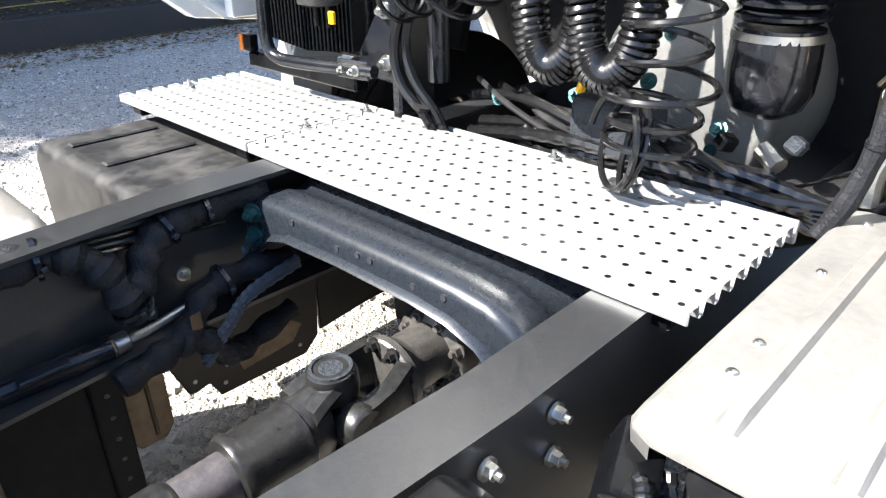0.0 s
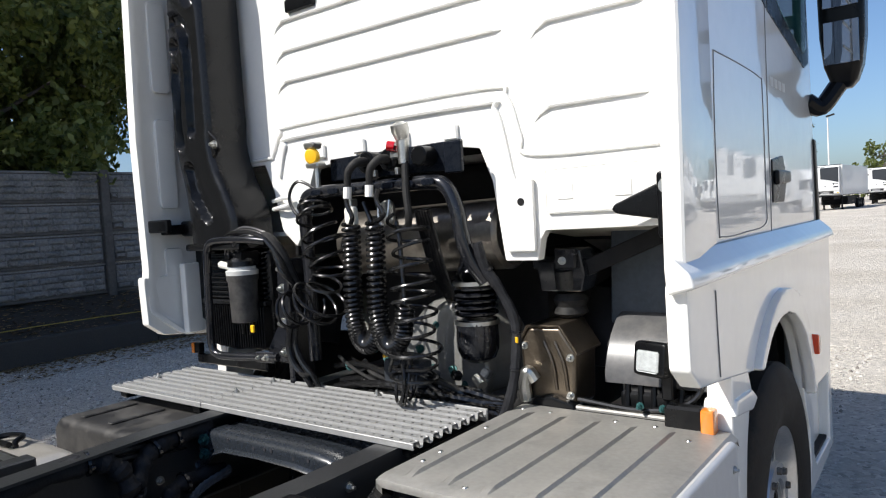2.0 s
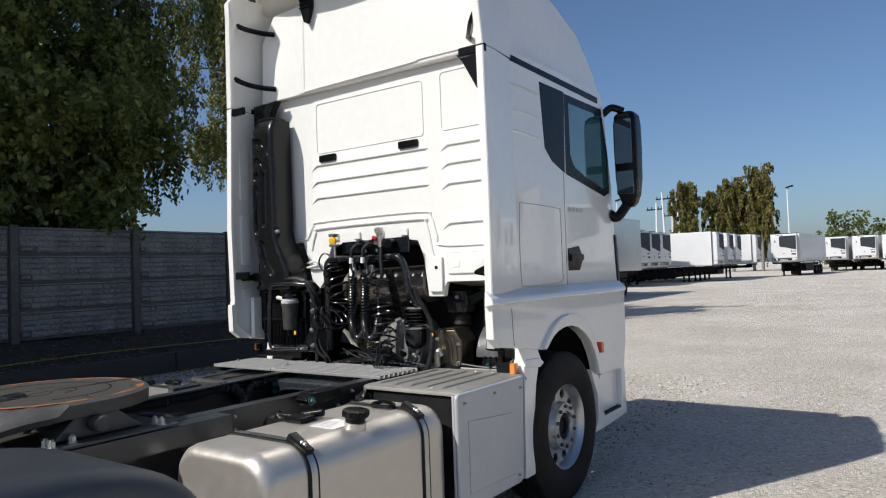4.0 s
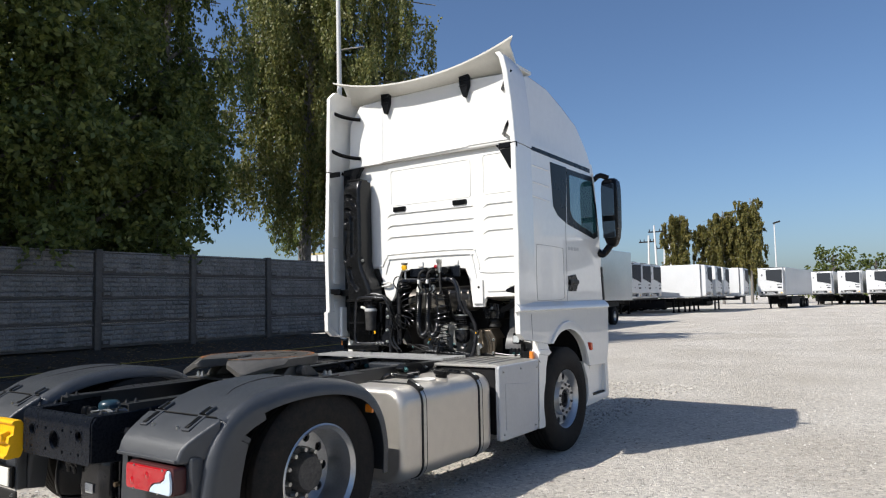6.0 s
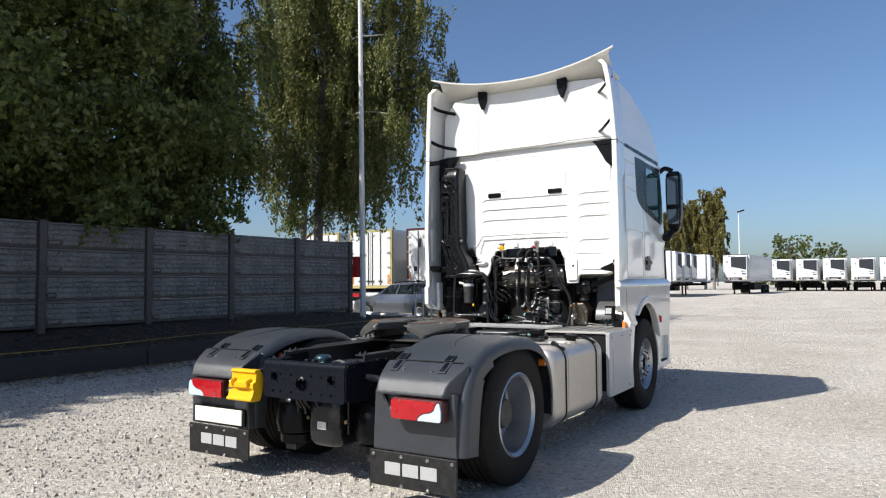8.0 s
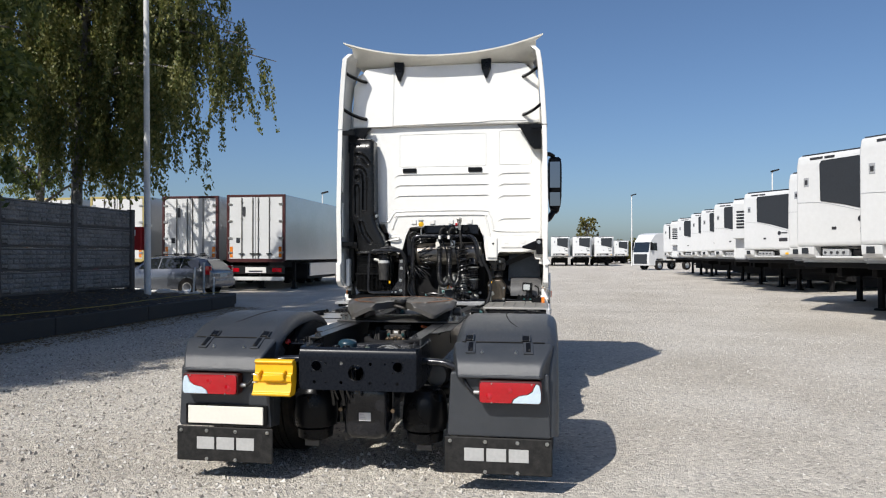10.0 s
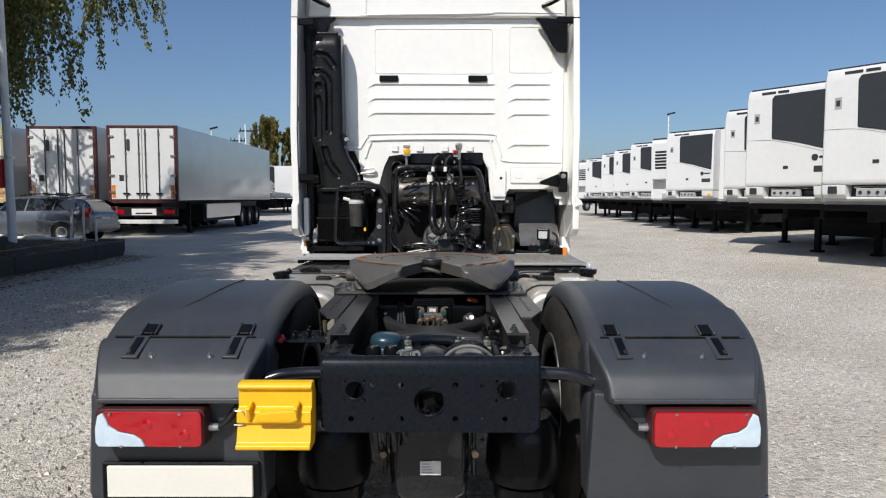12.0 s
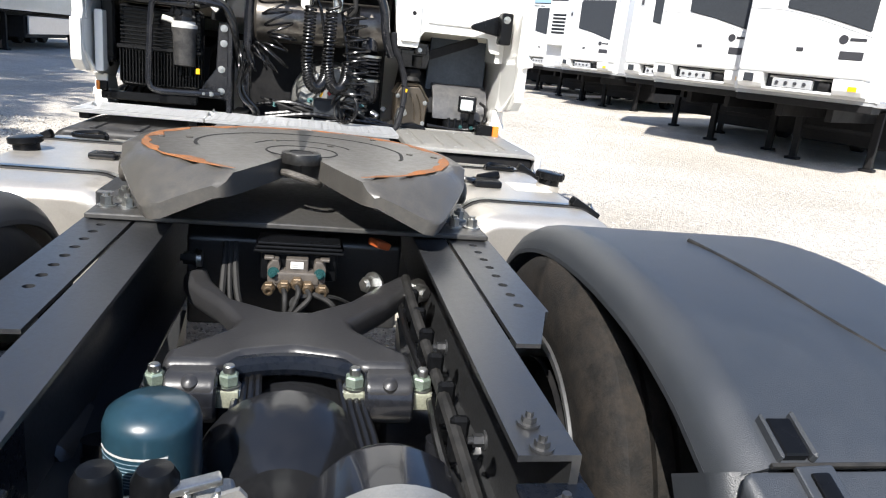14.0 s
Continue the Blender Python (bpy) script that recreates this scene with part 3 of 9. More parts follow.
def wheel(name, x, y, s, front, label):
    """s: +1 outer face towards +x."""
    w = new(name)
    w.parent = truck
    w.matrix_basis = pose(x, y, 0.508 if front else 0.495, 0, 0, 0 if s > 0 else 180)
    tagged(w, label)
    part("tyre", tyre(0.31, 0.508 if front else 0.495), TYRE, w)
    if front:
        prof = [(-0.13, 0.285), (-0.13, 0.30), (-0.10, 0.275), (0.0, 0.262), (0.10, 0.275), (0.135, 0.302), (0.142, 0.290), (0.12, 0.268), (0.085, 0.255), (0.06, 0.245)]
        part("rim", lathe(prof, (0, 0, 0), (1, 0, 0), 56, caps=False), RIM, w)
        d = annulus_holes(0.165, 0.262, 0.218, 0.033, 10, 0.075)
        lathe([(0.076, 0.166), (0.115, 0.150), (0.12, 0.09)], (0, 0, 0), (1, 0, 0), 40, caps=False, bm=d)
        part("wheel_disc", d, RIM, w)
        part("nut_ring", lathe([(0.115, 0.162), (0.128, 0.158), (0.130, 0.104), (0.124, 0.098), (0.09, 0.092)], (0, 0, 0), (1, 0, 0), 40, caps=False), RIM, w)
        part("hub", lathe([(0.08, 0.094), (0.105, 0.090), (0.112, 0.075), (0.112, 0.055), (0.095, 0.05), (0.095, 0.0)], (0, 0, 0), (1, 0, 0), 32, caps=False), UNDER, w, "dark iron hub with a sunk centre")
        for i in range(10):
            a = 2 * math.pi * (i + 0.5) / 10
            c, q = 0.135 * math.cos(a), 0.135 * math.sin(a)
            part("wheel_nut", cyl((0.112, c, q), (0.143, c, q), 0.016, 0.012, 6), CASTIRON, w)
        lathe_in = lathe([(-0.12, 0.25), (0.05, 0.24), (0.05, 0.02)], (0, 0, 0), (1, 0, 0), 32, caps=False)
        part("brake_drum", lathe_in, UNDER, w)
    else:
        prof = [(-0.13, 0.270), (-0.152, 0.282), (-0.158, 0.308), (-0.146, 0.308), (-0.10, 0.272), (0.0, 0.262), (0.11, 0.275), (0.145, 0.302), (0.152, 0.290), (0.13, 0.268), (0.02, 0.258), (-0.05, 0.245)]
        part("rim", lathe(prof, (0, 0, 0), (1, 0, 0), 56, caps=False), RIM, w)
        d = annulus_holes(0.150, 0.246, 0.202, 0.028, 10, -0.045)
        part("wheel_disc", d, RIM, w)
        part("hub", lathe([(-0.05, 0.152), (-0.02, 0.15), (-0.02, 0.115), (0.04, 0.105), (0.055, 0.095), (0.055, 0.03), (0.065, 0.0)], (0, 0, 0), (1, 0, 0), 32, caps=False), CASTIRON, w, "dark iron hub")
        for i in range(10):
            a = 2 * math.pi * (i + 0.5) / 10
            c, q = 0.133 * math.cos(a), 0.133 * math.sin(a)
            part("wheel_nut", cyl((-0.02, c, q), (0.02, c, q), 0.016, 0.013, 6), STEEL, w)
        part("brake_drum", lathe([(-0.15, 0.24), (-0.08, 0.235), (-0.08, 0.02)], (0, 0, 0), (1, 0, 0), 32, caps=False), UNDER, w)
    return w


for s in (1, -1):
    wheel("front_wheel", s * 1.06, 3.43, s, True, "truck tyre on a silver steel disc rim")
    wheel("rear_wheel", s * 1.075, 0.0, s, False, "outer twin truck tyre on a deep-dished rim")
    wheel("rear_wheel", s * 0.735, 0.0, s, False, "inner twin truck tyre")


# ---- rear mudguards ----
def sweep_guard(path, xin, xout, s, skirt, th=0.008, r=0.06):
    """A moulded guard: a shallow trough with round shoulders carried along a line in the yz plane."""
    p = [Vector((0, a, b)) for a, b in path]
    rings = []
    for i, q in enumerate(p):
        d = (p[min(i + 1, len(p) - 1)] - p[max(i - 1, 0)]).normalized()
        nrm = Vector((0, -d.z, d.y))
        if nrm.dot(q - Vector((0, 0, 0.495))) < 0:
            nrm = -nrm
        sk = skirt[i] if isinstance(skirt, list) else skirt
        outer = [(xin, sk * 0.7), (xin, r)] + [(xin + r - r * math.cos(radians(a)), r - r * math.sin(radians(a))) for a in (25, 50, 75, 90)]
        outer += [(xout - r + r * math.cos(radians(a)), r - r * math.sin(radians(a))) for a in (90, 75, 50, 25)] + [(xout, r), (xout, sk)]
        inner = [(min(max(a, xin + th), xout - th), dd + (th if 0.0 <= dd < r * 0.9 else 0)) for a, dd in outer[::-1]]
        rings.append([Vector((s * a, q.y, q.z)) - nrm * dd for a, dd in outer + inner])
    return loft(rings)


ARCH = smooth([(0, 0.60, 0.42), (0, 0.605, 0.62), (0, 0.545, 0.82), (0, 0.40, 0.975), (0, 0.17, 1.055), (0, -0.10, 1.078), (0, -0.36, 1.06), (0, -0.54, 1.018), (0, -0.655, 0.970), (0, -0.708, 0.945)], 4)
ARCH = [(p.y, p.z - 0.018) for p in ARCH]
BACK = smooth([(0, -0.70, 0.915), (0, -0.735, 0.86), (0, -0.765, 0.76), (0, -0.80, 0.6), (0, -0.83, 0.36)], 4)
BACK = [(p.y, p.z) for p in BACK]


def taper_hood(bm, s):
    """The hood draws in towards its lower edge."""
    for v in bm.verts:
        f = min(1, max(0, (-0.714 - v.co.y) / 0.214)) ** 1.3
        u = (abs(v.co.x) - 0.615) / 0.615
        v.co.x = s * ((0.605 + 0.045 * f) + u * ((1.238 - 0.078 * f) - (0.605 + 0.045 * f)))
    return bm


def mudguard(s):
    g = part("rear_mudguard", sweep_guard(ARCH, 0.60, 1.268 if s > 0 else 1.252, s, 0.092, r=0.075), FENDER, truck, "grey moulded plastic rear mudguard")
    # Raised dark strip: shade of the guard's moulded crease put into colour.
    rib = tube([(s * 0.90, 0.0, 1.059), (s * 0.915, -0.22, 1.0555), (s * 0.95, -0.40, 1.034), (s * 1.0, -0.50, 1.010)], lambda t: 0.0060 - 0.002 * t, 8, 5)
    part("groove_shade_strip", rib, RUBBER, g)
    b = part("lower_guard", sweep_guard(BACK, 0.595, 1.242, s, 0.20, r=0.05), FENDER, g, "grey plastic back panel")
    band = [(p.y, p.z) for p in smooth([(0, -0.50, 1.0135), (0, -0.60, 0.977), (0, -0.69, 0.925), (0, -0.755, 0.85), (0, -0.80, 0.74), (0, -0.828, 0.60), (0, -0.85, 0.37)], 4)]
    part("edge_band", sweep_guard(band, 1.135, 1.2715 if s > 0 else 1.2555, s, 0.13, r=0.060), FENDER, g)
    # hood over the lamp
    prof = [(-0.714, 0.932), (-0.76, 0.908), (-0.82, 0.872), (-0.875, 0.835), (-0.905, 0.80), (-0.925, 0.745), (-0.928, 0.733), (-0.89, 0.728), (-0.76, 0.74), (-0.722, 0.85)]
    hood = prism(prof, "x", min(s * 0.615, s * 1.230), max(s * 0.615, s * 1.230), 0.016, 3)
    taper_hood(hood, s)
    part("lamp_hood", hood, FENDER, g)
    part("hood_seam", obox((s * 0.92, -0.7115, 0.9315), (0.53, 0.006, 0.008), (27, 0, 0), 0.001), RUBBER, g)
    part("hood_edge", taper_hood(prism([(-0.912, 0.757), (-0.931, 0.753), (-0.932, 0.738), (-0.912, 0.734)], "x", min(s * 0.62, s * 1.225), max(s * 0.62, s * 1.225), 0.002), s), FENDER, g)
    for x in (0.70, 1.065):
        part("clip_recess", obox((s * x, -0.672, 0.9475), (0.040, 0.062, 0.02), (24, 0, 0), 0.003), BLACK, g)
        part("recess_rim", obox((s * (x + 0.026), -0.672, 0.953), (0.010, 0.076, 0.02), (24, 0, 0), 0.004), FENDER, g)
        part("recess_rim", obox((s * (x - 0.025), -0.672, 0.950), (0.007, 0.072, 0.02), (24, 0, 0), 0.003), FENDER, g)
        st = part("clip_strap", obox((s * (x + 0.018), -0.772, 0.9075), (0.031, 0.100, 0.012), (27, 0, 3 * s), 0.005, 2), BLACK, g, "black rubber toggle strap")
        part("strap_bed", obox((s * (x + 0.018), -0.770, 0.9035), (0.062, 0.125, 0.012), (27, 0, 3 * s), 0.005, 2), FENDER, st)
        part("clip_slot", obox((s * (x + 0.027), -0.805, 0.893), (0.014, 0.022, 0.014), (27, 0, 3 * s), 0.003), RUBBER, st)
    for x in (0.795, 1.008):
        part("bolt", bolt((s * x, -0.81, 0.878), (0, -0.5, 0.87), 0.008, 0.006), STEEL, g)
    # flap
    part("flap_panel", prism([(s * 0.58, 0.36), (s * 0.60, 0.76), (s * 1.21, 0.76), (s * 1.222, 0.36)], "y", -0.87, -0.80, 0.015, 2), FENDER, g)
    part("mud_flap", prism([(s * 0.565, 0.135), (s * 0.565, 0.36), (s * 1.232, 0.36), (s * 1.232, 0.135)], "y", -0.885, -0.868, 0.006, 1), RUBBER, g, "black rubber mud flap with pale printed maker's mark")
    for x in (0.60, 0.82, 1.02, 1.2):
        part("bolt", bolt((s * x, -0.886, 0.335), (0, -1, 0), 0.008, 0.004), STEEL, g)
        if x in (0.82, 1.02):
            part("bolt", bolt((s * x, -0.886, 0.150), (0, -1, 0), 0.008, 0.004), STEEL, g)
    # maker's mark as plain bars
    for i in range(3):
        x0 = 0.690 + 0.138 * i
        part("printed_bar", box(min(s * x0, s * (x0 + 0.122)), max(s * x0, s * (x0 + 0.122)), -0.889, -0.8855, 0.215, 0.295, 0.001), PRINT, g, "pale grey printed block")
    return g


mudguard(1)
mudguard(-1)


def tail_light(s):
    mid = 0.978 if s > 0 else 0.966
    cx = s * mid
    base = part("tail_light", prism(rrect(0.385, 0.140, 0.022, 4, cx, 0.654), "y", -0.945, -0.87, 0.010, 2), DARKRED, truck, "red and clear rear combination lamp")
    w = 0.372
    def X(u):
        return s * (mid - w / 2 + u * w)
    red = [(0.0, 0.14), (0.012, 0.04), (0.045, 0.0), (0.52, 0.0), (0.55, 0.2), (0.64, 0.38), (0.78, 0.46), (0.86, 0.62), (0.88, 0.80), (0.92, 1.0), (0.045, 1.0), (0.012, 0.96), (0.0, 0.86)]
    part("red_lens", prism([(X(u), 0.592 + v * 0.124) for u, v in red], "y", -0.962, -0.944, 0.006, 2), RED, base)
    clear = [(0.53, 0.0), (0.97, 0.0), (1.0, 0.12), (1.0, 0.55), (0.975, 0.90), (0.925, 0.97), (0.885, 0.76), (0.87, 0.60), (0.79, 0.44), (0.65, 0.36), (0.565, 0.2)]
    part("clear_lens", prism([(X(u), 0.592 + v * 0.124) for u, v in clear], "y", -0.960, -0.944, 0.006, 2), WHITELENS, base, "bluish clear reversing lens")
    part("bulb_dome", lathe([(0, 0.020), (0.003, 0.016), (0.004, 0.0)], (X(0.16), -0.962, 0.632), (0, -1, 0), 20), RED, base)
    part("bulb_dome", lathe([(0, 0.018), (0.003, 0.014), (0.004, 0.0)], (X(0.50), -0.962, 0.672), (0, -1, 0), 20), RED, base)
    for u, v in ((0.2, 0.96), (0.85, 0.96), (0.2, 0.03), (0.75, 0.03)):
        part("screw", cyl((X(u), -0.962, 0.592 + v * 0.124), (X(u), -0.967, 0.592 + v * 0.124), 0.005, seg=8), STEEL, base)
    part("cable", tube([(X(0.02), -0.90, 0.645), (X(-0.10), -0.90, 0.645), (X(-0.22), -0.89, 0.68), (X(-0.33), -0.86, 0.76), (X(-0.4), -0.80, 0.84)], 0.011, 8), HOSE, base)
    part("plug", cyl((X(-0.02), -0.90, 0.645), (X(-0.11), -0.90, 0.645), 0.016, 0.013, 10), STEEL, base)


tail_light(1)
tail_light(-1)
pl = part("plate_holder", box(-1.165, -0.60, -0.895, -0.872, 0.378, 0.512, 0.006), BLACK, truck)
part("number_plate", box(-1.142, -0.622, -0.905, -0.893, 0.388, 0.502, 0.003), PLATE, pl, "blank cream covered number plate")


# mudguard stays
for s in (1, -1):
    part("guard_stay", tube([(s * 0.36, -0.74, 0.80), (s * 0.46, -0.745, 0.80), (s * 0.55, -0.76, 0.795), (s * 0.64, -0.77, 0.77), (s * 0.74, -0.77, 0.77)], 0.024, 14), BLACKGLOSS, truck, "bent black steel tube stay")


# rear cross member: a pressed plate with holes and a flange over the rails
def cross_plate():
    hs = [(-0.252, 0.788, 0.032), (0.278, 0.79, 0.032), (0.008, 0.748, 0.052)] + [(x, z + 0.02, r) for x, z, r in ((-0.19, 0.785, 0.008), (-0.09, 0.785, 0.011), (0.10, 0.785, 0.011), (0.195, 0.785, 0.008), (-0.265, 0.665, 0.011), (-0.19, 0.665, 0.007), (-0.09, 0.665, 0.011), (0.10, 0.665, 0.011), (0.195, 0.665, 0.007), (0.275, 0.665, 0.010))]
    for sx in (-0.252, 0.278):
        hs += [(sx + 0.047 * math.cos(radians(45 + 90 * a)), 0.785 + 0.047 * math.sin(radians(45 + 90 * a)), 0.0055) for a in range(4)]
    bm = drilled([(-0.364, 0.655), (-0.348, 0.637), (0.376, 0.637), (0.392, 0.655), (0.392, 0.845), (-0.364, 0.845)], hs, "y", -0.935, -0.923, 16)
    prism([(-0.935, 0.845), (-0.933, 0.865), (-0.927, 0.884), (-0.917, 0.897), (-0.904, 0.902), (-0.904, 0.892), (-0.911, 0.888), (-0.917, 0.879), (-0.921, 0.862), (-0.923, 0.845)], "x", -0.364, 0.392, 0.0, bm=bm)
    bmesh.ops.remove_doubles(bm, verts=bm.verts, dist=0.0005)
    return bm, hs


XMB, XMH = cross_plate()
xm = part("rear_cross_member", XMB, CHASSISBLUE, truck, "blue-black pressed steel rear cross member with holes")
# flange that runs forward over both rails
part("top_flange", prism([(-0.364, -0.904), (-0.380, -0.88), (-0.39, -0.70), (-0.285, -0.70), (-0.280, -0.83), (-0.270, -0.865), (-0.250, -0.887), (-0.215, -0.895), (0.235, -0.895), (0.272, -0.887), (0.292, -0.865), (0.301, -0.83), (0.304, -0.70), (0.40, -0.70), (0.402, -0.88), (0.392, -0.904)], "z", 0.893, 0.902, 0.002), CHASSISBLUE, xm)
for x, z, r in XMH[:3]:
    part("hole_rim", lathe([(-0.001, r + 0.005), (0.004, r + 0.0035), (0.004, r), (-0.001, r - 0.0005)], (x, -0.935, z), (0, -1, 0), 24, loop=True), CHASSISBLUE, xm)
for x, y in ((-0.345, -0.755), (-0.335, -0.855), (0.35, -0.755), (0.36, -0.855)):
    part("bolt", bolt((x, y, 0.905), (0, 0, 1), 0.011, 0.008), CHASSIS, xm)
for x0 in (-0.372, 0.390):
    part("side_flange", prism([(-0.93, 0.65), (-0.93, 0.86), (-0.905, 0.893), (-0.45, 0.915), (-0.45, 0.66), (-0.72, 0.63)], "x", x0, x0 + 0.010, 0.004), CHASSISBLUE, xm)

# yellow wheel chock holder
yc = part("wheel_chock", prism([(-0.935, 0.826), (-0.975, 0.826), (-0.988, 0.816), (-0.988, 0.806), (-0.974, 0.798), (-0.980, 0.742), (-1.004, 0.732), (-1.008, 0.694), (-0.996, 0.686), (-1.016, 0.628), (-1.030, 0.622), (-1.030, 0.608), (-1.010, 0.600), (-0.935, 0.602), (-0.905, 0.68), (-0.905, 0.78)], "x", -0.645, -0.392, 0.004, 2), YELLOW, truck, "bright yellow plastic wheel chock in its holder")
part("chock_grip", prism([(-0.575, 0.70), (-0.565, 0.735), (-0.44, 0.745), (-0.43, 0.71), (-0.45, 0.70)], "y", -1.030, -0.99, 0.008, 2), YELLOW, yc)
part("chock_web", obox((-0.60, -1.0, 0.735), (0.014, 0.05, 0.05), (20, 0, 0), 0.003), YELLOW, yc)
part("chock_web", obox((-0.44, -1.0, 0.735), (0.014, 0.05, 0.05), (20, 0, 0), 0.003), YELLOW, yc)
part("chock_bracket", box(-0.62, -0.41, -0.956, -0.90, 0.63, 0.80, 0.006), BLACK, yc)
part("chock_clip", tube([(-0.66, -0.96, 0.73), (-0.655, -1.0, 0.735), (-0.62, -1.003, 0.73), (-0.62, -1.003, 0.69), (-0.655, -1.0, 0.685)], 0.003, 6), STEEL, yc)


# ---- fuel tanks ----
def tank(s, y0, y1, x0=0.56, x1=1.185, z0=0.225, z1=0.895):
    cx, cz = (x0 + x1) / 2, (z0 + z1) / 2
    sect = rrect(x1 - x0, z1 - z0, 0.13, 7)
    rings = []
    for y, k in ((y0, 0.86), (y0 + 0.012, 0.93), (y0 + 0.035, 0.98), (y0 + 0.07, 1), (y1 - 0.07, 1), (y1 - 0.035, 0.98), (y1 - 0.012, 0.93), (y1, 0.86)):
        rings.append([(s * (cx + a * k), y, cz + b * k) for a, b in sect])
    t = part("fuel_tank", loft(rings), ALU, truck, "brushed aluminium fuel tank with black straps", 50)
    for y in (y0 + 0.255, y1 - 0.195):
        o = rrect(x1 - x0 + 0.012, z1 - z0 + 0.012, 0.136, 7)
        i = rrect(x1 - x0 + 0.002, z1 - z0 + 0.002, 0.131, 7)
        rr = [[(s * (cx + a), yy, cz + b) for a, b in q] for q, yy in ((i, y - 0.032), (o, y - 0.030), (o, y + 0.030), (i, y + 0.032))]
        st = part("tank_strap", loft(rr, caps=False), RUBBER, t)
        part("strap_band", loft([[(s * (cx + a), yy, cz + b) for a, b in rrect(x1 - x0 + 0.018, z1 - z0 + 0.018, 0.139, 7)] for yy in (y - 0.017, y + 0.017)], caps=False), STEEL, st)
        part("strap_tensioner", obox((s * (x1 - 0.075), y, z1 - 0.005), (0.13, 0.05, 0.035), (0, s * 30, 0), 0.008, 2), BLACK, st)
        part("tensioner_bolt", cyl((s * (x1 - 0.13), y, z1 + 0.022), (s * (x1 - 0.06), y, z1 + 0.0), 0.010, seg=8), STEEL, st)
        part("tensioner_nut", bolt((s * (x1 - 0.06), y, z1 + 0.002), (s * 1, 0, -0.5), 0.012), STEEL, st)
    return t


tankR = tank(1, 0.84, 2.06, x1=1.165)
tankL = tank(-1, 0.85, 1.95)
cap = part("fuel_cap", lathe([(-0.05, 0.047), (0.012, 0.047), (0.014, 0.058), (0.018, 0.062), (0.042, 0.062), (0.046, 0.055), (0.046, 0.0)], (1.06, 1.47, 0.92), (0.12, 0, 1), 28), BLACK, tankR, "black ribbed plastic filler cap")
part("filler_neck", lathe([(-0.05, 0.052), (0.004, 0.052), (0.006, 0.046)], (1.06, 1.47, 0.905), (0.12, 0, 1), 24), ALU, tankR)
for i in range(14):
    a = 2 * math.pi * i / 14
    part("cap_grip", obox((1.064 + 0.0605 * math.cos(a), 1.47 + 0.0605 * math.sin(a), 0.950), (0.008, 0.012, 0.024), (0, 0, math.degrees(a)), 0.002), BLACK, cap)
# ---- cab ----
cab = new("cab")
cab.parent = truck
tagged(cab, "white high-roof sleeper cab")


def cab_shell():
    """Side outline drawn across the width, drawn in towards the roof."""
    prof = [(2.86, 1.86), (2.86, 3.0), (2.88, 3.66), (3.05, 3.74), (3.45, 3.70), (3.80, 3.58), (4.08, 3.38), (4.30, 3.12), (4.42, 2.93), (4.54, 2.25), (4.60, 1.5), (4.61, 0.75), (4.56, 0.42), (4.2, 0.42), (4.15, 0.9), (4.0, 1.15), (3.7, 1.40), (3.40, 1.50), (3.32, 1.86)]
    def half(z):
        return 1.160 - max(0, z - 3.0) * 0.055 - max(0, z - 3.3) * 0.14
    rings = []
    for t in (-1, -0.985, -0.94, -0.8, 0.8, 0.94, 0.985, 1):
        ins = {1: 0.05, 0.985: 0.018, 0.94: 0.004, 0.8: 0}[abs(t)]
        cy = 3.7
        rings.append([(t * half(z), y + (ins if y < cy else -ins), z - (ins if z > 3.5 else 0)) for y, z in prof])
    return part("cab_body", loft(rings), WHITE, cab, "glossy white cab shell", 30)


cab_shell()

# rear wall: a panel with the tunnel cut into its lower edge
W = [(-1.10, 1.86), (-0.72, 1.86), (-0.67, 1.74), (-0.63, 1.57), (-0.545, 1.50), (-0.50, 1.56), (-0.455, 1.72), (-0.41, 1.815), (-0.30, 1.83), (0.32, 1.83), (0.41, 1.815), (0.455, 1.70), (0.49, 1.43), (0.615, 1.43), (0.63, 1.50), (0.648, 1.527), (1.036, 1.529), (1.046, 1.47), (1.062, 1.445), (1.12, 1.44), (1.12, 3.0), (-1.10, 3.0)]
wall = part("rear_wall", prism(W, "y", 2.815, 2.859, 0.006, 2), WHITE, cab, "ribbed white cab back wall")
part("roof_back", prism([(-1.10, 3.005), (1.12, 3.005), (1.10, 3.5), (0.95, 3.70), (0.5, 3.72), (-0.5, 3.72), (-0.93, 3.70), (-1.08, 3.5)], "y", 2.80, 2.875, 0.02, 3), WHITE, cab, "smooth white roof back panel")


def rib(x0, x1, z, d=0.015, h=0.10):
    """A pressing that swells downwards to a sharp step."""
    rings = []
    for x, k, dz in ((x0 - 0.03, 0.02, -0.05), (x0, 0.6, -0.02), (x0 + 0.04, 1, 0), ((x0 + x1) / 2, 1, 0), (x1 - 0.03, 1, 0), (x1, 0.05, 0)):
        rings.append([(x, 2.8165, z + h + dz), (x, 2.8165 - d * k * 0.55, z + 0.035 + dz), (x, 2.8165 - d * k, z + 0.006 + dz), (x, 2.8165 - d * k * 0.8, z + dz), (x, 2.8165, z - 0.003 + dz), (x, 2.826, z + 0.05 + dz)])
    part("pressed_rib", loft(rings), WHITE, wall, sharp=25)


for z in (2.44, 2.315, 2.19):
    rib(-0.575, 0.525, z)
for z in (2.44, 2.315, 2.18, 1.915):
    rib(0.65, 1.01, z)


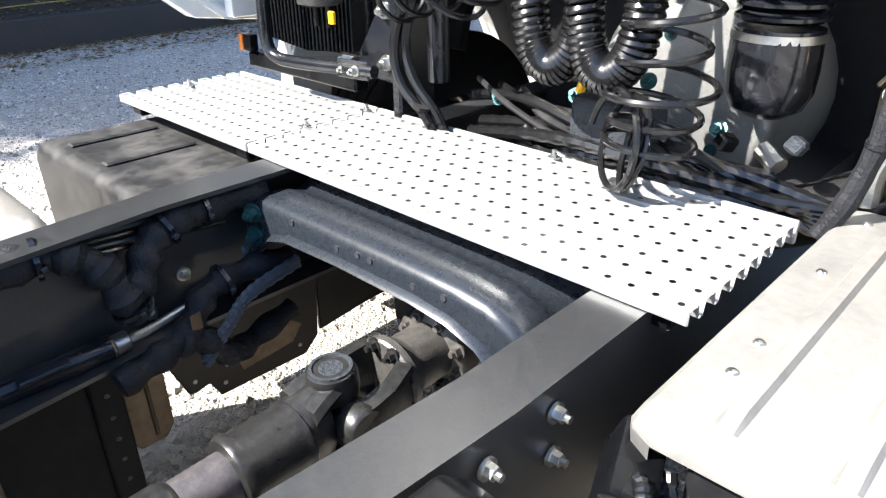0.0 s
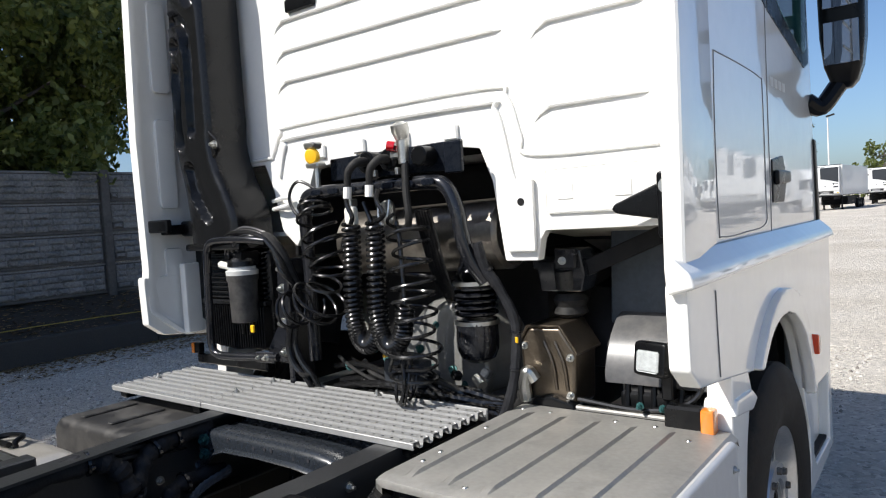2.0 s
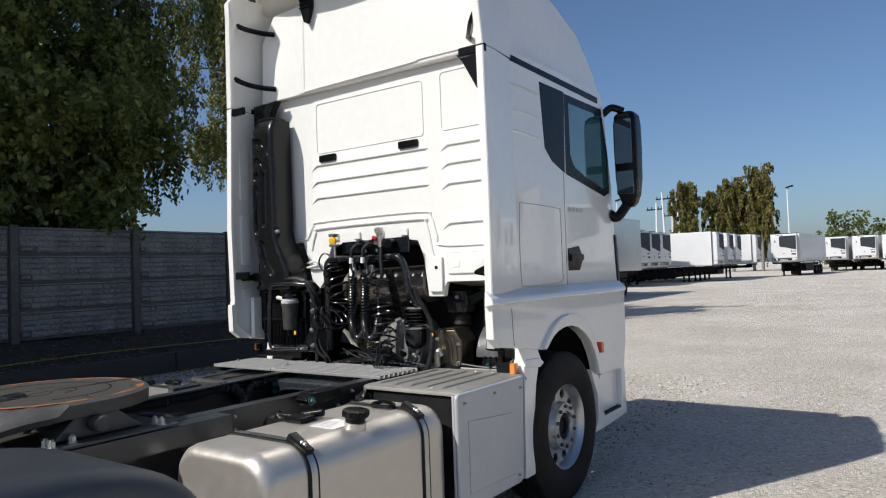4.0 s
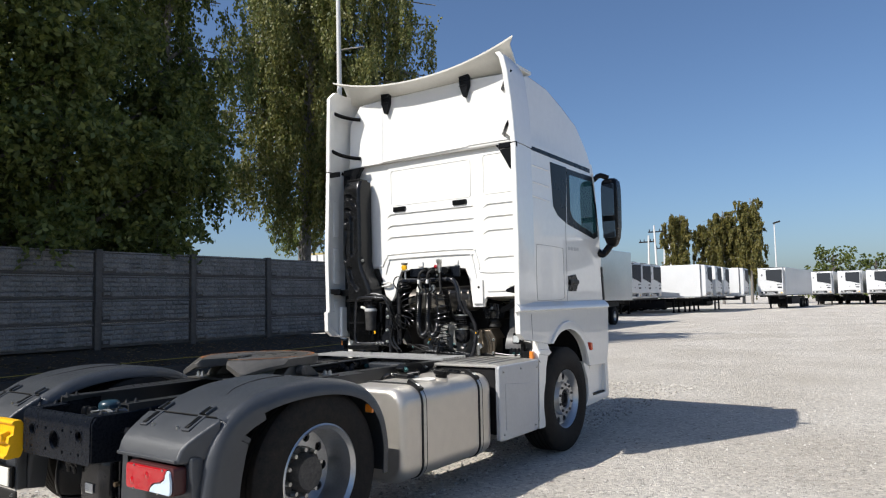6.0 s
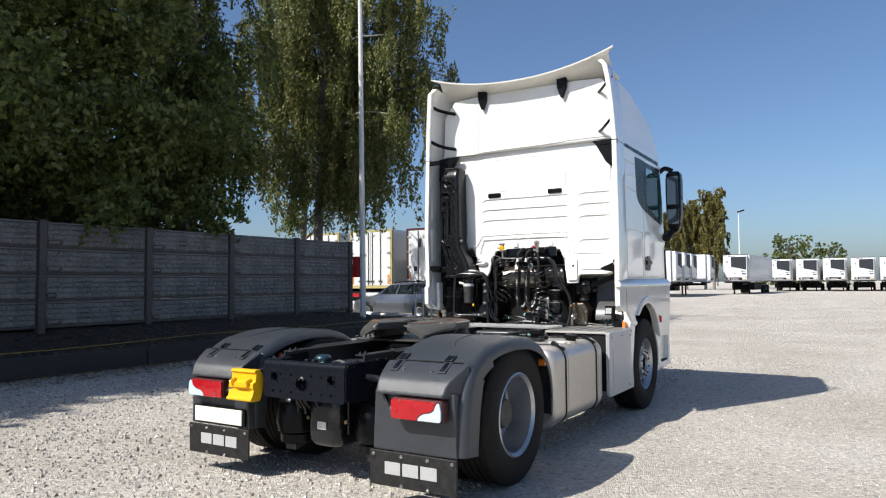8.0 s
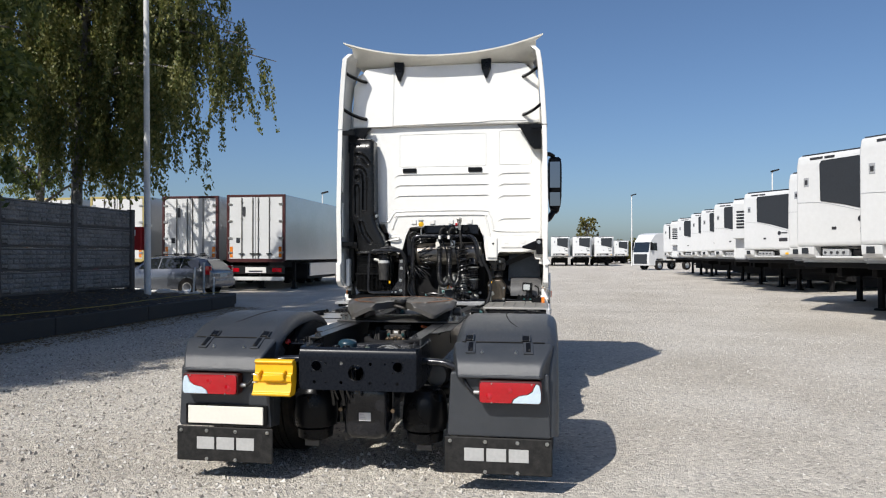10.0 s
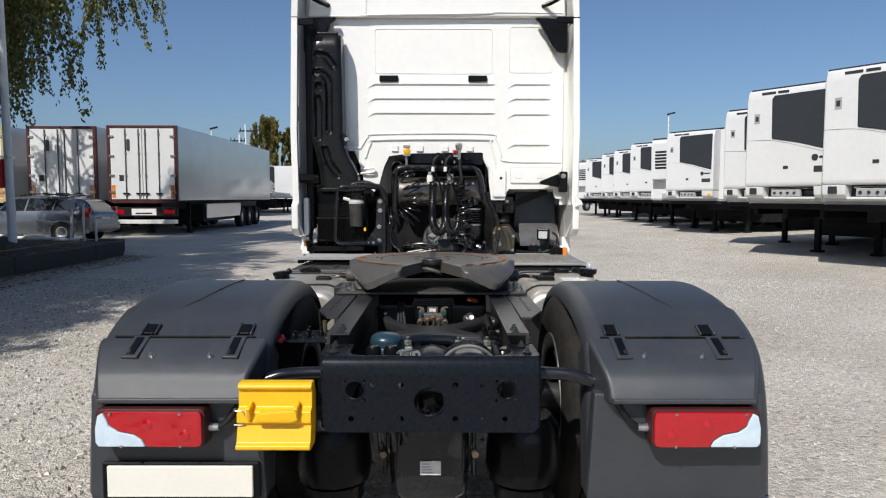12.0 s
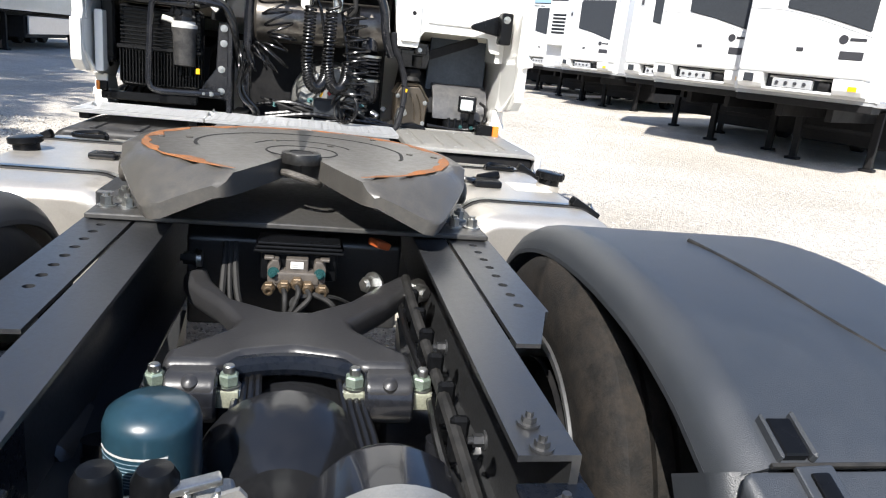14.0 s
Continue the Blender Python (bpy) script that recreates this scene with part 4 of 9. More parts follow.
def frame_line(x0, x1, z0, z1, r, w=0.008, d=0.006):
    o = rrect(x1 - x0, z1 - z0, r, 5, (x0 + x1) / 2, (z0 + z1) / 2)
    i = rrect(x1 - x0 - 2 * w, z1 - z0 - 2 * w, r - w * 0.6, 5, (x0 + x1) / 2, (z0 + z1) / 2)
    rr = [[(a, 2.8155, b) for a, b in o], [(a * 0.5 + c * 0.5, 2.8155 - d, b * 0.5 + e * 0.5) for (a, b), (c, e) in zip(o, i)], [(a, 2.8155, b) for a, b in i]]
    part("pressed_bead", loft(rr, caps=False), WHITE, wall, sharp=60)


frame_line(-0.535, 0.495, 2.53, 2.92, 0.03)
frame_line(0.64, 1.02, 2.54, 2.94, 0.03)
# beads round the tunnel
part("pressed_bead", tube([(-0.62, 2.815, 1.80), (-0.575, 2.812, 1.92), (-0.50, 2.810, 1.96), (0.40, 2.810, 1.965), (0.485, 2.812, 1.93), (0.535, 2.814, 1.72), (0.56, 2.815, 1.62)], 0.011, 8, 8), WHITE, wall)
part("pressed_bead", tube([(-1.05, 2.815, 1.885), (-0.70, 2.812, 1.885), (-0.655, 2.812, 1.90), (-0.60, 2.812, 1.98), (-0.50, 2.812, 2.01), (0.42, 2.812, 2.015), (0.53, 2.812, 1.97), (0.575, 2.812, 1.84), (0.62, 2.812, 1.775), (1.10, 2.815, 1.765)], 0.008, 8, 6), WHITE, wall)
part("pressed_ledge", box(0.66, 1.11, 2.803, 2.816, 1.58, 1.72, 0.010, 2), WHITE, wall)
for x in (-0.36, -0.14, 0.08, 0.30, 0.73, 0.92, 1.05):
    z = 1.885 if x < 0.5 else 1.65
    part("tab", box(x - 0.03, x + 0.03, 2.800, 2.816, z - 0.03, z + 0.025, 0.005), WHITE, wall)
part("boss", prism([(0.50, 1.70), (0.62, 1.70), (0.62, 1.46), (0.505, 1.46)], "y", 2.792, 2.816, 0.012, 2), WHITE, wall)
# Dark disc on the boss: the hole's shade put into colour.
part("wall_hole", cyl((0.575, 2.7915, 1.625), (0.575, 2.7895, 1.625), 0.0125, seg=16), UNDER, wall)
part("loop_handle", tube([(-0.66, 2.80, 1.70), (-0.60, 2.785, 1.705), (-0.545, 2.785, 1.71), (-0.54, 2.785, 1.68), (-0.60, 2.785, 1.67), (-0.66, 2.80, 1.665)], 0.010, 8), WHITE, wall)
for x in (-0.41, 0.365):
    part("rubber_pad", box(x - 0.082, x + 0.082, 2.785, 2.816, 2.462, 2.515, 0.008, 2), BLACK, wall, "black rubber buffer pad")
wall.matrix_basis = pose(0, 0.038, 0)
part("wall_seam", tube([(-1.10, 2.805, 3.01), (-0.62, 2.798, 3.01), (-0.58, 2.796, 3.02), (0.42, 2.796, 3.035), (0.52, 2.797, 3.045), (1.10, 2.80, 3.04)], 0.007, 6), WHITE, cab)
part("roof_bead", tube([(-0.61, 2.818, 3.03), (-0.605, 2.817, 3.35), (-0.60, 2.82, 3.66)], 0.026, 12), WHITE, cab)


# side deflectors behind the cab
def deflector(s):
    g = new("side_deflector")
    g.parent = cab
    tagged(g, "white side air deflector")
    def sheet(rows, name, mt):
        # rows: z, rear y, rear x, front y, front x
        rings = []
        for z, yr, xr, yf, xf in rows:
            th = 0.022
            rings.append([(s * xr, yr, z), (s * (xr + 0.006), yr + 0.006, z), (s * (xr + 0.004), (yr * 2 + yf) / 3, z), (s * xf, yf, z), (s * (xf - th), yf, z), (s * (xr - th), (yr * 2 + yf) / 3, z), (s * (xr - 0.05), yr + 0.030, z), (s * (xr - 0.045), yr + 0.004, z)])
        part(name, loft(rings), mt, g, sharp=40)
    sheet([(1.122, 2.67, 1.165, 2.88, 1.16), (1.14, 2.635, 1.175, 2.88, 1.165), (1.19, 2.575, 1.185, 2.88, 1.17), (1.242, 2.518, 1.19, 2.88, 1.17), (1.27, 2.511, 1.193, 2.88, 1.17), (1.36, 2.512, 1.197, 2.88, 1.172), (1.43, 2.517, 1.19, 2.88, 1.17), (2.0, 2.51, 1.20, 2.88, 1.172), (2.93, 2.525, 1.185, 2.88, 1.165)], "lower_panel", WHITE)
    sheet([(2.94, 2.525, 1.185, 2.90, 1.165), (3.3, 2.51, 1.165, 2.90, 1.15), (3.62, 2.49, 1.135, 2.92, 1.10), (3.74, 2.47, 1.115, 2.95, 1.05), (3.80, 2.50, 1.06, 3.0, 0.98)], "upper_panel", WHITE)
    for z in (3.62, 3.18):
        part("stay", tube([(s * 1.14, 2.56, z), (s * 1.06, 2.62, z - 0.05), (s * 0.98, 2.72, z - 0.075), (s * 0.92, 2.80, z - 0.08)], 0.020, 4, 5), BLACK, g, "curved black plastic stay")
    for z in ((2.90, 1.62) if s < 0 else (2.92,)):
        part("stay", obox((s * 1.10, 2.55, z), (0.19, 0.03, 0.055), (0, 0, 0), 0.006), BLACK, g)
    part("corner_bracket", prism([(s * 1.13, 2.70), (s * 1.13, 2.98), (s * 0.85, 2.99), (s * 0.9, 2.93), (s * 1.0, 2.75), (s * 1.05, 2.70)], "y", 2.74, 2.80, 0.008), BLACK, g)
    if s < 0:
        part("inner_edge", box(-1.12, -1.05, 2.735, 2.86, 1.18, 2.9, 0.012), BLACK, g)
        part("lower_plate", box(-1.135, -1.09, 2.66, 2.78, 1.13, 1.45, 0.010, 2), WHITE, g)
        part("inner_clip", box(-1.165, -1.10, 2.60, 2.75, 1.58, 1.625, 0.008, 2), BLACK, g)
        for z0, z1 in ((1.30, 1.52), (1.70, 2.10), (2.22, 2.62)):
            part("inner_pressing", prism(rrect(0.09, z1 - z0, 0.02, 3, 2.655, (z0 + z1) / 2), "x", -1.186, -1.152, 0.006, 2), WHITE, g)
    return g


for s in (1, -1):
    deflector(s)


# roof spoiler: a flared sheet above the back edge
def spoiler():
    rings = []
    n = 24
    for i in range(n + 1):
        t = -1 + 2 * i / n
        x = 1.15 * t
        lift = 0.18 * abs(t) ** 2.2
        yt = 2.62 - 0.02 * abs(t)
        yb = 2.93 - 0.12 * abs(t)
        zb = 3.68 + 0.04 * abs(t) ** 2
        zt = 3.785 + lift
        w = 1.0 - 0.07 * abs(t) ** 6
        o = [(x, yt, zt), (x * w, yt + 0.09, zt - 0.02), (x * w, yb, zb + 0.05), (x * w * 0.98, yb + 0.35, zb + 0.06), (x * w * 0.98, yb + 0.35, zb + 0.03), (x * w, yb, zb + 0.015), (x * w, yt + 0.09, zt - 0.052), (x, yt + 0.004, zt - 0.016)]
        rings.append(o)
    return part("roof_spoiler", loft(rings), WHITE_ROOF, cab, "flared cream-white roof spoiler", 50)


spoiler()
for x in (-0.52, 0.50):
    b = part("spoiler_bracket", prism([(x - 0.062, 3.80), (x + 0.062, 3.80), (x + 0.055, 3.64), (x + 0.012, 3.53), (x - 0.012, 3.53), (x - 0.05, 3.64)], "y", 2.745, 2.80, 0.012, 2), BLACK, cab, "black ribbed spoiler hinge bracket")
    for k in range(5):
        part("bracket_rib", box(x - 0.05, x + 0.05, 2.735, 2.746, 3.64 + 0.03 * k, 3.652 + 0.03 * k, 0.003), BLACK, b)


PRINTDARK = mat("joint_shadow", (0.16, 0.16, 0.155), 0.6, var=0.1)
# side skin: panel, window, door lines
def side(s):
    out = []
    def P(poly, a, b, name, mt, bev=0.006, label=""):
        return part(name, prism(poly, "x", min(s * a, s * b), max(s * a, s * b), bev, 2), mt, cab, label)
    # lower skirt with the wheel arch
    inner = [(3.12, 1.062), (3.165, 1.096), (3.225, 1.138), (3.30, 1.168), (3.40, 1.186), (3.51, 1.187), (3.62, 1.165), (3.73, 1.115), (3.82, 1.052), (3.884, 0.975), (3.935, 0.885), (3.965, 0.79)]
    outer = [(3.083, 1.075), (3.15, 1.142), (3.237, 1.203), (3.31, 1.238), (3.398, 1.263), (3.495, 1.274), (3.591, 1.266), (3.67, 1.246), (3.742, 1.214), (3.845, 1.137), (3.915, 1.05), (3.969, 0.952), (4.0, 0.87), (4.012, 0.775)]
    skirt = [(2.50, 1.40), (2.497, 1.372), (2.503, 1.19), (2.575, 1.135), (2.85, 1.10), (3.08, 1.068)] + inner + [(4.012, 0.775), (4.42, 0.766), (4.52, 0.77), (4.58, 1.0), (4.60, 1.40)]
    P(skirt, 1.15, 1.205, "side_skirt", WHITE, 0.008, "white lower side panel with wheel arch")
    P(outer + inner[::-1], 1.17, 1.232, "arch_lip", WHITE, 0.012)
    part("belt_step", prism([(1.165, 1.375), (1.232, 1.392), (1.222, 1.425), (1.17, 1.475)] if s > 0 else [(-1.165, 1.375), (-1.17, 1.465), (-1.205, 1.42), (-1.21, 1.392)], "y", 2.47 if s > 0 else 2.54, 4.58, 0.010, 3), WHITE, cab)
    part("skirt_joint", tube([(s * 1.2065, 2.72, 1.36), (s * 1.2065, 2.725, 1.25), (s * 1.2065, 2.735, 1.13)], 0.0018, 6, 4), PRINTDARK, cab)
    # fender behind the wheel: a narrow neck on a broad moulded panel
    f = P([(2.875, 1.11), (3.055, 1.085), (3.085, 1.03), (3.119, 0.984), (3.058, 0.958), (3.02, 0.86), (3.0, 0.76), (2.975, 0.56), (2.965, 0.30), (2.84, 0.30), (2.865, 1.0)], 1.125, 1.198, "arch_rear_panel", WHITE, 0.012, "white moulded wheel fender panel")
    part("fender_shoulder", prism([(2.862, 0.985), (2.88, 1.03), (3.06, 1.02), (3.119, 0.984), (3.058, 0.958)], "x", min(s * 1.115, s * 1.21), max(s * 1.115, s * 1.21), 0.010, 2), WHITE, f)
    # open step well ahead of the wheel
    P([(3.86, 0.84), (3.93, 0.80), (3.99, 0.785), (4.06, 0.69), (4.05, 0.52), (4.10, 0.455), (4.45, 0.46), (4.46, 0.775), (4.53, 0.78), (4.545, 0.40), (4.20, 0.375), (3.89, 0.365), (3.95, 0.43), (3.975, 0.50), (3.965, 0.64), (3.915, 0.72)], 1.12, 1.205, "step_frame", WHITE, 0.010, "white step surround ahead of the wheel")
    P([(4.02, 0.80), (4.54, 0.80), (4.54, 0.42), (4.06, 0.42)], 0.94, 0.97, "step_back", WHITE, 0.004)
    P([(4.03, 0.80), (4.07, 0.80), (4.09, 0.43), (4.05, 0.43)], 0.97, 1.13, "step_well", WHITE, 0.004)
    P([(4.09, 0.45), (4.50, 0.455), (4.50, 0.475), (4.09, 0.47)], 0.96, 1.19, "step_tread", UNDER, 0.004, "dark ribbed cab step")
    for z0, z1 in ((2.78, 2.775), (2.62, 2.61), (2.48, 2.465)):
        part("side_bead", tube([(s * 1.157, 2.90, z0), (s * 1.158, 3.05, z0 - 0.003), (s * 1.157, 3.26, z1)], 0.010, 8, 5), WHITE, cab)
    P([(2.875, 1.39), (2.88, 3.0), (4.36, 3.0), (4.40, 2.93), (4.52, 2.25), (4.575, 1.5), (4.58, 1.39)], 1.10, 1.1604, "side_skin", WHITE, 0.003, "smooth white cab side")
    # glass and black surround
    P([(3.29, 2.87), (3.34, 2.42), (3.44, 2.34), (3.64, 2.275), (3.675, 2.87)], 1.150, 1.1632, "black_quarter_panel", BLACK, 0.001)
    P([(3.682, 2.86), (3.66, 2.27), (4.36, 2.155), (4.47, 2.19), (4.46, 2.50), (4.36, 2.86)], 1.150, 1.1632, "window_surround", BLACK, 0.001)
    P([(3.74, 2.80), (3.74, 2.42), (3.80, 2.34), (3.98, 2.285), (4.34, 2.215), (4.42, 2.25), (4.41, 2.50), (4.32, 2.80)], 1.155, 1.1652, "side_window", WINDOW, 0.001, "greenish tinted side window")
    P([(2.74, 2.968), (4.30, 2.945), (4.30, 2.895), (2.74, 2.928)], 1.15, 1.164, "roof_joint", BLACK, 0.003)
    # door and locker joints
    def joint(pts, r=0.0022):
        part("panel_joint", tube([(s * x, y, z) for x, y, z in pts], r, 6, 6), PRINTDARK, cab)
    joint([(1.1608, 3.62, 2.28), (1.1608, 3.615, 1.9), (1.1608, 3.61, 1.45)])
    joint([(1.1612, 2.95, 2.02), (1.1612, 3.25, 2.02), (1.1612, 3.50, 2.01), (1.1612, 3.54, 1.97), (1.1612, 3.54, 1.60), (1.1612, 3.52, 1.50), (1.1612, 3.25, 1.485), (1.1612, 2.98, 1.485), (1.1612, 2.94, 1.52), (1.1612, 2.935, 1.8), (1.1612, 2.95, 2.02)], 0.0018)
    P([(3.64, 1.73), (3.83, 1.75), (3.90, 1.66), (3.83, 1.57), (3.64, 1.57)], 1.150, 1.166, "handle_recess", BLACK, 0.006)
    P([(3.65, 1.69), (3.87, 1.69), (3.87, 1.645), (3.65, 1.635)], 1.164, 1.186, "door_handle", BLACK, 0.008)
    P([(4.52, 1.85), (4.575, 1.85), (4.615, 1.45), (4.56, 1.42)], 1.10, 1.17, "front_corner_vent", BLACK, 0.01)
    P([(3.975, 1.03), (4.025, 1.02), (4.03, 0.945), (3.985, 0.945)], 1.205, 1.246, "marker_lamp", MARKERRED, 0.006, "small red-orange side marker lamp")
    # model badge as bars
    for i in range(4):
        part("badge_bar", box(min(s * 1.158, s * 1.1625), max(s * 1.158, s * 1.1625), 3.67 + 0.07 * i, 3.72 + 0.07 * i, 2.00, 2.035, 0.001), PRINT, cab)
    # mirror
    rows = ((2.07, 0.03, 0.03), (2.10, 0.055, 0.06), (2.17, 0.078, 0.085), (2.30, 0.092, 0.10), (2.55, 0.097, 0.105), (2.74, 0.095, 0.105), (2.82, 0.086, 0.095), (2.85, 0.06, 0.06))
    m = part("mirror_housing", loft([[(s * (1.293 + a), 4.585 + b, z) for a, b in rrect(2 * hx, 2 * hy, min(hx, hy) * 0.55, 4)] for z, hx, hy in rows]), BLACK, cab, "tall black door mirror", 50)
    part("mirror_glass", box(min(s * 1.225, s * 1.365), max(s * 1.225, s * 1.365), 4.474, 4.482, 2.42, 2.78, 0.002), MIRROR, m)
    part("mirror_glass", box(min(s * 1.225, s * 1.365), max(s * 1.225, s * 1.365), 4.480, 4.490, 2.17, 2.36, 0.002), MIRROR, m)
    part("mirror_arm", tube([(s * 1.14, 4.46, 2.84), (s * 1.20, 4.50, 2.89), (s * 1.28, 4.55, 2.86)], 0.03, 10), BLACK, m)
    part("mirror_arm", tube([(s * 1.15, 4.48, 2.02), (s * 1.20, 4.52, 1.99), (s * 1.27, 4.57, 2.09)], 0.04, 10), BLACK, m)


MARKERRED = mat("red_orange_lens", (0.62, 0.06, 0.015), 0.15, var=0.1, scale=40, coat=0.8)
MIRROR = mat("mirror", (0.22, 0.23, 0.25), 0.02, metal=1.0, var=0.0)
for s in (1, -1):
    side(s)
part("sun_visor", box(-1.05, 1.05, 4.40, 4.62, 2.86, 2.94, 0.02, 2), BLACK, cab)
part("windscreen", prism([(4.43, 2.86), (4.565, 2.05), (4.58, 2.05), (4.45, 2.86)], "x", -1.05, 1.05, 0.003), WINDOW, cab)
part("front_grille", box(-0.95, 0.95, 4.60, 4.63, 0.75, 1.95, 0.02, 2), BLACK, cab)
# Floor, locker backs and tunnel sheets near-black: the void's shade put into colour.
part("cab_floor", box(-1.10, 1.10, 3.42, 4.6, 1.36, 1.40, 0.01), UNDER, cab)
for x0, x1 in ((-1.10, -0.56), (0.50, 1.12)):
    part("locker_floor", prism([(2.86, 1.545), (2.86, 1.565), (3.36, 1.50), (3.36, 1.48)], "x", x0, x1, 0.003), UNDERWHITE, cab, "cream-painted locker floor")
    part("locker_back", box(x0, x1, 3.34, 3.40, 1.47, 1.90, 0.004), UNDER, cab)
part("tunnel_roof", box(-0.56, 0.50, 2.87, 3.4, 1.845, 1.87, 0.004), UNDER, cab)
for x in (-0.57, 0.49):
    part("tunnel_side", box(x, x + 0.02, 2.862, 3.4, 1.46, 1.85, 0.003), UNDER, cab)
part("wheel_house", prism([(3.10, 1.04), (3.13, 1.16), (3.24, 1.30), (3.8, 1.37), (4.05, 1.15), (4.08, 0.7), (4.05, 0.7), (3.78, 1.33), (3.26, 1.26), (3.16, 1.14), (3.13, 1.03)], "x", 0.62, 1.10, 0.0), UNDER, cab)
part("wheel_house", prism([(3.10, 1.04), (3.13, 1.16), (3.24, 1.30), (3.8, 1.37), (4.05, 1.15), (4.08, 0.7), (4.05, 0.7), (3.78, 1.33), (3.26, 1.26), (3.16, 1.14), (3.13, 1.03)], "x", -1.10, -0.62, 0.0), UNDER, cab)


# ---- catwalk and covers ----
def catwalk(x0, x1):
    g = new("catwalk_section")
    g.parent = truck
    tagged(g, "perforated bright aluminium tread plank")
    n = 8
    w = (2.695 - 2.325) / n
    L = x1 - x0
    nh = max(4, round(L / 0.036))
    src = None
    for i in range(n):
        y = 2.325 + i * w
        if src is None:
            bm = holed(nh, 1, L, w * 0.56, 0.0050)
            for v in bm.verts:
                v.co.z = 0.0
            loft([[(x, w * 0.56, 0.0), (x, w * 0.60, -0.006), (x, w * 0.66, -0.022), (x, w * 0.90, -0.022), (x, w * 0.97, -0.006), (x, w, 0)] for x in (0, L)], closed=False, caps=False, bm=bm)
            bmesh.ops.remove_doubles(bm, verts=bm.verts, dist=0.0003)
            src = part("plank", bm, TREAD, g)
            src.matrix_basis = pose(x0, y, 0.966)
        else:
            again(src, g, pose(x0, y, 0.966))
    part("edge_lip", box(x0, x1, 2.322, 2.328, 0.945, 0.965, 0.002), TREAD, g)
    part("edge_lip", box(x0, x1, 2.696, 2.706, 0.925, 0.966, 0.002), TREAD, g)
    part("cross_bearer", box(x0 + 0.03, x0 + 0.08, 2.34, 2.68, 0.915, 0.945, 0.004), BLACK, g)
    part("cross_bearer", box(x1 - 0.08, x1 - 0.03, 2.34, 2.68, 0.915, 0.945, 0.004), BLACK, g)
    return g


catwalk(-1.155, -0.525)
catwalk(-0.52, 0.485)
for x, y in ((-0.522, 2.48), (-0.522, 2.66), (-1.10, 2.50), (0.02, 2.685)):
    part("catwalk_bolt", bolt((x, y, 0.966), (0, 0, 1), 0.008, 0.006), STEEL, truck)


def deck():
    """Ribbed aluminium cover beside the catwalk; its ribs run out before the edges."""
    ribs = (0.602, 0.715, 0.828, 0.941, 1.054)
    cols = [(0.512, -0.030), (0.515, -0.012), (0.524, -0.003), (0.545, 0.0)]
    for r in ribs:
        cols += [(r - 0.014, 0.0), (r - 0.0085, 1.0), (r + 0.0085, 1.0), (r + 0.014, 0.0)]
    cols += [(1.15, 0.0), (1.195, -0.006), (1.212, -0.022)]
    rings = []
    for y, drop, k, inset in ((2.122, 0.020, 0, 0.035), (2.126, 0.008, 0, 0.012), (2.140, 0.003, 0, 0.003), (2.165, 0.0, 0, 0), (2.20, 0.0, 1, 0), (2.74, 0.0, 1, 0), (2.78, 0.0, 0, 0), (2.855, 0.0, 0, 0), (2.865, 0.018, 0, 0)):
        top = [(max(x, 0.512 + inset), y, 0.950 - drop + (h * 0.009 * k if h == 1.0 else h)) for x, h in cols]
        rings.append(top + [(x, yy, z - 0.006) for x, yy, z in top[::-1]])
    d = part("battery_cover", loft(rings), DECKALU, truck, "ribbed dusty aluminium equipment cover", 30)
    side_panel = part("cover_side", prism([(2.075, 0.325), (2.13, 0.315), (2.73, 0.315), (2.765, 0.34), (2.80, 0.93), (2.79, 0.945), (2.09, 0.945), (2.075, 0.93)], "x", 1.198, 1.226, 0.014, 3), SIDEPAINT, d, "pale silver-painted side panel")
    part("side_pressing", prism([(2.17, 0.40), (2.66, 0.39), (2.70, 0.50), (2.70, 0.70), (2.64, 0.75), (2.17, 0.79)], "x", 1.222, 1.231, 0.006, 2), SIDEPAINT, side_panel)
    part("side_return", prism([(1.185, 0.33), (1.20, 0.33), (1.20, 0.935), (1.185, 0.935)], "y", 2.078, 2.092, 0.003), SIDEPAINT, side_panel)
    for y, z in ((2.14, 0.89), (2.14, 0.37), (2.75, 0.88), (2.70, 0.37), (2.45, 0.895)):
        part("bolt", bolt((1.226, y, z), (1, 0, 0), 0.007, 0.004), STEEL, side_panel)
    for x, y in ((0.567, 2.266), (0.566, 2.344), (0.56, 2.58), (0.56, 2.80), (0.66, 2.80), (0.77, 2.17), (0.88, 2.80), (0.995, 2.17), (1.12, 2.22), (1.12, 2.72), (1.0, 2.80)):
        part("rivet", lathe([(0, 0.008), (0.003, 0.006), (0.004, 0.0)], (x, y, 0.950), (0, 0, 1), 10), STEEL, d)
    part("equipment_box", box(0.58, 1.19, 2.14, 2.84, 0.36, 0.92, 0.01), UNDER, d)


deck()
# black box under the left end of the catwalk
bb = part("battery_box", prism([(-1.17, 0.49), (-0.56, 0.49), (-0.56, 0.90), (-1.12, 0.90), (-1.17, 0.86)], "y", 2.08, 2.70, 0.03, 3), DUSTYBLACK, truck, "dusty black plastic battery box")
for x in (-1.0, -0.8):
    part("box_ridge", box(x - 0.015, x + 0.015, 2.12, 2.34, 0.90, 0.908, 0.004), DUSTYBLACK, bb)


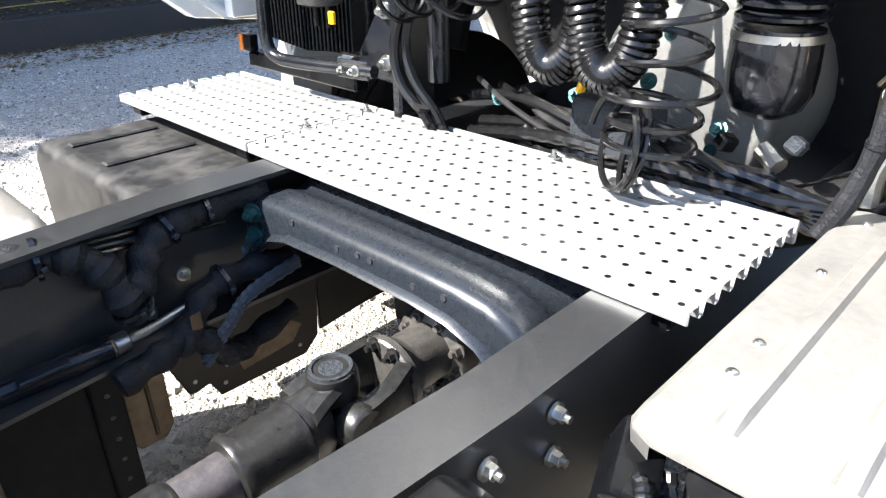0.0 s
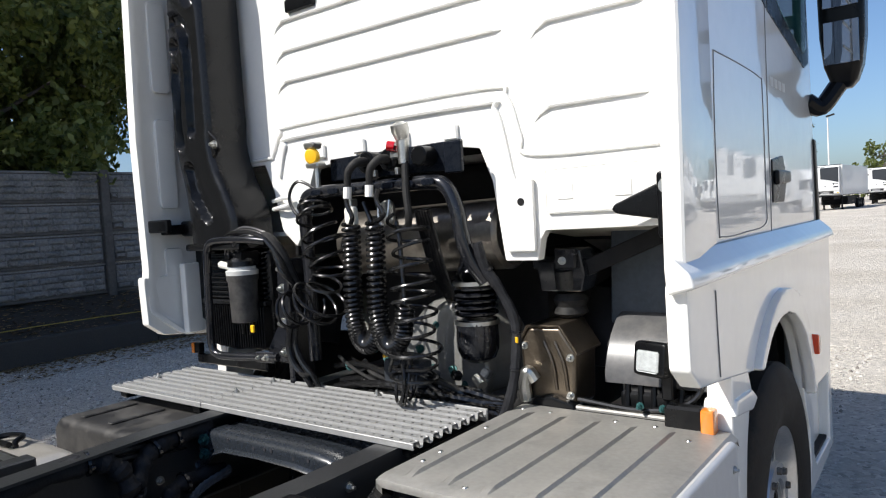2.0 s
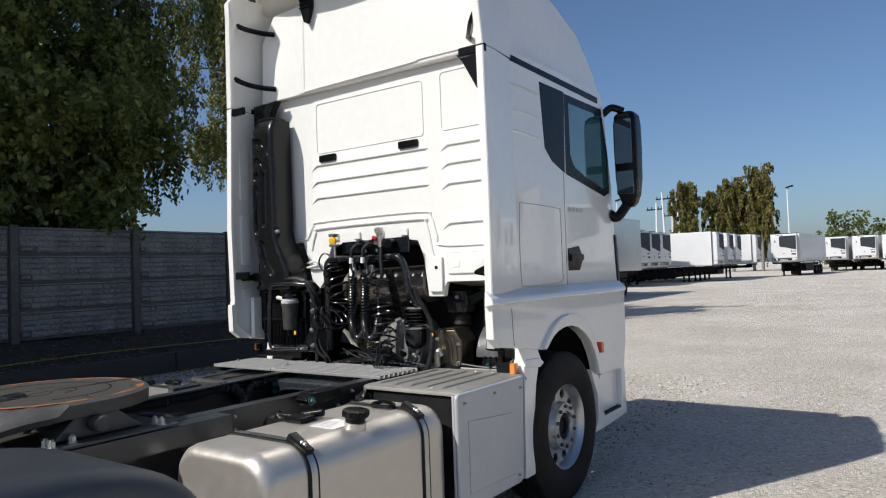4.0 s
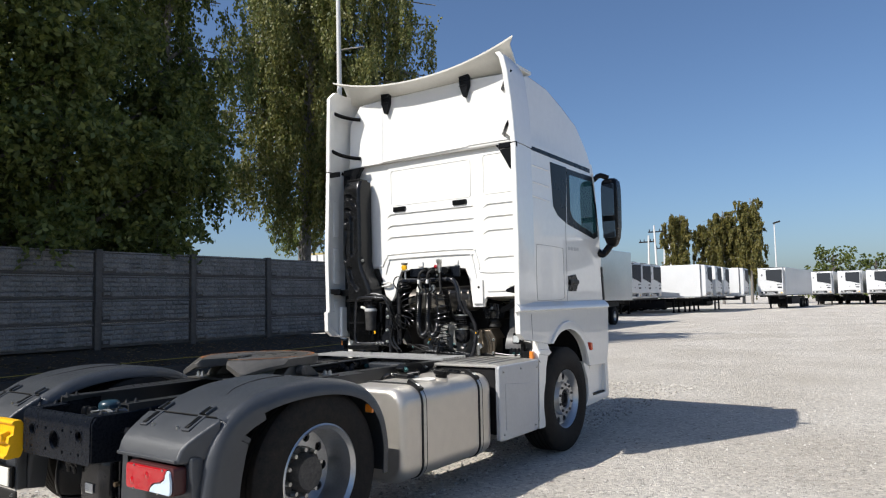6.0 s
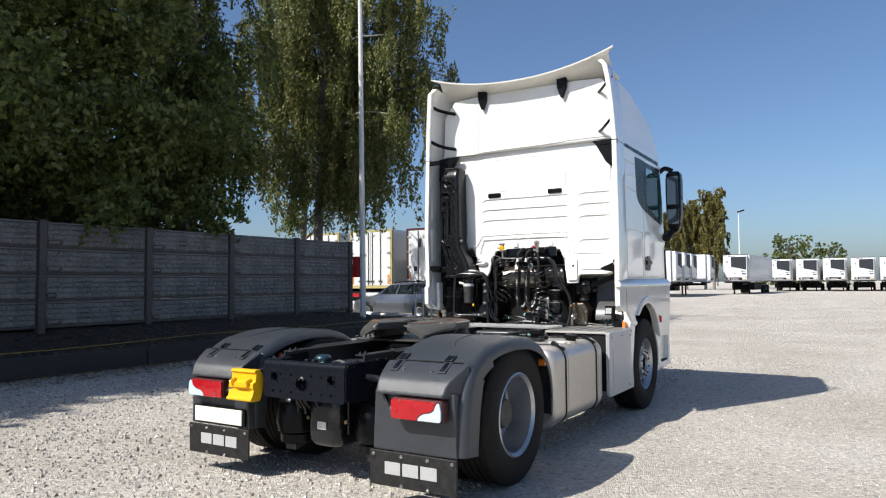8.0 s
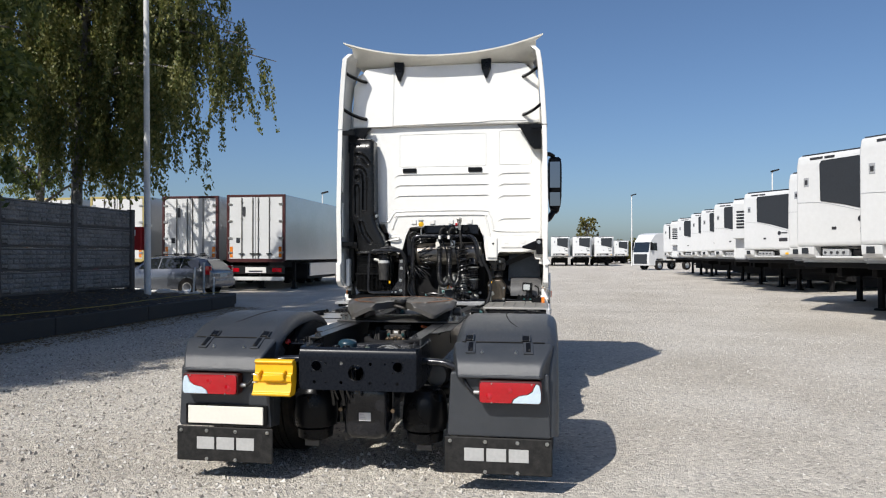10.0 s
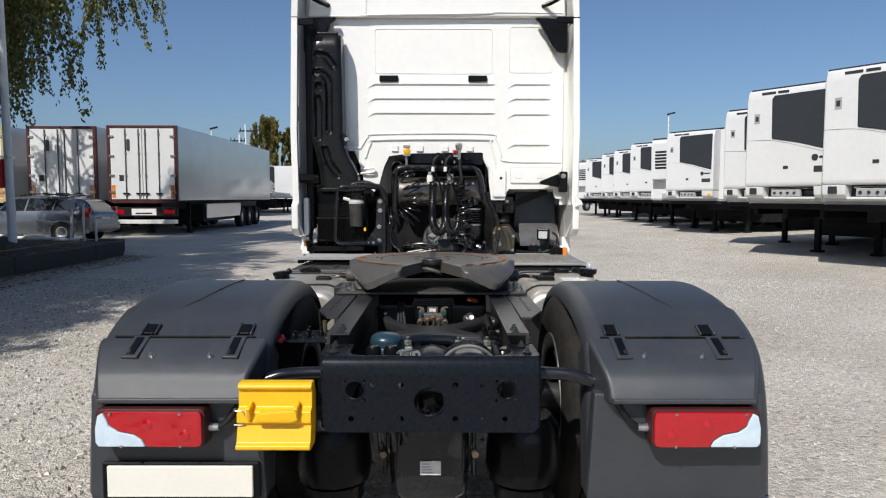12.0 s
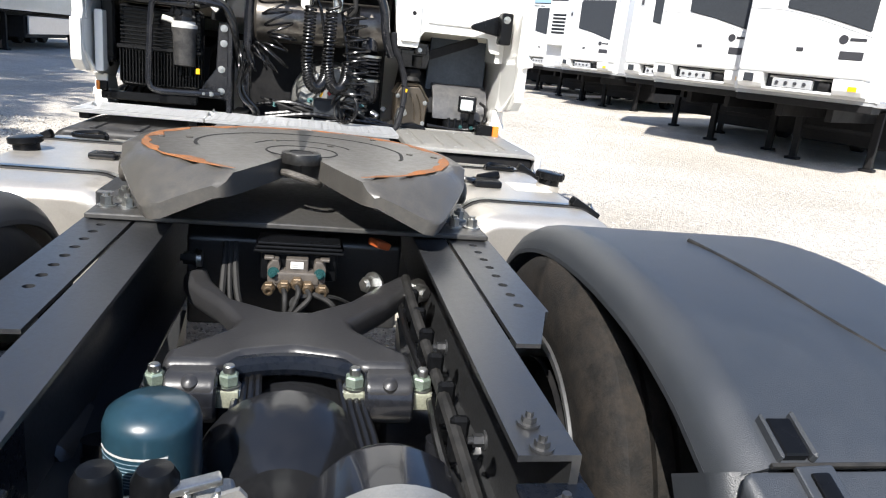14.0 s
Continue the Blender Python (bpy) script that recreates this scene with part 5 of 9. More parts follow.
# arched cross member under the catwalk
def arch_member():
    rings = []
    for x, t, lo in ((-0.425, 0.822, 0.77), (-0.415, 0.882, 0.75), (-0.39, 0.91, 0.75), (-0.355, 0.917, 0.785), (-0.32, 0.919, 0.82), (-0.26, 0.92, 0.838), (-0.1, 0.922, 0.845), (0.08, 0.922, 0.845), (0.16, 0.92, 0.838), (0.22, 0.914, 0.82), (0.27, 0.897, 0.78), (0.305, 0.862, 0.74), (0.32, 0.812, 0.72)):
        lo += 0.015
        out = [(2.146, lo), (2.150, lo + 0.005), (2.160, lo + 0.010), (2.163, t - 0.030), (2.170, t - 0.014), (2.188, t - 0.008), (2.235, t - 0.007), (2.246, t - 0.012), (2.272, t - 0.020), (2.298, t - 0.012), (2.325, t + 0.006), (2.35, t + 0.022), (2.385, t + 0.018), (2.402, t - 0.004), (2.408, lo + 0.02)]
        inn = [(2.400, lo + 0.02), (2.394, t - 0.012), (2.38, t + 0.010), (2.35, t + 0.014), (2.325, t - 0.002), (2.298, t - 0.020), (2.272, t - 0.028), (2.246, t - 0.020), (2.235, t - 0.015), (2.190, t - 0.016), (2.178, t - 0.021), (2.171, t - 0.034), (2.168, lo + 0.006), (2.158, lo - 0.002), (2.150, lo - 0.004)]
        rings.append([(x, y, z) for y, z in out + inn])
    m = part("arched_cross_member", loft(rings), ARCHBLUE, truck, "blue-black pressed arched cross member", 50)
    m.matrix_basis = pose(0, 0.075, 0)
    # Flat dark discs stand for the shade inside the member's holes.
    for x, z in ((-0.248, 0.892), (-0.115, 0.884), (-0.059, 0.89), (-0.026, 0.891), (0.077, 0.882), (0.144, 0.888)):
        part("hole_shade_disc", cyl((x, 2.168, z), (x, 2.1605, z), 0.0060, seg=12), INK, m)
    for z in (0.877, 0.828):
        part("teal_bolt", bolt((-0.375, 2.158, z), (0.35, -0.9, 0), 0.0135, 0.016), TEAL, m)


arch_member()
# ---- fifth wheel ----
fw = new("fifth_wheel")
fw.parent = truck
tagged(fw, "greased dark iron fifth wheel coupling with rusty rim")


OUTER = [(0.0, 1.0), (0.12, 0.985), (0.23, 0.94), (0.33, 0.87), (0.40, 0.77), (0.44, 0.65), (0.452, 0.54), (0.445, 0.42), (0.41, 0.31), (0.345, 0.165), (0.30, 0.135)]
INNER = [(0.0, 0.475), (0.012, 0.474), (0.022, 0.470), (0.030, 0.464), (0.036, 0.456), (0.041, 0.446), (0.045, 0.434), (0.05, 0.42), (0.085, 0.32), (0.145, 0.17), (0.175, 0.14)]


def fw_z(x, y):
    """Flat inside the wear ring, falling away towards the horn tips."""
    r = math.hypot(x, y - 0.57)
    return 1.118 - (max(0, r - 0.425) * 0.8 if y < 0.45 else 0)


def fw_plate():
    bm = bmesh.new()
    cols = (0, 0.1, 0.25, 0.4, 0.55, 0.7, 0.82, 0.9, 0.96, 1)
    O, I = smooth([(x, y, 0) for x, y in OUTER], 3), smooth([(x, y, 0) for x, y in INNER], 3)
    for s in (1, -1):
        rings = []
        for o, i in zip(O, I):
            q = [i.lerp(o, c) for c in cols]
            top = [(s * p.x, p.y, fw_z(p.x, p.y) - (0.008 if k in (0, len(q) - 1) else 0)) for k, p in enumerate(q)]
            top += [(s * o.x * 0.985, o.y, min(1.056, fw_z(o.x, o.y) - 0.03)), (s * q[8].x, q[8].y, min(1.052, fw_z(o.x, o.y) - 0.034)), (s * q[1].x, q[1].y, min(1.052, fw_z(i.x, i.y) - 0.034)), (s * i.x, i.y, min(1.056, fw_z(i.x, i.y) - 0.03))]
            rings.append(top)
        loft(rings, bm=bm)
    bmesh.ops.remove_doubles(bm, verts=bm.verts, dist=0.0006)
    return part("coupling_plate", bm, FIFTH, fw, "worn iron plate with an orange rust rim", 30)


fw_plate()


def rust_band(a0, a1, r0, r1, seed):
    """Rust worn into the plate near the rim, ragged along both edges."""
    rings = []
    n = int(abs(a1 - a0) / 2.5)
    for k in range(n + 1):
        a = radians(a0 + (a1 - a0) * k / n)
        e = min(1, k / 4, (n - k) / 4)
        p = r0 + 0.020 * noise.noise((k * 0.21, seed, 0)) + 0.012 * noise.noise((k * 0.9, seed, 2))
        q = r1 + 0.006 * noise.noise((k * 0.45, seed, 6))
        wear = max(0.0, min(1.0, 0.62 + 1.5 * noise.noise((k * 0.17, seed * 1.7, 4))))
        p = q - max(0.0015, (q - p) * e * wear)
        row = []
        for r, dz in ((p, 0.0004), (p + 0.001, 0.0014), (q - 0.001, 0.0014), (q, 0.0004)):
            x, y = r * math.cos(a), 0.57 + r * math.sin(a)
            row.append((x, y, fw_z(x, y) + dz))
        rings.append(row)
    part("rust_rim", loft(rings, closed=False, caps=False), RUST, fw)


rust_band(-70, 90, 0.386, 0.418, 3.1)
rust_band(90, 250, 0.378, 0.418, 9.4)


def ringband(r0, r1, a0, a1, z, name, mt, cx=0.0, cy=0.57, sy=0.95):
    rings = []
    for i in range(41):
        a = radians(a0 + (a1 - a0) * i / 40)
        wob = 0.006 * noise.noise((math.cos(a) * 4, math.sin(a) * 4, r0 * 9))
        rings.append([(cx + r * math.cos(a), cy + r * sy * math.sin(a), zz) for r, zz in ((r0 + wob, z - 0.001), (r0 + wob + 0.003, z), (r1 + wob - 0.003, z), (r1 + wob, z - 0.001))])
    part(name, loft(rings, closed=False, caps=False), mt, fw)


ringband(0.28, 0.290, -20, 200, 1.1195, "grease_groove", UNDER)
ringband(0.13, 0.138, 10, 170, 1.1195, "grease_groove", UNDER)
part("kingpin_jaw", lathe([(-0.024, 0.053), (-0.01, 0.055), (0.003, 0.050), (0.004, 0.033), (-0.024, 0.030)], (0.0, 0.44, 1.122), (0, 0, 1), 24), IRON, fw)
for x, y in ((-0.38, 0.58), (-0.31, 0.60), (0.38, 0.58), (0.31, 0.60), (-0.22, 0.86), (0.22, 0.86), (0.08, 0.64), (-0.08, 0.67)):
    part("grease_bolt", cyl((x, y, 1.117), (x, y, 1.1205), 0.010, seg=12), CASTIRON, fw)
# Capped dark plug: shade of the open bore put into colour.
part("jaw_bore", cyl((0.0, 0.44, 1.10), (0.0, 0.44, 1.1245), 0.031, seg=20), UNDER, fw)
part("lock_jaw", tube([(-0.05, 0.42, 1.072), (-0.03, 0.39, 1.076), (0.01, 0.375, 1.068), (0.040, 0.385, 1.056), (0.05, 0.41, 1.048)], 0.010, 10), CASTIRON, fw, "hooked coupling jaw")
part("hub_ring", lathe([(0, 0.098), (0.0016, 0.096), (0.0016, 0.093), (0, 0.092)], (0.0, 0.50, 1.118), (0, 0, 1), 40, loop=True), UNDER, fw)
for s in (1, -1):
    part("bearing_block", prism([(0.40, 0.965), (0.80, 0.965), (0.68, 1.06), (0.50, 1.06)], "x", s * 0.30, s * 0.42, 0.012, 2), FIFTH, fw)
    part("pivot_pin", cyl((s * 0.42, 0.58, 1.02), (s * 0.485, 0.58, 1.02), 0.035, seg=16, bevel=0.006), CASTIRON, fw)
# mounting plate
mp = part("mounting_plate", prism([(-0.50, 0.30), (-0.50, 0.92), (0.50, 0.92), (0.50, 0.30)], "z", 0.948, 0.962, 0.003), BEDPLATE, truck, "flat steel mounting plate")
for s in (1, -1):
    for x, y in ((0.47, 0.38), (0.42, 0.38), (0.45, 0.47), (0.47, 0.85), (0.42, 0.85)):
        part("bolt", bolt((s * x, y, 0.962), (0, 0, 1), 0.015, 0.022), STEEL, mp)
    # drilled angle bars beside the rails
    top = drilled([(s * 0.395, -0.36), (s * 0.44, -0.36), (s * 0.50, -0.20), (s * 0.50, 1.2), (s * 0.395, 1.2)], [(s * 0.452, -0.17 + 0.062 * k, 0.011) for k in range(8)], "z", 0.937, 0.945, 12)
    prism([(-0.20, 0.945), (1.2, 0.945), (1.2, 0.85), (-0.16, 0.85)], "x", s * 0.50, s * 0.507, 0.0, bm=top)
    part("angle_bar", top, CHASSIS, truck, "drilled steel angle bar")


# ---- trees ----
def leaf_mesh(name, pts, size, material, parent, seed, droop=False, label=""):
    """Many small leaf blades as one mesh."""
    rng = np.random.default_rng(seed)
    n = len(pts)
    p = np.array(pts)
    a = rng.normal(size=(n, 3))
    if droop:
        a[:, 2] = -np.abs(a[:, 2]) - 1.2
    a /= np.linalg.norm(a, axis=1)[:, None]
    b = np.cross(a, rng.normal(size=(n, 3)))
    b /= np.linalg.norm(b, axis=1)[:, None]
    s = (size * rng.uniform(0.6, 1.3, n))[:, None]
    v = np.stack([p - a * s * 0.5, p + b * s * 0.28, p + a * s * 0.5, p - b * s * 0.28], 1).reshape(-1, 3)
    me = bpy.data.meshes.new(name)
    me.from_pydata(v.tolist(), [], np.arange(4 * n).reshape(-1, 4).tolist())
    me.materials.append(material)
    ob = new(name, me)
    ob.parent = parent
    return ob


def sprig_points(rng, roots, dirs, length, per):
    """Leaf places strung along short drooping twigs."""
    n = len(roots)
    u = np.linspace(0.15, 1.0, per)[None, :, None]
    p = roots[:, None, :] + dirs[:, None, :] * length[:, None, None] * u
    p[:, :, 2] -= 0.5 * length[:, None] * u[:, :, 0] ** 2
    return (p + rng.normal(0, 0.045, (n, per, 3))).reshape(-1, 3)


def broad_tree(x, y, h, r, low, seed, material, leaves=60000, size=0.17, label="tall dense dark-leaved tree behind the fence", squash=0.75):
    """Trunk, limbs and a crown of drooping leafy twigs gathered in uneven clumps."""
    rnd = random.Random(seed)
    t = thing("tree", label, "tree", group="trees behind the fence")
    t.matrix_basis = pose(x, y, 0)
    bm = tube([(0, 0, 0), (0.1, 0.05, h * 0.3), (-0.1, 0.1, h * 0.6), (0.05, 0, h * 0.9)], lambda q: 0.24 * (1 - 0.85 * q) + 0.02, 10)
    centres = []
    for i in range(84):
        a, u = rnd.uniform(0, 6.28), rnd.random()
        z = low + (h - low) * u
        w = r * (1 - 0.55 * u ** 2) * math.sqrt(rnd.uniform(0.15, 1)) * rnd.uniform(0.85, 1.12)
        centres.append((w * math.cos(a), w * math.sin(a), z + rnd.uniform(-0.5, 0.5), rnd.uniform(0.5, 1.25) * min(1.2, r / 3.4)))
    for i in range(0, 84, 3):
        c = centres[i]
        z0 = max(1.2, c[2] - 1.8)
        tube([(0, 0, min(z0, h * 0.8)), (c[0] * 0.5, c[1] * 0.5, (z0 + c[2]) / 2), (c[0], c[1], c[2])], lambda q: 0.08 * (1 - 0.8 * q), 6, 4, bm=bm)
    part("trunk", bm, BARK, t)
    rng = np.random.default_rng(seed)
    per = 12
    n = max(4, leaves // 84 // per)
    pts = []
    for cx, cy, cz, cr in centres:
        d = rng.normal(size=(n, 3))
        d[:, :2] += np.array([cx, cy]) / max(0.3, math.hypot(cx, cy)) * 0.5
        d /= np.linalg.norm(d, axis=1)[:, None]
        root = d * (cr * rng.uniform(0.05, 0.9, n) ** 0.6)[:, None] * np.array([1.15, 1.15, squash]) + np.array([cx, cy, cz])
        pts.append(sprig_points(rng, root, d, cr * rng.uniform(0.3, 0.6, n), per))
    leaf_mesh("crown", np.concatenate(pts), size, material, t, seed + 1)
    return t


def weeping_tree(x, y, h, r, low, seed, strands=1100, side=(), label="weeping birch with long hanging strands", material=None, size=0.11, name="birch_tree", group="birches", dense=26, trunk=0.17, hang_to=3.6, lift=0.0):
    """Arching limbs from which bundles of leafy strands hang, with sky between the bundles."""
    rnd = random.Random(seed)
    t = thing(name, label, "tree", group=group)
    t.matrix_basis = pose(x, y, 0)
    bm = tube([(0, 0, 0), (0.10, 0, h * 0.3), (0.25, 0.1, h * 0.62), (0.35, 0.1, h * 0.95)], lambda q: trunk * (1 - 0.85 * q) + 0.02, 10)
    limbs = []
    for i in range(30):
        a, z0 = i * 2.4 + rnd.uniform(-0.5, 0.5), (0.30 + 0.62 * i / 30) * h
        L = r * rnd.uniform(0.6, 1.0) * (1.2 - 0.55 * z0 / h)
        limbs.append([(0.2, 0, z0), (0.5 * L * math.cos(a), 0.5 * L * math.sin(a), z0 + 0.30 * L), (L * math.cos(a), L * math.sin(a), z0 + 0.22 * L)])
    for z0, L, a in side:
        limbs.append([(0.2, 0, z0), (0.5 * L * math.cos(a), 0.5 * L * math.sin(a), z0 + 0.18 * L), (L * math.cos(a), L * math.sin(a), z0 + 0.10 * L)])
    for q in limbs:
        tube(q, lambda u: 0.05 * (1 - 0.85 * u) + 0.006, 6, 5, bm=bm)
    part("trunk", bm, BIRCHBARK, t, "pale grey birch trunk and limbs")
    rng = np.random.default_rng(seed)
    lines = [smooth(q, 6) for q in limbs]
    pts = []
    bundle = 0
    for i in range(strands):
        if i % 10 == 0:
            q = lines[bundle % len(lines)]
            bundle += 1
            k = rnd.randrange(len(q) // 4, len(q))
            node = q[k] + Vector((rnd.gauss(0, 0.22), rnd.gauss(0, 0.22), rnd.gauss(0, 0.12)))
            reach = rnd.uniform(0.8, hang_to) * (1.15 - 0.72 * k / len(q)) * (1.0 if rnd.random() < 0.75 else 1.5)
            sway = (rnd.gauss(0, 0.12), rnd.gauss(0, 0.12))
        s = node + Vector((rnd.gauss(0, 0.11), rnd.gauss(0, 0.11), rnd.gauss(0, 0.10)))
        L = min(reach * rnd.uniform(0.45, 1.05), max(0.3, s.z - low - lift * max(0, min(1, -s.x * 0.5 - s.y * 0.2)) + rnd.uniform(-0.7, 0.7)))
        n = max(4, int(L * dense))
        u = np.sort(rng.random(n))
        px = s.x + sway[0] * u * L + 0.10 * np.sin(u * 3 + i) + rng.normal(0, 0.035, n)
        py = s.y + sway[1] * u * L + 0.10 * np.cos(u * 3 + i) + rng.normal(0, 0.035, n)
        pts.append(np.stack([px, py, s.z - L * u], 1))
    leaf_mesh("crown", np.concatenate(pts), size, material or LEAF_BIRCH, t, seed + 1, droop=True)
    return t


broad_tree(-11.6, 4.6, 11.2, 3.1, 2.6, 11, LEAF_DARK, 62000, 0.15)
broad_tree(-11.4, 1.0, 11.8, 3.6, 2.5, 12, LEAF_DARK, 62000, 0.15)
broad_tree(-11.5, -3.4, 11.6, 3.7, 2.5, 18, LEAF_DARK, 56000, 0.16)
broad_tree(-11.9, -7.8, 11.0, 3.7, 2.6, 13, LEAF_DARK, 46000, 0.17)
broad_tree(-12.6, -13.0, 10.6, 3.9, 2.4, 14, LEAF_DARK, 34000, 0.2)
broad_tree(-13.5, -19.0, 12.0, 4.5, 2.4, 15, LEAF_DARK, 26000, 0.24)
broad_tree(-17.5, 6.0, 8.6, 3.8, 1.6, 19, LEAF_DARK, 40000, 0.24)
broad_tree(-17.5, -1.0, 11.5, 4.4, 2.0, 17, LEAF_DARK, 56000, 0.24)
broad_tree(-17.5, -8.0, 13.0, 4.6, 2.0, 20, LEAF_DARK, 50000, 0.24)
# Backlit birch: its shade is put into the darker leaf material.
weeping_tree(-12.3, 7.6, 12.5, 2.2, 3.2, 21, 1700, [(6.0, 2.6, -0.4), (7.4, 2.6, 0.3), (8.6, 2.4, -1.0)], "weeping birch behind the fence, its shade put into the leaf colour", LEAF_DARK)
weeping_tree(-12.2, 12.84, 14.5, 3.5, 3.6, 22, 4300, [(6.9, 5.6, 0.42), (7.2, 5.0, 0.36), (7.6, 4.6, 0.30), (8.2, 4.4, 0.5), (9.4, 4.6, 0.2), (8.4, 3.8, -0.3), (10.6, 4.4, 0.5), (10.0, 4.2, 0.75), (6.2, 3.6, -0.1), (11.6, 4.2, -0.2), (7.8, 3.8, 0.8), (9.0, 3.6, 1.0), (12.2, 4.2, 0.4), (11.0, 4.4, 0.1)], hang_to=4.8, lift=1.2)
weeping_tree(-16.6, 16.8, 11.0, 2.8, 4.0, 23, 360, (), "weeping birch beside the parked trailers", LEAF_DARK, 0.13)
for i, (x, y, h, r) in enumerate(((-27.5, 108, 15.0, 3.4), (-21.5, 110, 15.2, 3.8), (-17.2, 109, 16.8, 3.6), (-23.8, 112, 13.5, 3.6), (-19.2, 113, 14.5, 3.6))):
    weeping_tree(x, y, h, r, 0.6, 40 + i, 1500, (), "olive-green drooping tree beyond the parked trailers", LEAF_FAR, 0.34, "tree", "trees beyond the yard", 11, 0.22)
for i, (x, y, h, r) in enumerate(((-8.5, 132, 9, 4.0), (-2.5, 134, 7.5, 3.6), (-11, 138, 6, 4), (8.9, 140, 9.2, 2.6), (27, 122, 7.5, 3), (33, 120, 6.4, 3), (16, 135, 4, 3), (-34, 126, 7, 6), (-44, 120, 8, 6), (20, 134, 4.5, 4))):
    broad_tree(x, y, h, r, 1.0, 60 + i, LEAF_DARK if i < 3 else LEAF_FAR, 7000, 0.40, "round tree on the far edge of the yard")



# ---- trailers ----
def trailer_wheel(parent, x, y):
    w = part("wheel", lathe([(-0.15, 0.28), (-0.15, 0.44), (-0.12, 0.48), (0.12, 0.48), (0.15, 0.44), (0.15, 0.28)], (x, y, 0.48), (1, 0, 0), 28, caps=False), TYRE, parent)
    part("rim", lathe([(0.0, 0.30), (0.10 * (1 if x > 0 else -1), 0.29), (0.05 * (1 if x > 0 else -1), 0.17), (0.12 * (1 if x > 0 else -1), 0.12), (0.12 * (1 if x > 0 else -1), 0.0)], (x, y, 0.48), (1, 0, 0), 24, caps=False), RIM, w)


def running_gear(t, L):
    for x in (-0.45, 0.45):
        part("chassis_beam", box(x - 0.06, x + 0.06, 0.3, L - 0.2, 0.95, 1.2, 0.01), UNDER, t)
    for y in (L - 5.3, L - 3.98, L - 2.66):
        for x in (-1.08, 1.08):
            trailer_wheel(t, x, y)
        part("axle", cyl((-1.0, y, 0.48), (1.0, y, 0.48), 0.07, seg=10), UNDER, t)
    for x in (-0.75, 0.75):
        part("landing_leg", box(x - 0.07, x + 0.07, 2.35, 2.49, 0.06, 1.2, 0.01), UNDER, t)
        part("foot", box(x - 0.13, x + 0.13, 2.28, 2.56, 0.0, 0.06, 0.01), UNDER, t)
    # Dark box added to blacken the shaded space under the trailer.
    part("underside_filler", box(-1.12, 1.12, 3.1, 7.2, 0.42, 1.12, 0.03), UNDER, t)
    part("leg_brace", box(-0.7, 0.7, 2.40, 2.45, 0.7, 0.78, 0.01), UNDER, t)


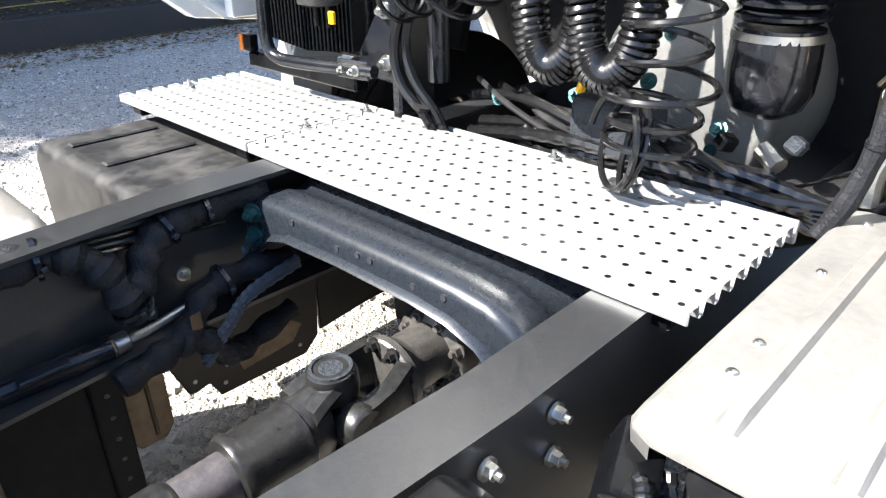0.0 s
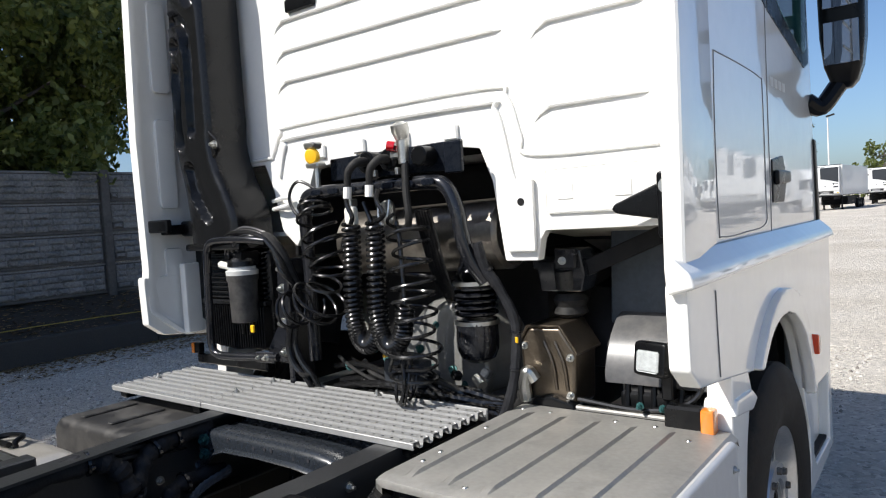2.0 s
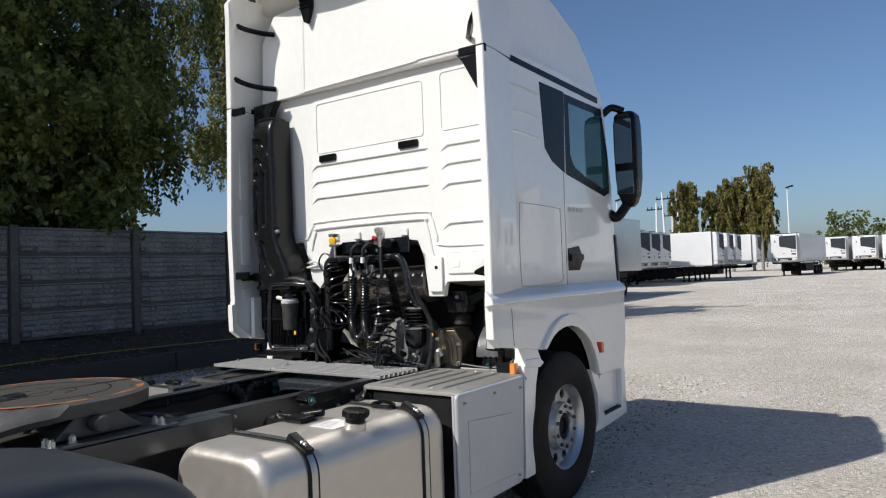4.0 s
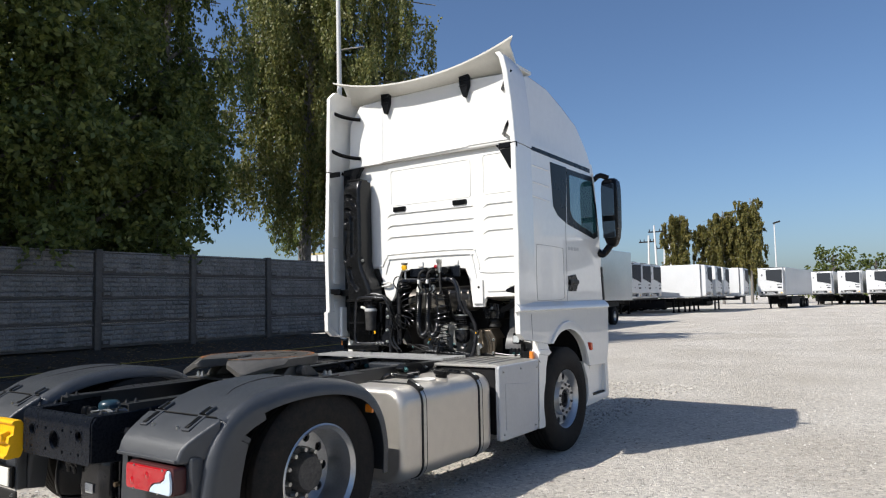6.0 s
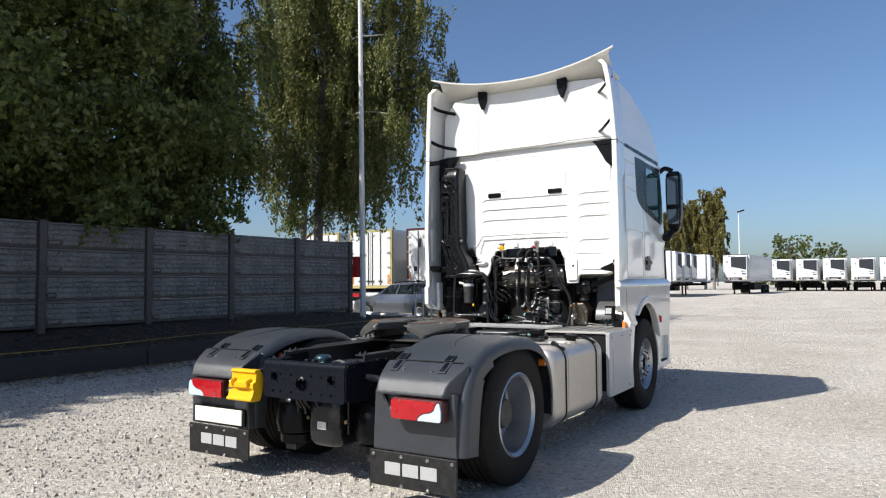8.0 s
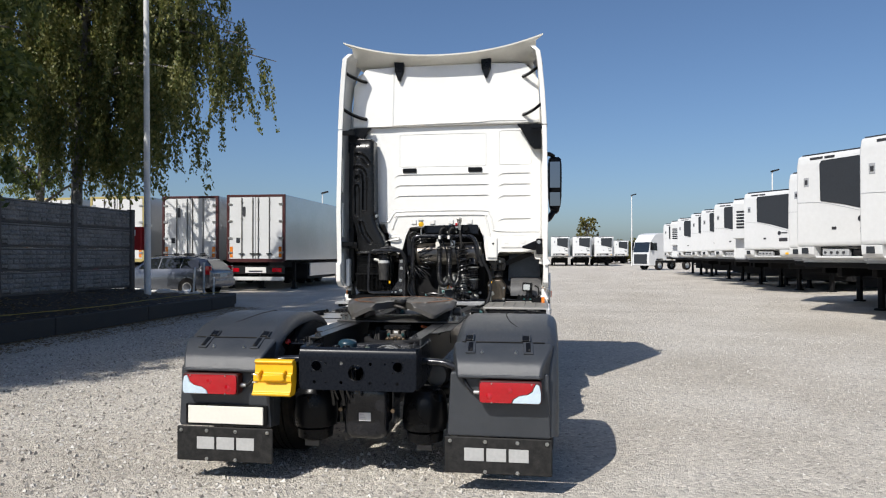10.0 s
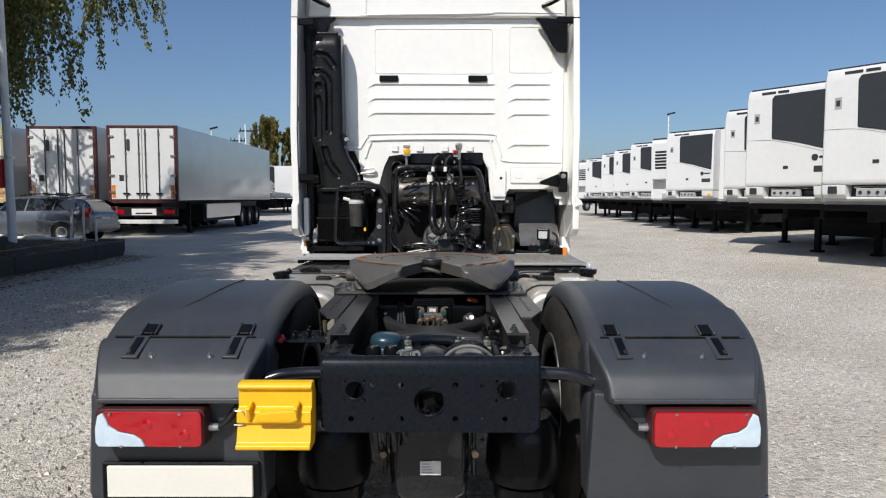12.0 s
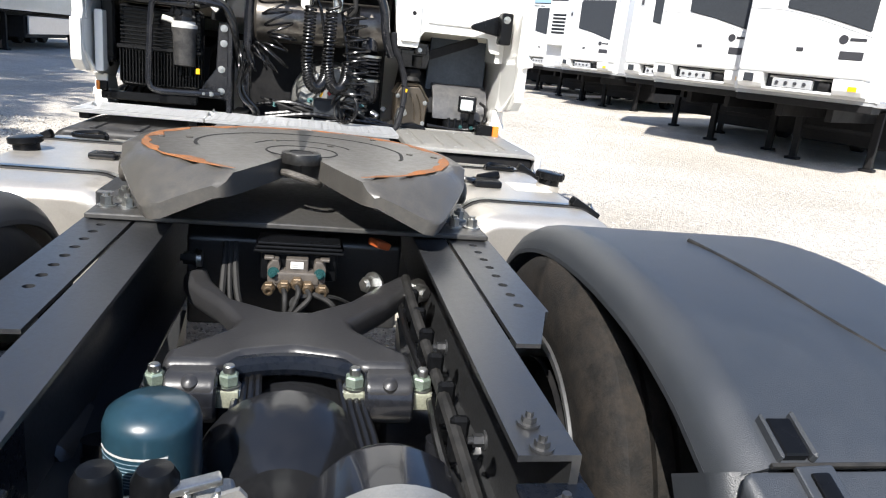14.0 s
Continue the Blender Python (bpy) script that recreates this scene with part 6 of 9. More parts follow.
def reefer(unit):
    """A refrigerated semi-trailer; front at the origin facing -y."""
    L = 13.4
    t = thing("reefer_trailer", "white refrigerated semi-trailer with front cooling unit", "trailer", group="row of reefer trailers")
    b = part("box_body", prism(rrect(2.5, 2.69, 0.04, 3, 0, 2.725), "y", 0.0, L), TRAILER, t)
    for x in (-1.25, 1.25):
        part("corner_post", box(x - 0.03, x + 0.03, -0.02, 0.06, 1.37, 4.08, 0.012, 2), TRAILER, b)
    part("roof_rail", box(-1.25, 1.25, -0.025, 0.05, 4.05, 4.10, 0.008), DARKGREY, b)
    part("kick_rail", box(-1.255, 1.255, 0.02, L, 1.30, 1.40, 0.01), TRAILERGREY, b)
    if unit == 0:
        prof = [(-0.02, 1.70), (-0.40, 1.71), (-0.435, 1.78), (-0.44, 3.75), (-0.38, 4.01), (-0.02, 4.04)]
        u = part("cooling_unit", prism(prof, "x", -1.10, 1.10, 0.05, 3), TRAILER, t, "white cooling unit with a dark grille")
        part("grille", prism([(-0.44, 3.76), (-0.42, 2.84), (0.2, 2.72), (1.02, 2.50), (1.04, 3.86), (-0.38, 3.84)], "y", -0.452, -0.43, 0.02, 2), DARKGREY, u)
        part("panel_joint", tube([(-1.08, -0.444, 2.83), (-0.42, -0.444, 2.80), (0.2, -0.443, 2.66), (1.05, -0.443, 2.42)], 0.004, 6), TRAILERGREY, u)
        for i in range(2):
            part("name_bar", box(-0.72 + 0.40 * i, -0.38 + 0.32 * i, -0.425, -0.395, 3.895, 3.945, 0.002), INK, u)
        part("sticker", box(-0.88, -0.74, -0.448, -0.436, 3.22, 3.45, 0.002), TRAILERGREY, u)
        part("sticker_bar", box(-0.85, -0.77, -0.452, -0.446, 3.27, 3.39, 0.002), INK, u)
        part("round_mark", cyl((0.62, -0.436, 2.36), (0.62, -0.448, 2.36), 0.075, seg=18), INK, u)
        part("name_bar", box(0.72, 0.98, -0.448, -0.436, 2.34, 2.39, 0.002), INK, u)
        part("display", box(0.60, 0.98, -0.45, -0.40, 2.03, 2.17, 0.01), INK, u)
        part("latch", box(-0.12, 0.0, -0.45, -0.40, 2.12, 2.19, 0.006), INK, u)
        for x0, x1 in ((-1.08, -0.62), (0.60, 1.08)):
            part("side_housing", prism([(-0.02, 1.42), (-0.34, 1.44), (-0.40, 1.52), (-0.425, 1.71), (-0.02, 1.71)], "x", x0, x1, 0.015, 2), TRAILER, t)
        part("bottom_tray", box(-0.62, 0.60, -0.36, 0.0, 1.42, 1.47, 0.008), TRAILER, t)
        part("recess_back", box(-0.62, 0.60, -0.16, -0.005, 1.46, 1.71, 0.004), DARKGREY, t)
        part("service_panel", box(-0.45, 0.25, -0.34, -0.24, 1.48, 1.64, 0.01), TRAILERGREY, t)
        for i in range(4):
            part("coupling", cyl((-0.36 + 0.16 * i, -0.34, 1.56), (-0.36 + 0.16 * i, -0.365, 1.56), 0.032, seg=10), INK, t)
        part("pipe", tube([(-0.55, -0.2, 1.66), (-0.2, -0.22, 1.67), (0.2, -0.22, 1.67), (0.52, -0.2, 1.66)], 0.02, 8), STEEL, t)
        part("compressor", cyl((0.34, -0.25, 1.56), (0.54, -0.25, 1.56), 0.075, seg=16, bevel=0.015), UNDER, t)
        part("side_grille", box(-0.96, -0.78, -0.430, -0.40, 1.53, 1.68, 0.006), DARKGREY, t)
        part("warning_sticker", box(0.86, 1.0, -0.418, -0.38, 1.52, 1.60, 0.003), YELLOW, t)
    else:
        u = part("cooling_unit", prism([(-0.02, 2.2), (-0.40, 2.25), (-0.42, 3.85), (-0.30, 4.0), (-0.02, 4.0)], "x", -1.0, 1.0, 0.04, 2), TRAILER, t, "white louvred cooling unit")
        for i in range(6):
            part("louvre", obox((-0.35, -0.42, 3.45 - 0.14 * i), (0.8, 0.04, 0.09), (30, 0, 0), 0.006), DARKGREY, u)
        part("service_panel", box(-0.6, 0.6, -0.10, 0.0, 1.40, 1.62, 0.01), TRAILERGREY, t)
    part("front_skirt", box(-1.2, 1.2, -0.01, 0.5, 1.18, 1.31, 0.01), UNDER, t)
    running_gear(t, L)
    return t


def at_front(x, y, nx, ny):
    """Pose whose local -y points along (nx, ny), with the front's left corner at (x, y)."""
    return Matrix.Translation((x, y, 0)) @ pose(0, 0, 0, 0, 0, math.degrees(math.atan2(ny, nx)) + 90) @ Matrix.Translation((1.25, 0.44, 0))


NX, NY = -0.83, -0.55
spots = [(7.75, 11.1, 0), (7.42, 13.95, 0), (8.49, 17.9, 0), (9.06, 25.1, 0), (9.35, 28.4, 1), (9.25, 31.2, 0), (9.62, 36.0, 0), (9.76, 39.6, 0), (9.95, 45.2, 0), (10.1, 49.4, 1), (10.4, 54, 0)]
ref = {0: reefer(0), 1: reefer(1)}
used = set()
for x, y, k in spots:
    m = at_front(x, y, NX, NY)
    if k in used:
        copy_thing(ref[k], m)
    else:
        ref[k].matrix_basis = m
        used.add(k)
# far side of the yard
for x, y, nx, ny in ((-13.6, 46.2, 0.97, -0.1), (-13.9, 49.4, 0.97, -0.1), (-14.1, 52.6, 0.97, -0.1), (-10.9, 57.2, 1.0, 0.0), (-10.9, 60.6, 1.0, 0.0), (-11.0, 64.0, 1.0, 0.0), (-10.2, 68.6, 1.0, 0.0), (-9.6, 72.0, -0.05, -1), *((-7.4 + 2.97 * k, 92 + 0.3 * (k % 2), 0.0, -1) for k in range(6)), (9.4, 118, 0.0, -1), (12.4, 119, 0.0, -1)):
    copy_thing(ref[0], at_front(x, y, nx, ny))


def box_trailer(x, frame_mat, label):
    """Seen from its rear doors, which face -y."""
    t = thing("box_trailer", label, "trailer", group="trailers parked by the fence")
    t.matrix_basis = pose(x, 22.0, 0)
    L = 13.6
    b = part("box_body", prism(rrect(2.5, 2.70, 0.03, 3, 0, 2.64), "y", 0.03, L), TRAILERGREY, t, "silvery reflective side wall")
    for x0, x1, z0, z1 in ((-1.27, -1.16, 1.25, 4.0), (1.16, 1.27, 1.25, 4.0), (-1.16, 1.16, 3.9, 4.0), (-1.16, 1.16, 1.2, 1.34)):
        part("door_frame", box(x0, x1, -0.02, 0.10, z0, z1, 0.008), frame_mat, t)
    for s in (-1, 1):
        d = part("rear_door", box(min(s * 0.012, s * 1.15), max(s * 0.012, s * 1.15), -0.01, 0.05, 1.345, 3.895, 0.006), TRAILER, t, "white insulated rear door")
        for x in (0.12, 0.60):
            part("lock_rod", cyl((s * x, -0.035, 1.36), (s * x, -0.035, 3.88), 0.018, seg=8), CASTIRON, d)
            for z in (1.5, 2.2, 3.0, 3.7):
                part("rod_bracket", box(s * x - 0.04, s * x + 0.04, -0.05, -0.008, z - 0.03, z + 0.03, 0.004), STEEL, d)
            part("lock_handle", obox((s * x, -0.05, 1.55), (0.24, 0.03, 0.05), (0, 0, 0), 0.006), UNDER, d)
        for z in (1.6, 2.2, 2.9, 3.6):
            part("hinge", box(min(s * 1.02, s * 1.2), max(s * 1.02, s * 1.2), -0.045, -0.008, z - 0.04, z + 0.04, 0.006), STEEL, d)
        part("reflector", box(min(s * 1.0, s * 1.13), max(s * 1.0, s * 1.13), -0.018, -0.008, 1.40, 1.85, 0.003), AMBER, d)
    part("vent", prism(rrect(0.11, 0.42, 0.05, 4, -0.5, 3.3), "y", -0.03, -0.008), INK, t)
    part("sticker", box(-0.85, -0.68, -0.016, -0.008, 2.0, 2.22, 0.002), DARKGREY, t)
    bp = part("bumper", box(-1.2, 1.2, 0.0, 0.12, 0.45, 0.60, 0.01), POLE, t)
    part("lamp_bar", box(-1.2, 1.2, 0.02, 0.16, 0.72, 1.05, 0.01), UNDER, t)
    for s in (-1, 1):
        part("tail_lamp", box(min(s * 0.72, s * 1.12), max(s * 0.72, s * 1.12), -0.005, 0.04, 0.80, 0.96, 0.006), RED, t)
    part("plate_bar", box(-0.45, 0.45, -0.005, 0.03, 0.76, 1.0, 0.004), PAPER, t)
    part("name_bar", box(-0.30, 0.30, -0.010, -0.004, 0.80, 0.86, 0.002), INK, t)
    part("side_skirt", box(1.16, 1.22, 3.2, 8.0, 0.55, 1.15, 0.01), TRAILERGREY, t)
    running_gear(t, L)
    return t


bt = box_trailer(-10.77, DARKRED, "white box semi-trailer with dark red door frame")
copy_thing(bt, pose(-13.84, 22.3, 0))
PALEYELLOW = mat("pale_yellow_frame", (0.42, 0.34, 0.12), 0.5, var=0.15, scale=8, dust=0.3)
yt = box_trailer(-17.0, PALEYELLOW, "white box semi-trailer with yellow door frame")
copy_thing(yt, pose(-20.4, 22.2, 0))


# ---- truck at the end of the row ----
def parked_truck(m):
    t = thing("parked_truck", "white long-haul tractor truck at the end of the trailer row", "truck")
    t.matrix_basis = m
    prof = [(0.0, 0.45), (-0.05, 1.0), (0.02, 1.75), (0.22, 2.85), (0.75, 3.55), (1.3, 3.72), (2.25, 3.75), (2.25, 1.0), (1.9, 0.95), (1.75, 1.15), (1.0, 1.15), (0.85, 0.95), (0.8, 0.45)]
    b = part("cab", prism([(y, z) for y, z in prof], "x", -1.22, 1.22, 0.05, 2), TRAILER, t)
    part("windscreen", prism([(-0.01, 1.80), (0.20, 2.80), (0.26, 2.80), (0.05, 1.80)], "x", -1.12, 1.12, 0.01), CARGLASS, b)
    part("grille", box(-0.95, 0.95, -0.09, 0.0, 0.65, 1.60, 0.02), DARKGREY, b)
    for s in (-1, 1):
        part("side_window", prism([(0.35, 2.0), (0.40, 2.72), (1.0, 2.74), (1.05, 1.95)], "x", s * 1.20, s * 1.235, 0.01), CARGLASS, b)
        part("mirror", box(min(s * 1.25, s * 1.45), max(s * 1.25, s * 1.45), 0.1, 0.25, 2.0, 2.8, 0.03), BLACK, b)
        for y in (1.38, 5.0):
            trailer_wheel(t, s * 1.06, y)
    for x in (-0.42, 0.42):
        part("chassis_beam", box(x - 0.05, x + 0.05, 1.5, 5.9, 0.72, 0.95, 0.01), UNDER, t)


parked_truck(at_front(9.3, 67.8, NX, NY))


# ---- estate car by the pole ----
def estate_car():
    t = thing("estate_car", "grey metallic estate car parked by the trailers", "car")
    def sect(x, half, zb, zm, zt, ht):
        return [(x, -half, zb), (x, -half - 0.02, (zb + zm) / 2), (x, -half, zm), (x, -ht, zt - 0.04), (x, -ht + 0.1, zt), (x, ht - 0.1, zt), (x, ht, zt - 0.04), (x, half, zm), (x, half + 0.02, (zb + zm) / 2), (x, half, zb)]
    r = [sect(-2.3, 0.6, 0.4, 0.62, 0.66, 0.5), sect(-2.15, 0.8, 0.28, 0.70, 0.76, 0.7), sect(-1.5, 0.86, 0.25, 0.86, 0.93, 0.74), sect(-0.95, 0.87, 0.25, 0.93, 1.0, 0.72), sect(-0.35, 0.87, 0.25, 0.95, 1.40, 0.60), sect(0.3, 0.87, 0.25, 0.96, 1.47, 0.60), sect(1.5, 0.86, 0.25, 0.98, 1.43, 0.58), sect(1.95, 0.84, 0.27, 0.98, 1.32, 0.56), sect(2.25, 0.80, 0.32, 0.95, 1.0, 0.66), sect(2.34, 0.70, 0.40, 0.8, 0.84, 0.6)]
    b = part("body", loft(r), CARGREY, t, "", 40)
    for s in (1, -1):
        def W(poly):
            bm = loft([[(x, s * (0.872 - (z - 0.96) * 0.60), z) for x, z in poly], [(x, s * (0.885 - (z - 0.96) * 0.60), z) for x, z in poly]])
            part("side_window", bm, CARGLASS, b)
        W([(-0.62, 1.0), (0.16, 1.0), (0.16, 1.38), (-0.30, 1.34)])
        W([(0.22, 1.0), (1.05, 1.01), (1.05, 1.38), (0.22, 1.385)])
        W([(1.11, 1.01), (1.85, 1.02), (1.72, 1.30), (1.11, 1.37)])
        part("tail_lamp", box(2.08, 2.26, min(s * 0.66, s * 0.84), max(s * 0.66, s * 0.84), 0.78, 1.10, 0.02, 2), RED, b)
        part("roof_bar", tube([(-0.2, s * 0.52, 1.46), (0.5, s * 0.52, 1.52), (1.6, s * 0.50, 1.45)], 0.018, 8), BLACK, b)
        for x in (-1.40, 1.38):
            w = part("wheel", lathe([(-0.10, 0.19), (-0.10, 0.29), (-0.08, 0.315), (0.08, 0.315), (0.10, 0.29), (0.10, 0.19)], (x, s * 0.79, 0.315), (0, 1, 0), 28, caps=False), TYRE, t)
            part("rim", lathe([(0.07, 0.20), (0.09, 0.19), (0.05, 0.12), (0.06, 0.0)], (x, s * 0.80, 0.315), (0, s, 0), 20, caps=False), RIM, w)
            part("arch", lathe([(0, 0.36), (0.015, 0.36), (0.015, 0.30), (0, 0.30)], (x, s * 0.868, 0.315), (0, s, 0), 28, loop=True), UNDER, t)
    part("rear_window", prism([(1.98, 1.28), (2.21, 1.02), (2.225, 1.03), (1.995, 1.30)], "y", -0.5, 0.5, 0), CARGLASS, b)
    part("bumper", box(2.2, 2.38, -0.78, 0.78, 0.36, 0.62, 0.04, 3), CARGREY, b)
    part("number_plate_blank", box(2.30, 2.345, -0.26, 0.26, 0.70, 0.80, 0.004), PLATE, b)
    return t


car = estate_car()
car.matrix_basis = pose(-13.1, 19.3, 0.0, 0, 0, -4)


# ---- poles ----
def pole():
    t = thing("light_pole", "tall white steel light pole with a red box", "pole")
    t.matrix_basis = pose(-8.70, 10.85, 0)
    part("mast", cyl((0, 0, 0.3), (-0.12, 0, 13), 0.085, 0.05, 16), POLE, t)
    b = part("red_box", box(-0.47, -0.10, -0.15, 0.10, 1.62, 2.20, 0.015, 2), REDBOX, t, "red metal hydrant box")
    part("box_sticker", box(-0.40, -0.24, -0.156, -0.149, 1.98, 2.12, 0.002), PAPER, b)
    part("clamp", cyl((0, 0, 2.2), (0, 0, 2.26), 0.10, seg=16), STEEL, t)


pole()


def lamp_post(x, y, h):
    t = thing("lamp_post", "slim grey yard lamp post", "lamp post", group="lamp posts")
    t.matrix_basis = pose(x, y, 0)
    part("post", cyl((0, 0, 0), (0, 0, h), 0.11, 0.06, 10), POLE, t)
    part("head", obox((0.25, 0, h + 0.05), (0.8, 0.35, 0.16), (0, -14, 0), 0.03, 2), UNDER, t)


for x, y, h in ((-9.7, 84, 9.6), (12.8, 96, 10.0), (23.8, 70, 10.1), (-24, 70, 8.5)):
    lamp_post(x, y, h)


def pylon(x, y):
    t = thing("power_pole", "twin concrete power poles with cross arms", "pole")
    t.matrix_basis = pose(x, y, 0)
    for dx in (-0.6, 0.9):
        part("mast", cyl((dx, 0, 0), (dx * 0.6, 0, 11.5 + dx), 0.20, 0.13, 10), POLE, t)
        part("cross_arm", box(dx - 1.3, dx + 1.1, -0.08, 0.08, 10.4 + dx, 10.6 + dx, 0.01), UNDER, t)
        for k in (-1.1, -0.5, 0.5, 1.0):
            part("insulator", cyl((dx + k, 0, 10.6 + dx), (dx + k, 0, 10.95 + dx), 0.08, 0.05, 8), UNDER, t)


pylon(-30.5, 104)
pylon(-33, 120)

OCHRE = mat("ochre_hose", (0.36, 0.27, 0.03), 0.5, var=0.2, scale=5, dust=0.3)
# hose lying along the bank, railing near the car
tagged(part("garden_hose", tube([(-7.98, -6, 0.38), (-8.1, -2, 0.42), (-8.05, 2, 0.40), (-8.2, 5, 0.44), (-8.1, 8, 0.42), (-8.25, 11, 0.43), (-8.3, 14.5, 0.42)], 0.007, 8, 14), OCHRE), "thin yellow hose lying along the soil bank", "hose")
rl = thing("short_posts", "three thin white metal posts", "posts")
for x, y, h, lean in ((-9.59, 14.75, 1.08, 0.05), (-9.22, 14.70, 1.24, 0.0), (-8.93, 14.75, 0.80, 0.0)):
    part("post", cyl((x, y, 0.28), (x + lean, y, h), 0.028, seg=10), POLE, rl)
    part("cap", cyl((x + lean, y, h), (x + lean, y, h + 0.03), 0.034, seg=10), POLE, rl)
tagged(part("plastic_sheet", tube([(-12.6, 14.70, 0.36), (-11.6, 14.72, 0.38), (-10.4, 14.68, 0.37), (-9.7, 14.62, 0.34), (-9.3, 14.6, 0.33)], lambda t: 0.085 - 0.05 * t + 0.02 * math.sin(t * 29), 10, 12), POLE), "crumpled white plastic sheeting along the bank", "sheeting")


# ---- behind the cab ----
def helix(path, R, turns, r, seg=7, per=16, R2=None, flat=1.0, bm=None, jitter=0.0, seed=1):
    """A coiled line wound round a smooth path."""
    rnd = random.Random(seed)
    axis = smooth(path, 12)
    n = int(turns * per)
    out, u = [], None
    for i in range(n + 1):
        t = i / n
        f = t * (len(axis) - 1)
        k = min(int(f), len(axis) - 2)
        c = axis[k].lerp(axis[k + 1], f - k)
        d = (axis[k + 1] - axis[k]).normalized()
        if u is None:
            _, u, _ = basis(d)
        u = (u - d * u.dot(d)).normalized()
        v = d.cross(u)
        a = 2 * math.pi * turns * t
        rad = R if R2 is None else R + (R2 - R) * t
        rad *= 1 + jitter * noise.noise((t * turns * 0.7, seed, 0))
        out.append(c + u * (rad * math.cos(a)) + v * (rad * flat * math.sin(a)) + d * jitter * 0.05 * noise.noise((t * turns * 0.9, seed, 5)))
    return tube(out, r, seg, raw=True, bm=bm)


def hang(name, bm, mt, label="", parent=None):
    return part(name, bm, mt, parent or truck, label)


DUCT = mat("satin_black_plastic", (0.0075, 0.0077, 0.0082), 0.22, var=0.15, scale=7, bump=0.05, bscale=300, dust=0.05, dustcol=(0.03, 0.029, 0.028), spec=0.28)
# air intake duct
def snorkel():
    """Moulded intake duct; its front is pressed in along rounded slots."""
    slots = [smooth([(-0.997, 0, 2.654), (-0.925, 0, 2.636), (-0.864, 0, 2.558)], 10), smooth([(-1.016, 0, 2.504), (-0.954, 0, 2.496), (-0.905, 0, 2.417), (-0.90, 0, 2.222), (-0.902, 0, 2.027)], 12), smooth([(-0.996, 0, 2.284), (-0.99, 0, 2.134), (-0.992, 0, 1.974)], 14), smooth([(-0.94, 0, 1.858), (-0.899, 0, 1.741), (-0.833, 0, 1.652)], 12), [Vector((-0.991, 0, 2.39)), Vector((-0.989, 0, 2.391))]]
    outline = [(2.82, -1.02, -0.80), (2.75, -1.04, -0.795), (2.40, -1.05, -0.79), (2.045, -1.06, -0.785), (1.96, -1.055, -0.79), (1.885, -1.04, -0.775), (1.82, -1.02, -0.75), (1.76, -1.005, -0.715), (1.69, -0.995, -0.68), (1.634, -0.988, -0.660), (1.53, -0.983, -0.655)]
    rings = []
    n, cols = 96, 22
    for i in range(n + 1):
        z = 2.82 - (2.82 - 1.53) * i / n
        for (za, a0, a1), (zb, b0, b1) in zip(outline, outline[1:]):
            if za >= z >= zb:
                t = (za - z) / (za - zb)
                x0, x1 = a0 + (b0 - a0) * t, a1 + (b1 - a1) * t
                break
        front = 2.625 + 0.04 * max(0, (z - 2.70) / 0.12) ** 2
        row = [(x0, 2.82, z), (x0, front + 0.05, z), (x0 + 0.004, front + 0.022, z)]
        for k in range(cols + 1):
            x = x0 + 0.016 + (x1 - x0 - 0.032) * k / cols
            p = Vector((x, 0, z))
            d = min((p - q).length for sl in slots for q in sl)
            press = 0.030 * max(0.0, min(1.0, (0.034 - d) / 0.016))
            edge = 0.010 * (abs(2 * k / cols - 1) ** 8)
            row.append((x, front + press + edge - 0.004 * max(0, 1 - abs(d - 0.036) / 0.012), z))
        row += [(x1 - 0.004, front + 0.022, z), (x1, front + 0.05, z), (x1, 2.82, z)]
        rings.append(row)
    g = hang("air_intake_duct", loft(rings), DUCT, "black moulded air intake duct with pressed slots")
    hang("duct_top", box(-1.0, -0.82, 2.66, 2.80, 2.82, 2.845, 0.008, 2), DUCT, parent=g)
    hang("duct_flange", box(-0.995, -0.62, 2.61, 2.83, 1.505, 1.535, 0.01, 2), DUCT, parent=g)
    hang("duct_bracket", prism([(-0.80, 2.01), (-0.745, 1.965), (-0.735, 1.93), (-0.78, 1.89)], "y", 2.63, 2.65, 0.004), DUCT, parent=g)
    hang("bolt", bolt((-0.755, 2.63, 1.945), (0, -1, 0), 0.012), STEEL, parent=g)


snorkel()
# dark panel and upright at the left side
hang("side_shield", box(-1.12, -1.09, 2.745, 2.86, 1.15, 2.86, 0.008), BLACK, "black plastic shield beside the duct")
hang("shield_bracket", box(-1.13, -1.0, 2.68, 2.74, 1.57, 1.64, 0.012, 2), BLACK)


# cooler, fuel filter and guard bar
def cooler():
    g = hang("cooler", box(-1.03, -0.60, 2.74, 2.86, 1.06, 1.50, 0.03, 3), DUCT, "black finned oil cooler housing")
    for i in range(10):
        hang("fin", box(-1.02, -0.61, 2.715, 2.745, 1.29 + 0.021 * i, 1.299 + 0.021 * i, 0.003), DUCT, parent=g)
    for i in range(26):
        x = -1.02 + 0.0162 * i
        hang("fin", box(x, x + 0.006, 2.70, 2.745, 1.07 + 0.02 * abs(i - 13) / 13, 1.26, 0.002), DUCT, parent=g)
    hang("cooler_rim", box(-1.035, -0.595, 2.70, 2.745, 1.262, 1.285, 0.005), DUCT, parent=g)


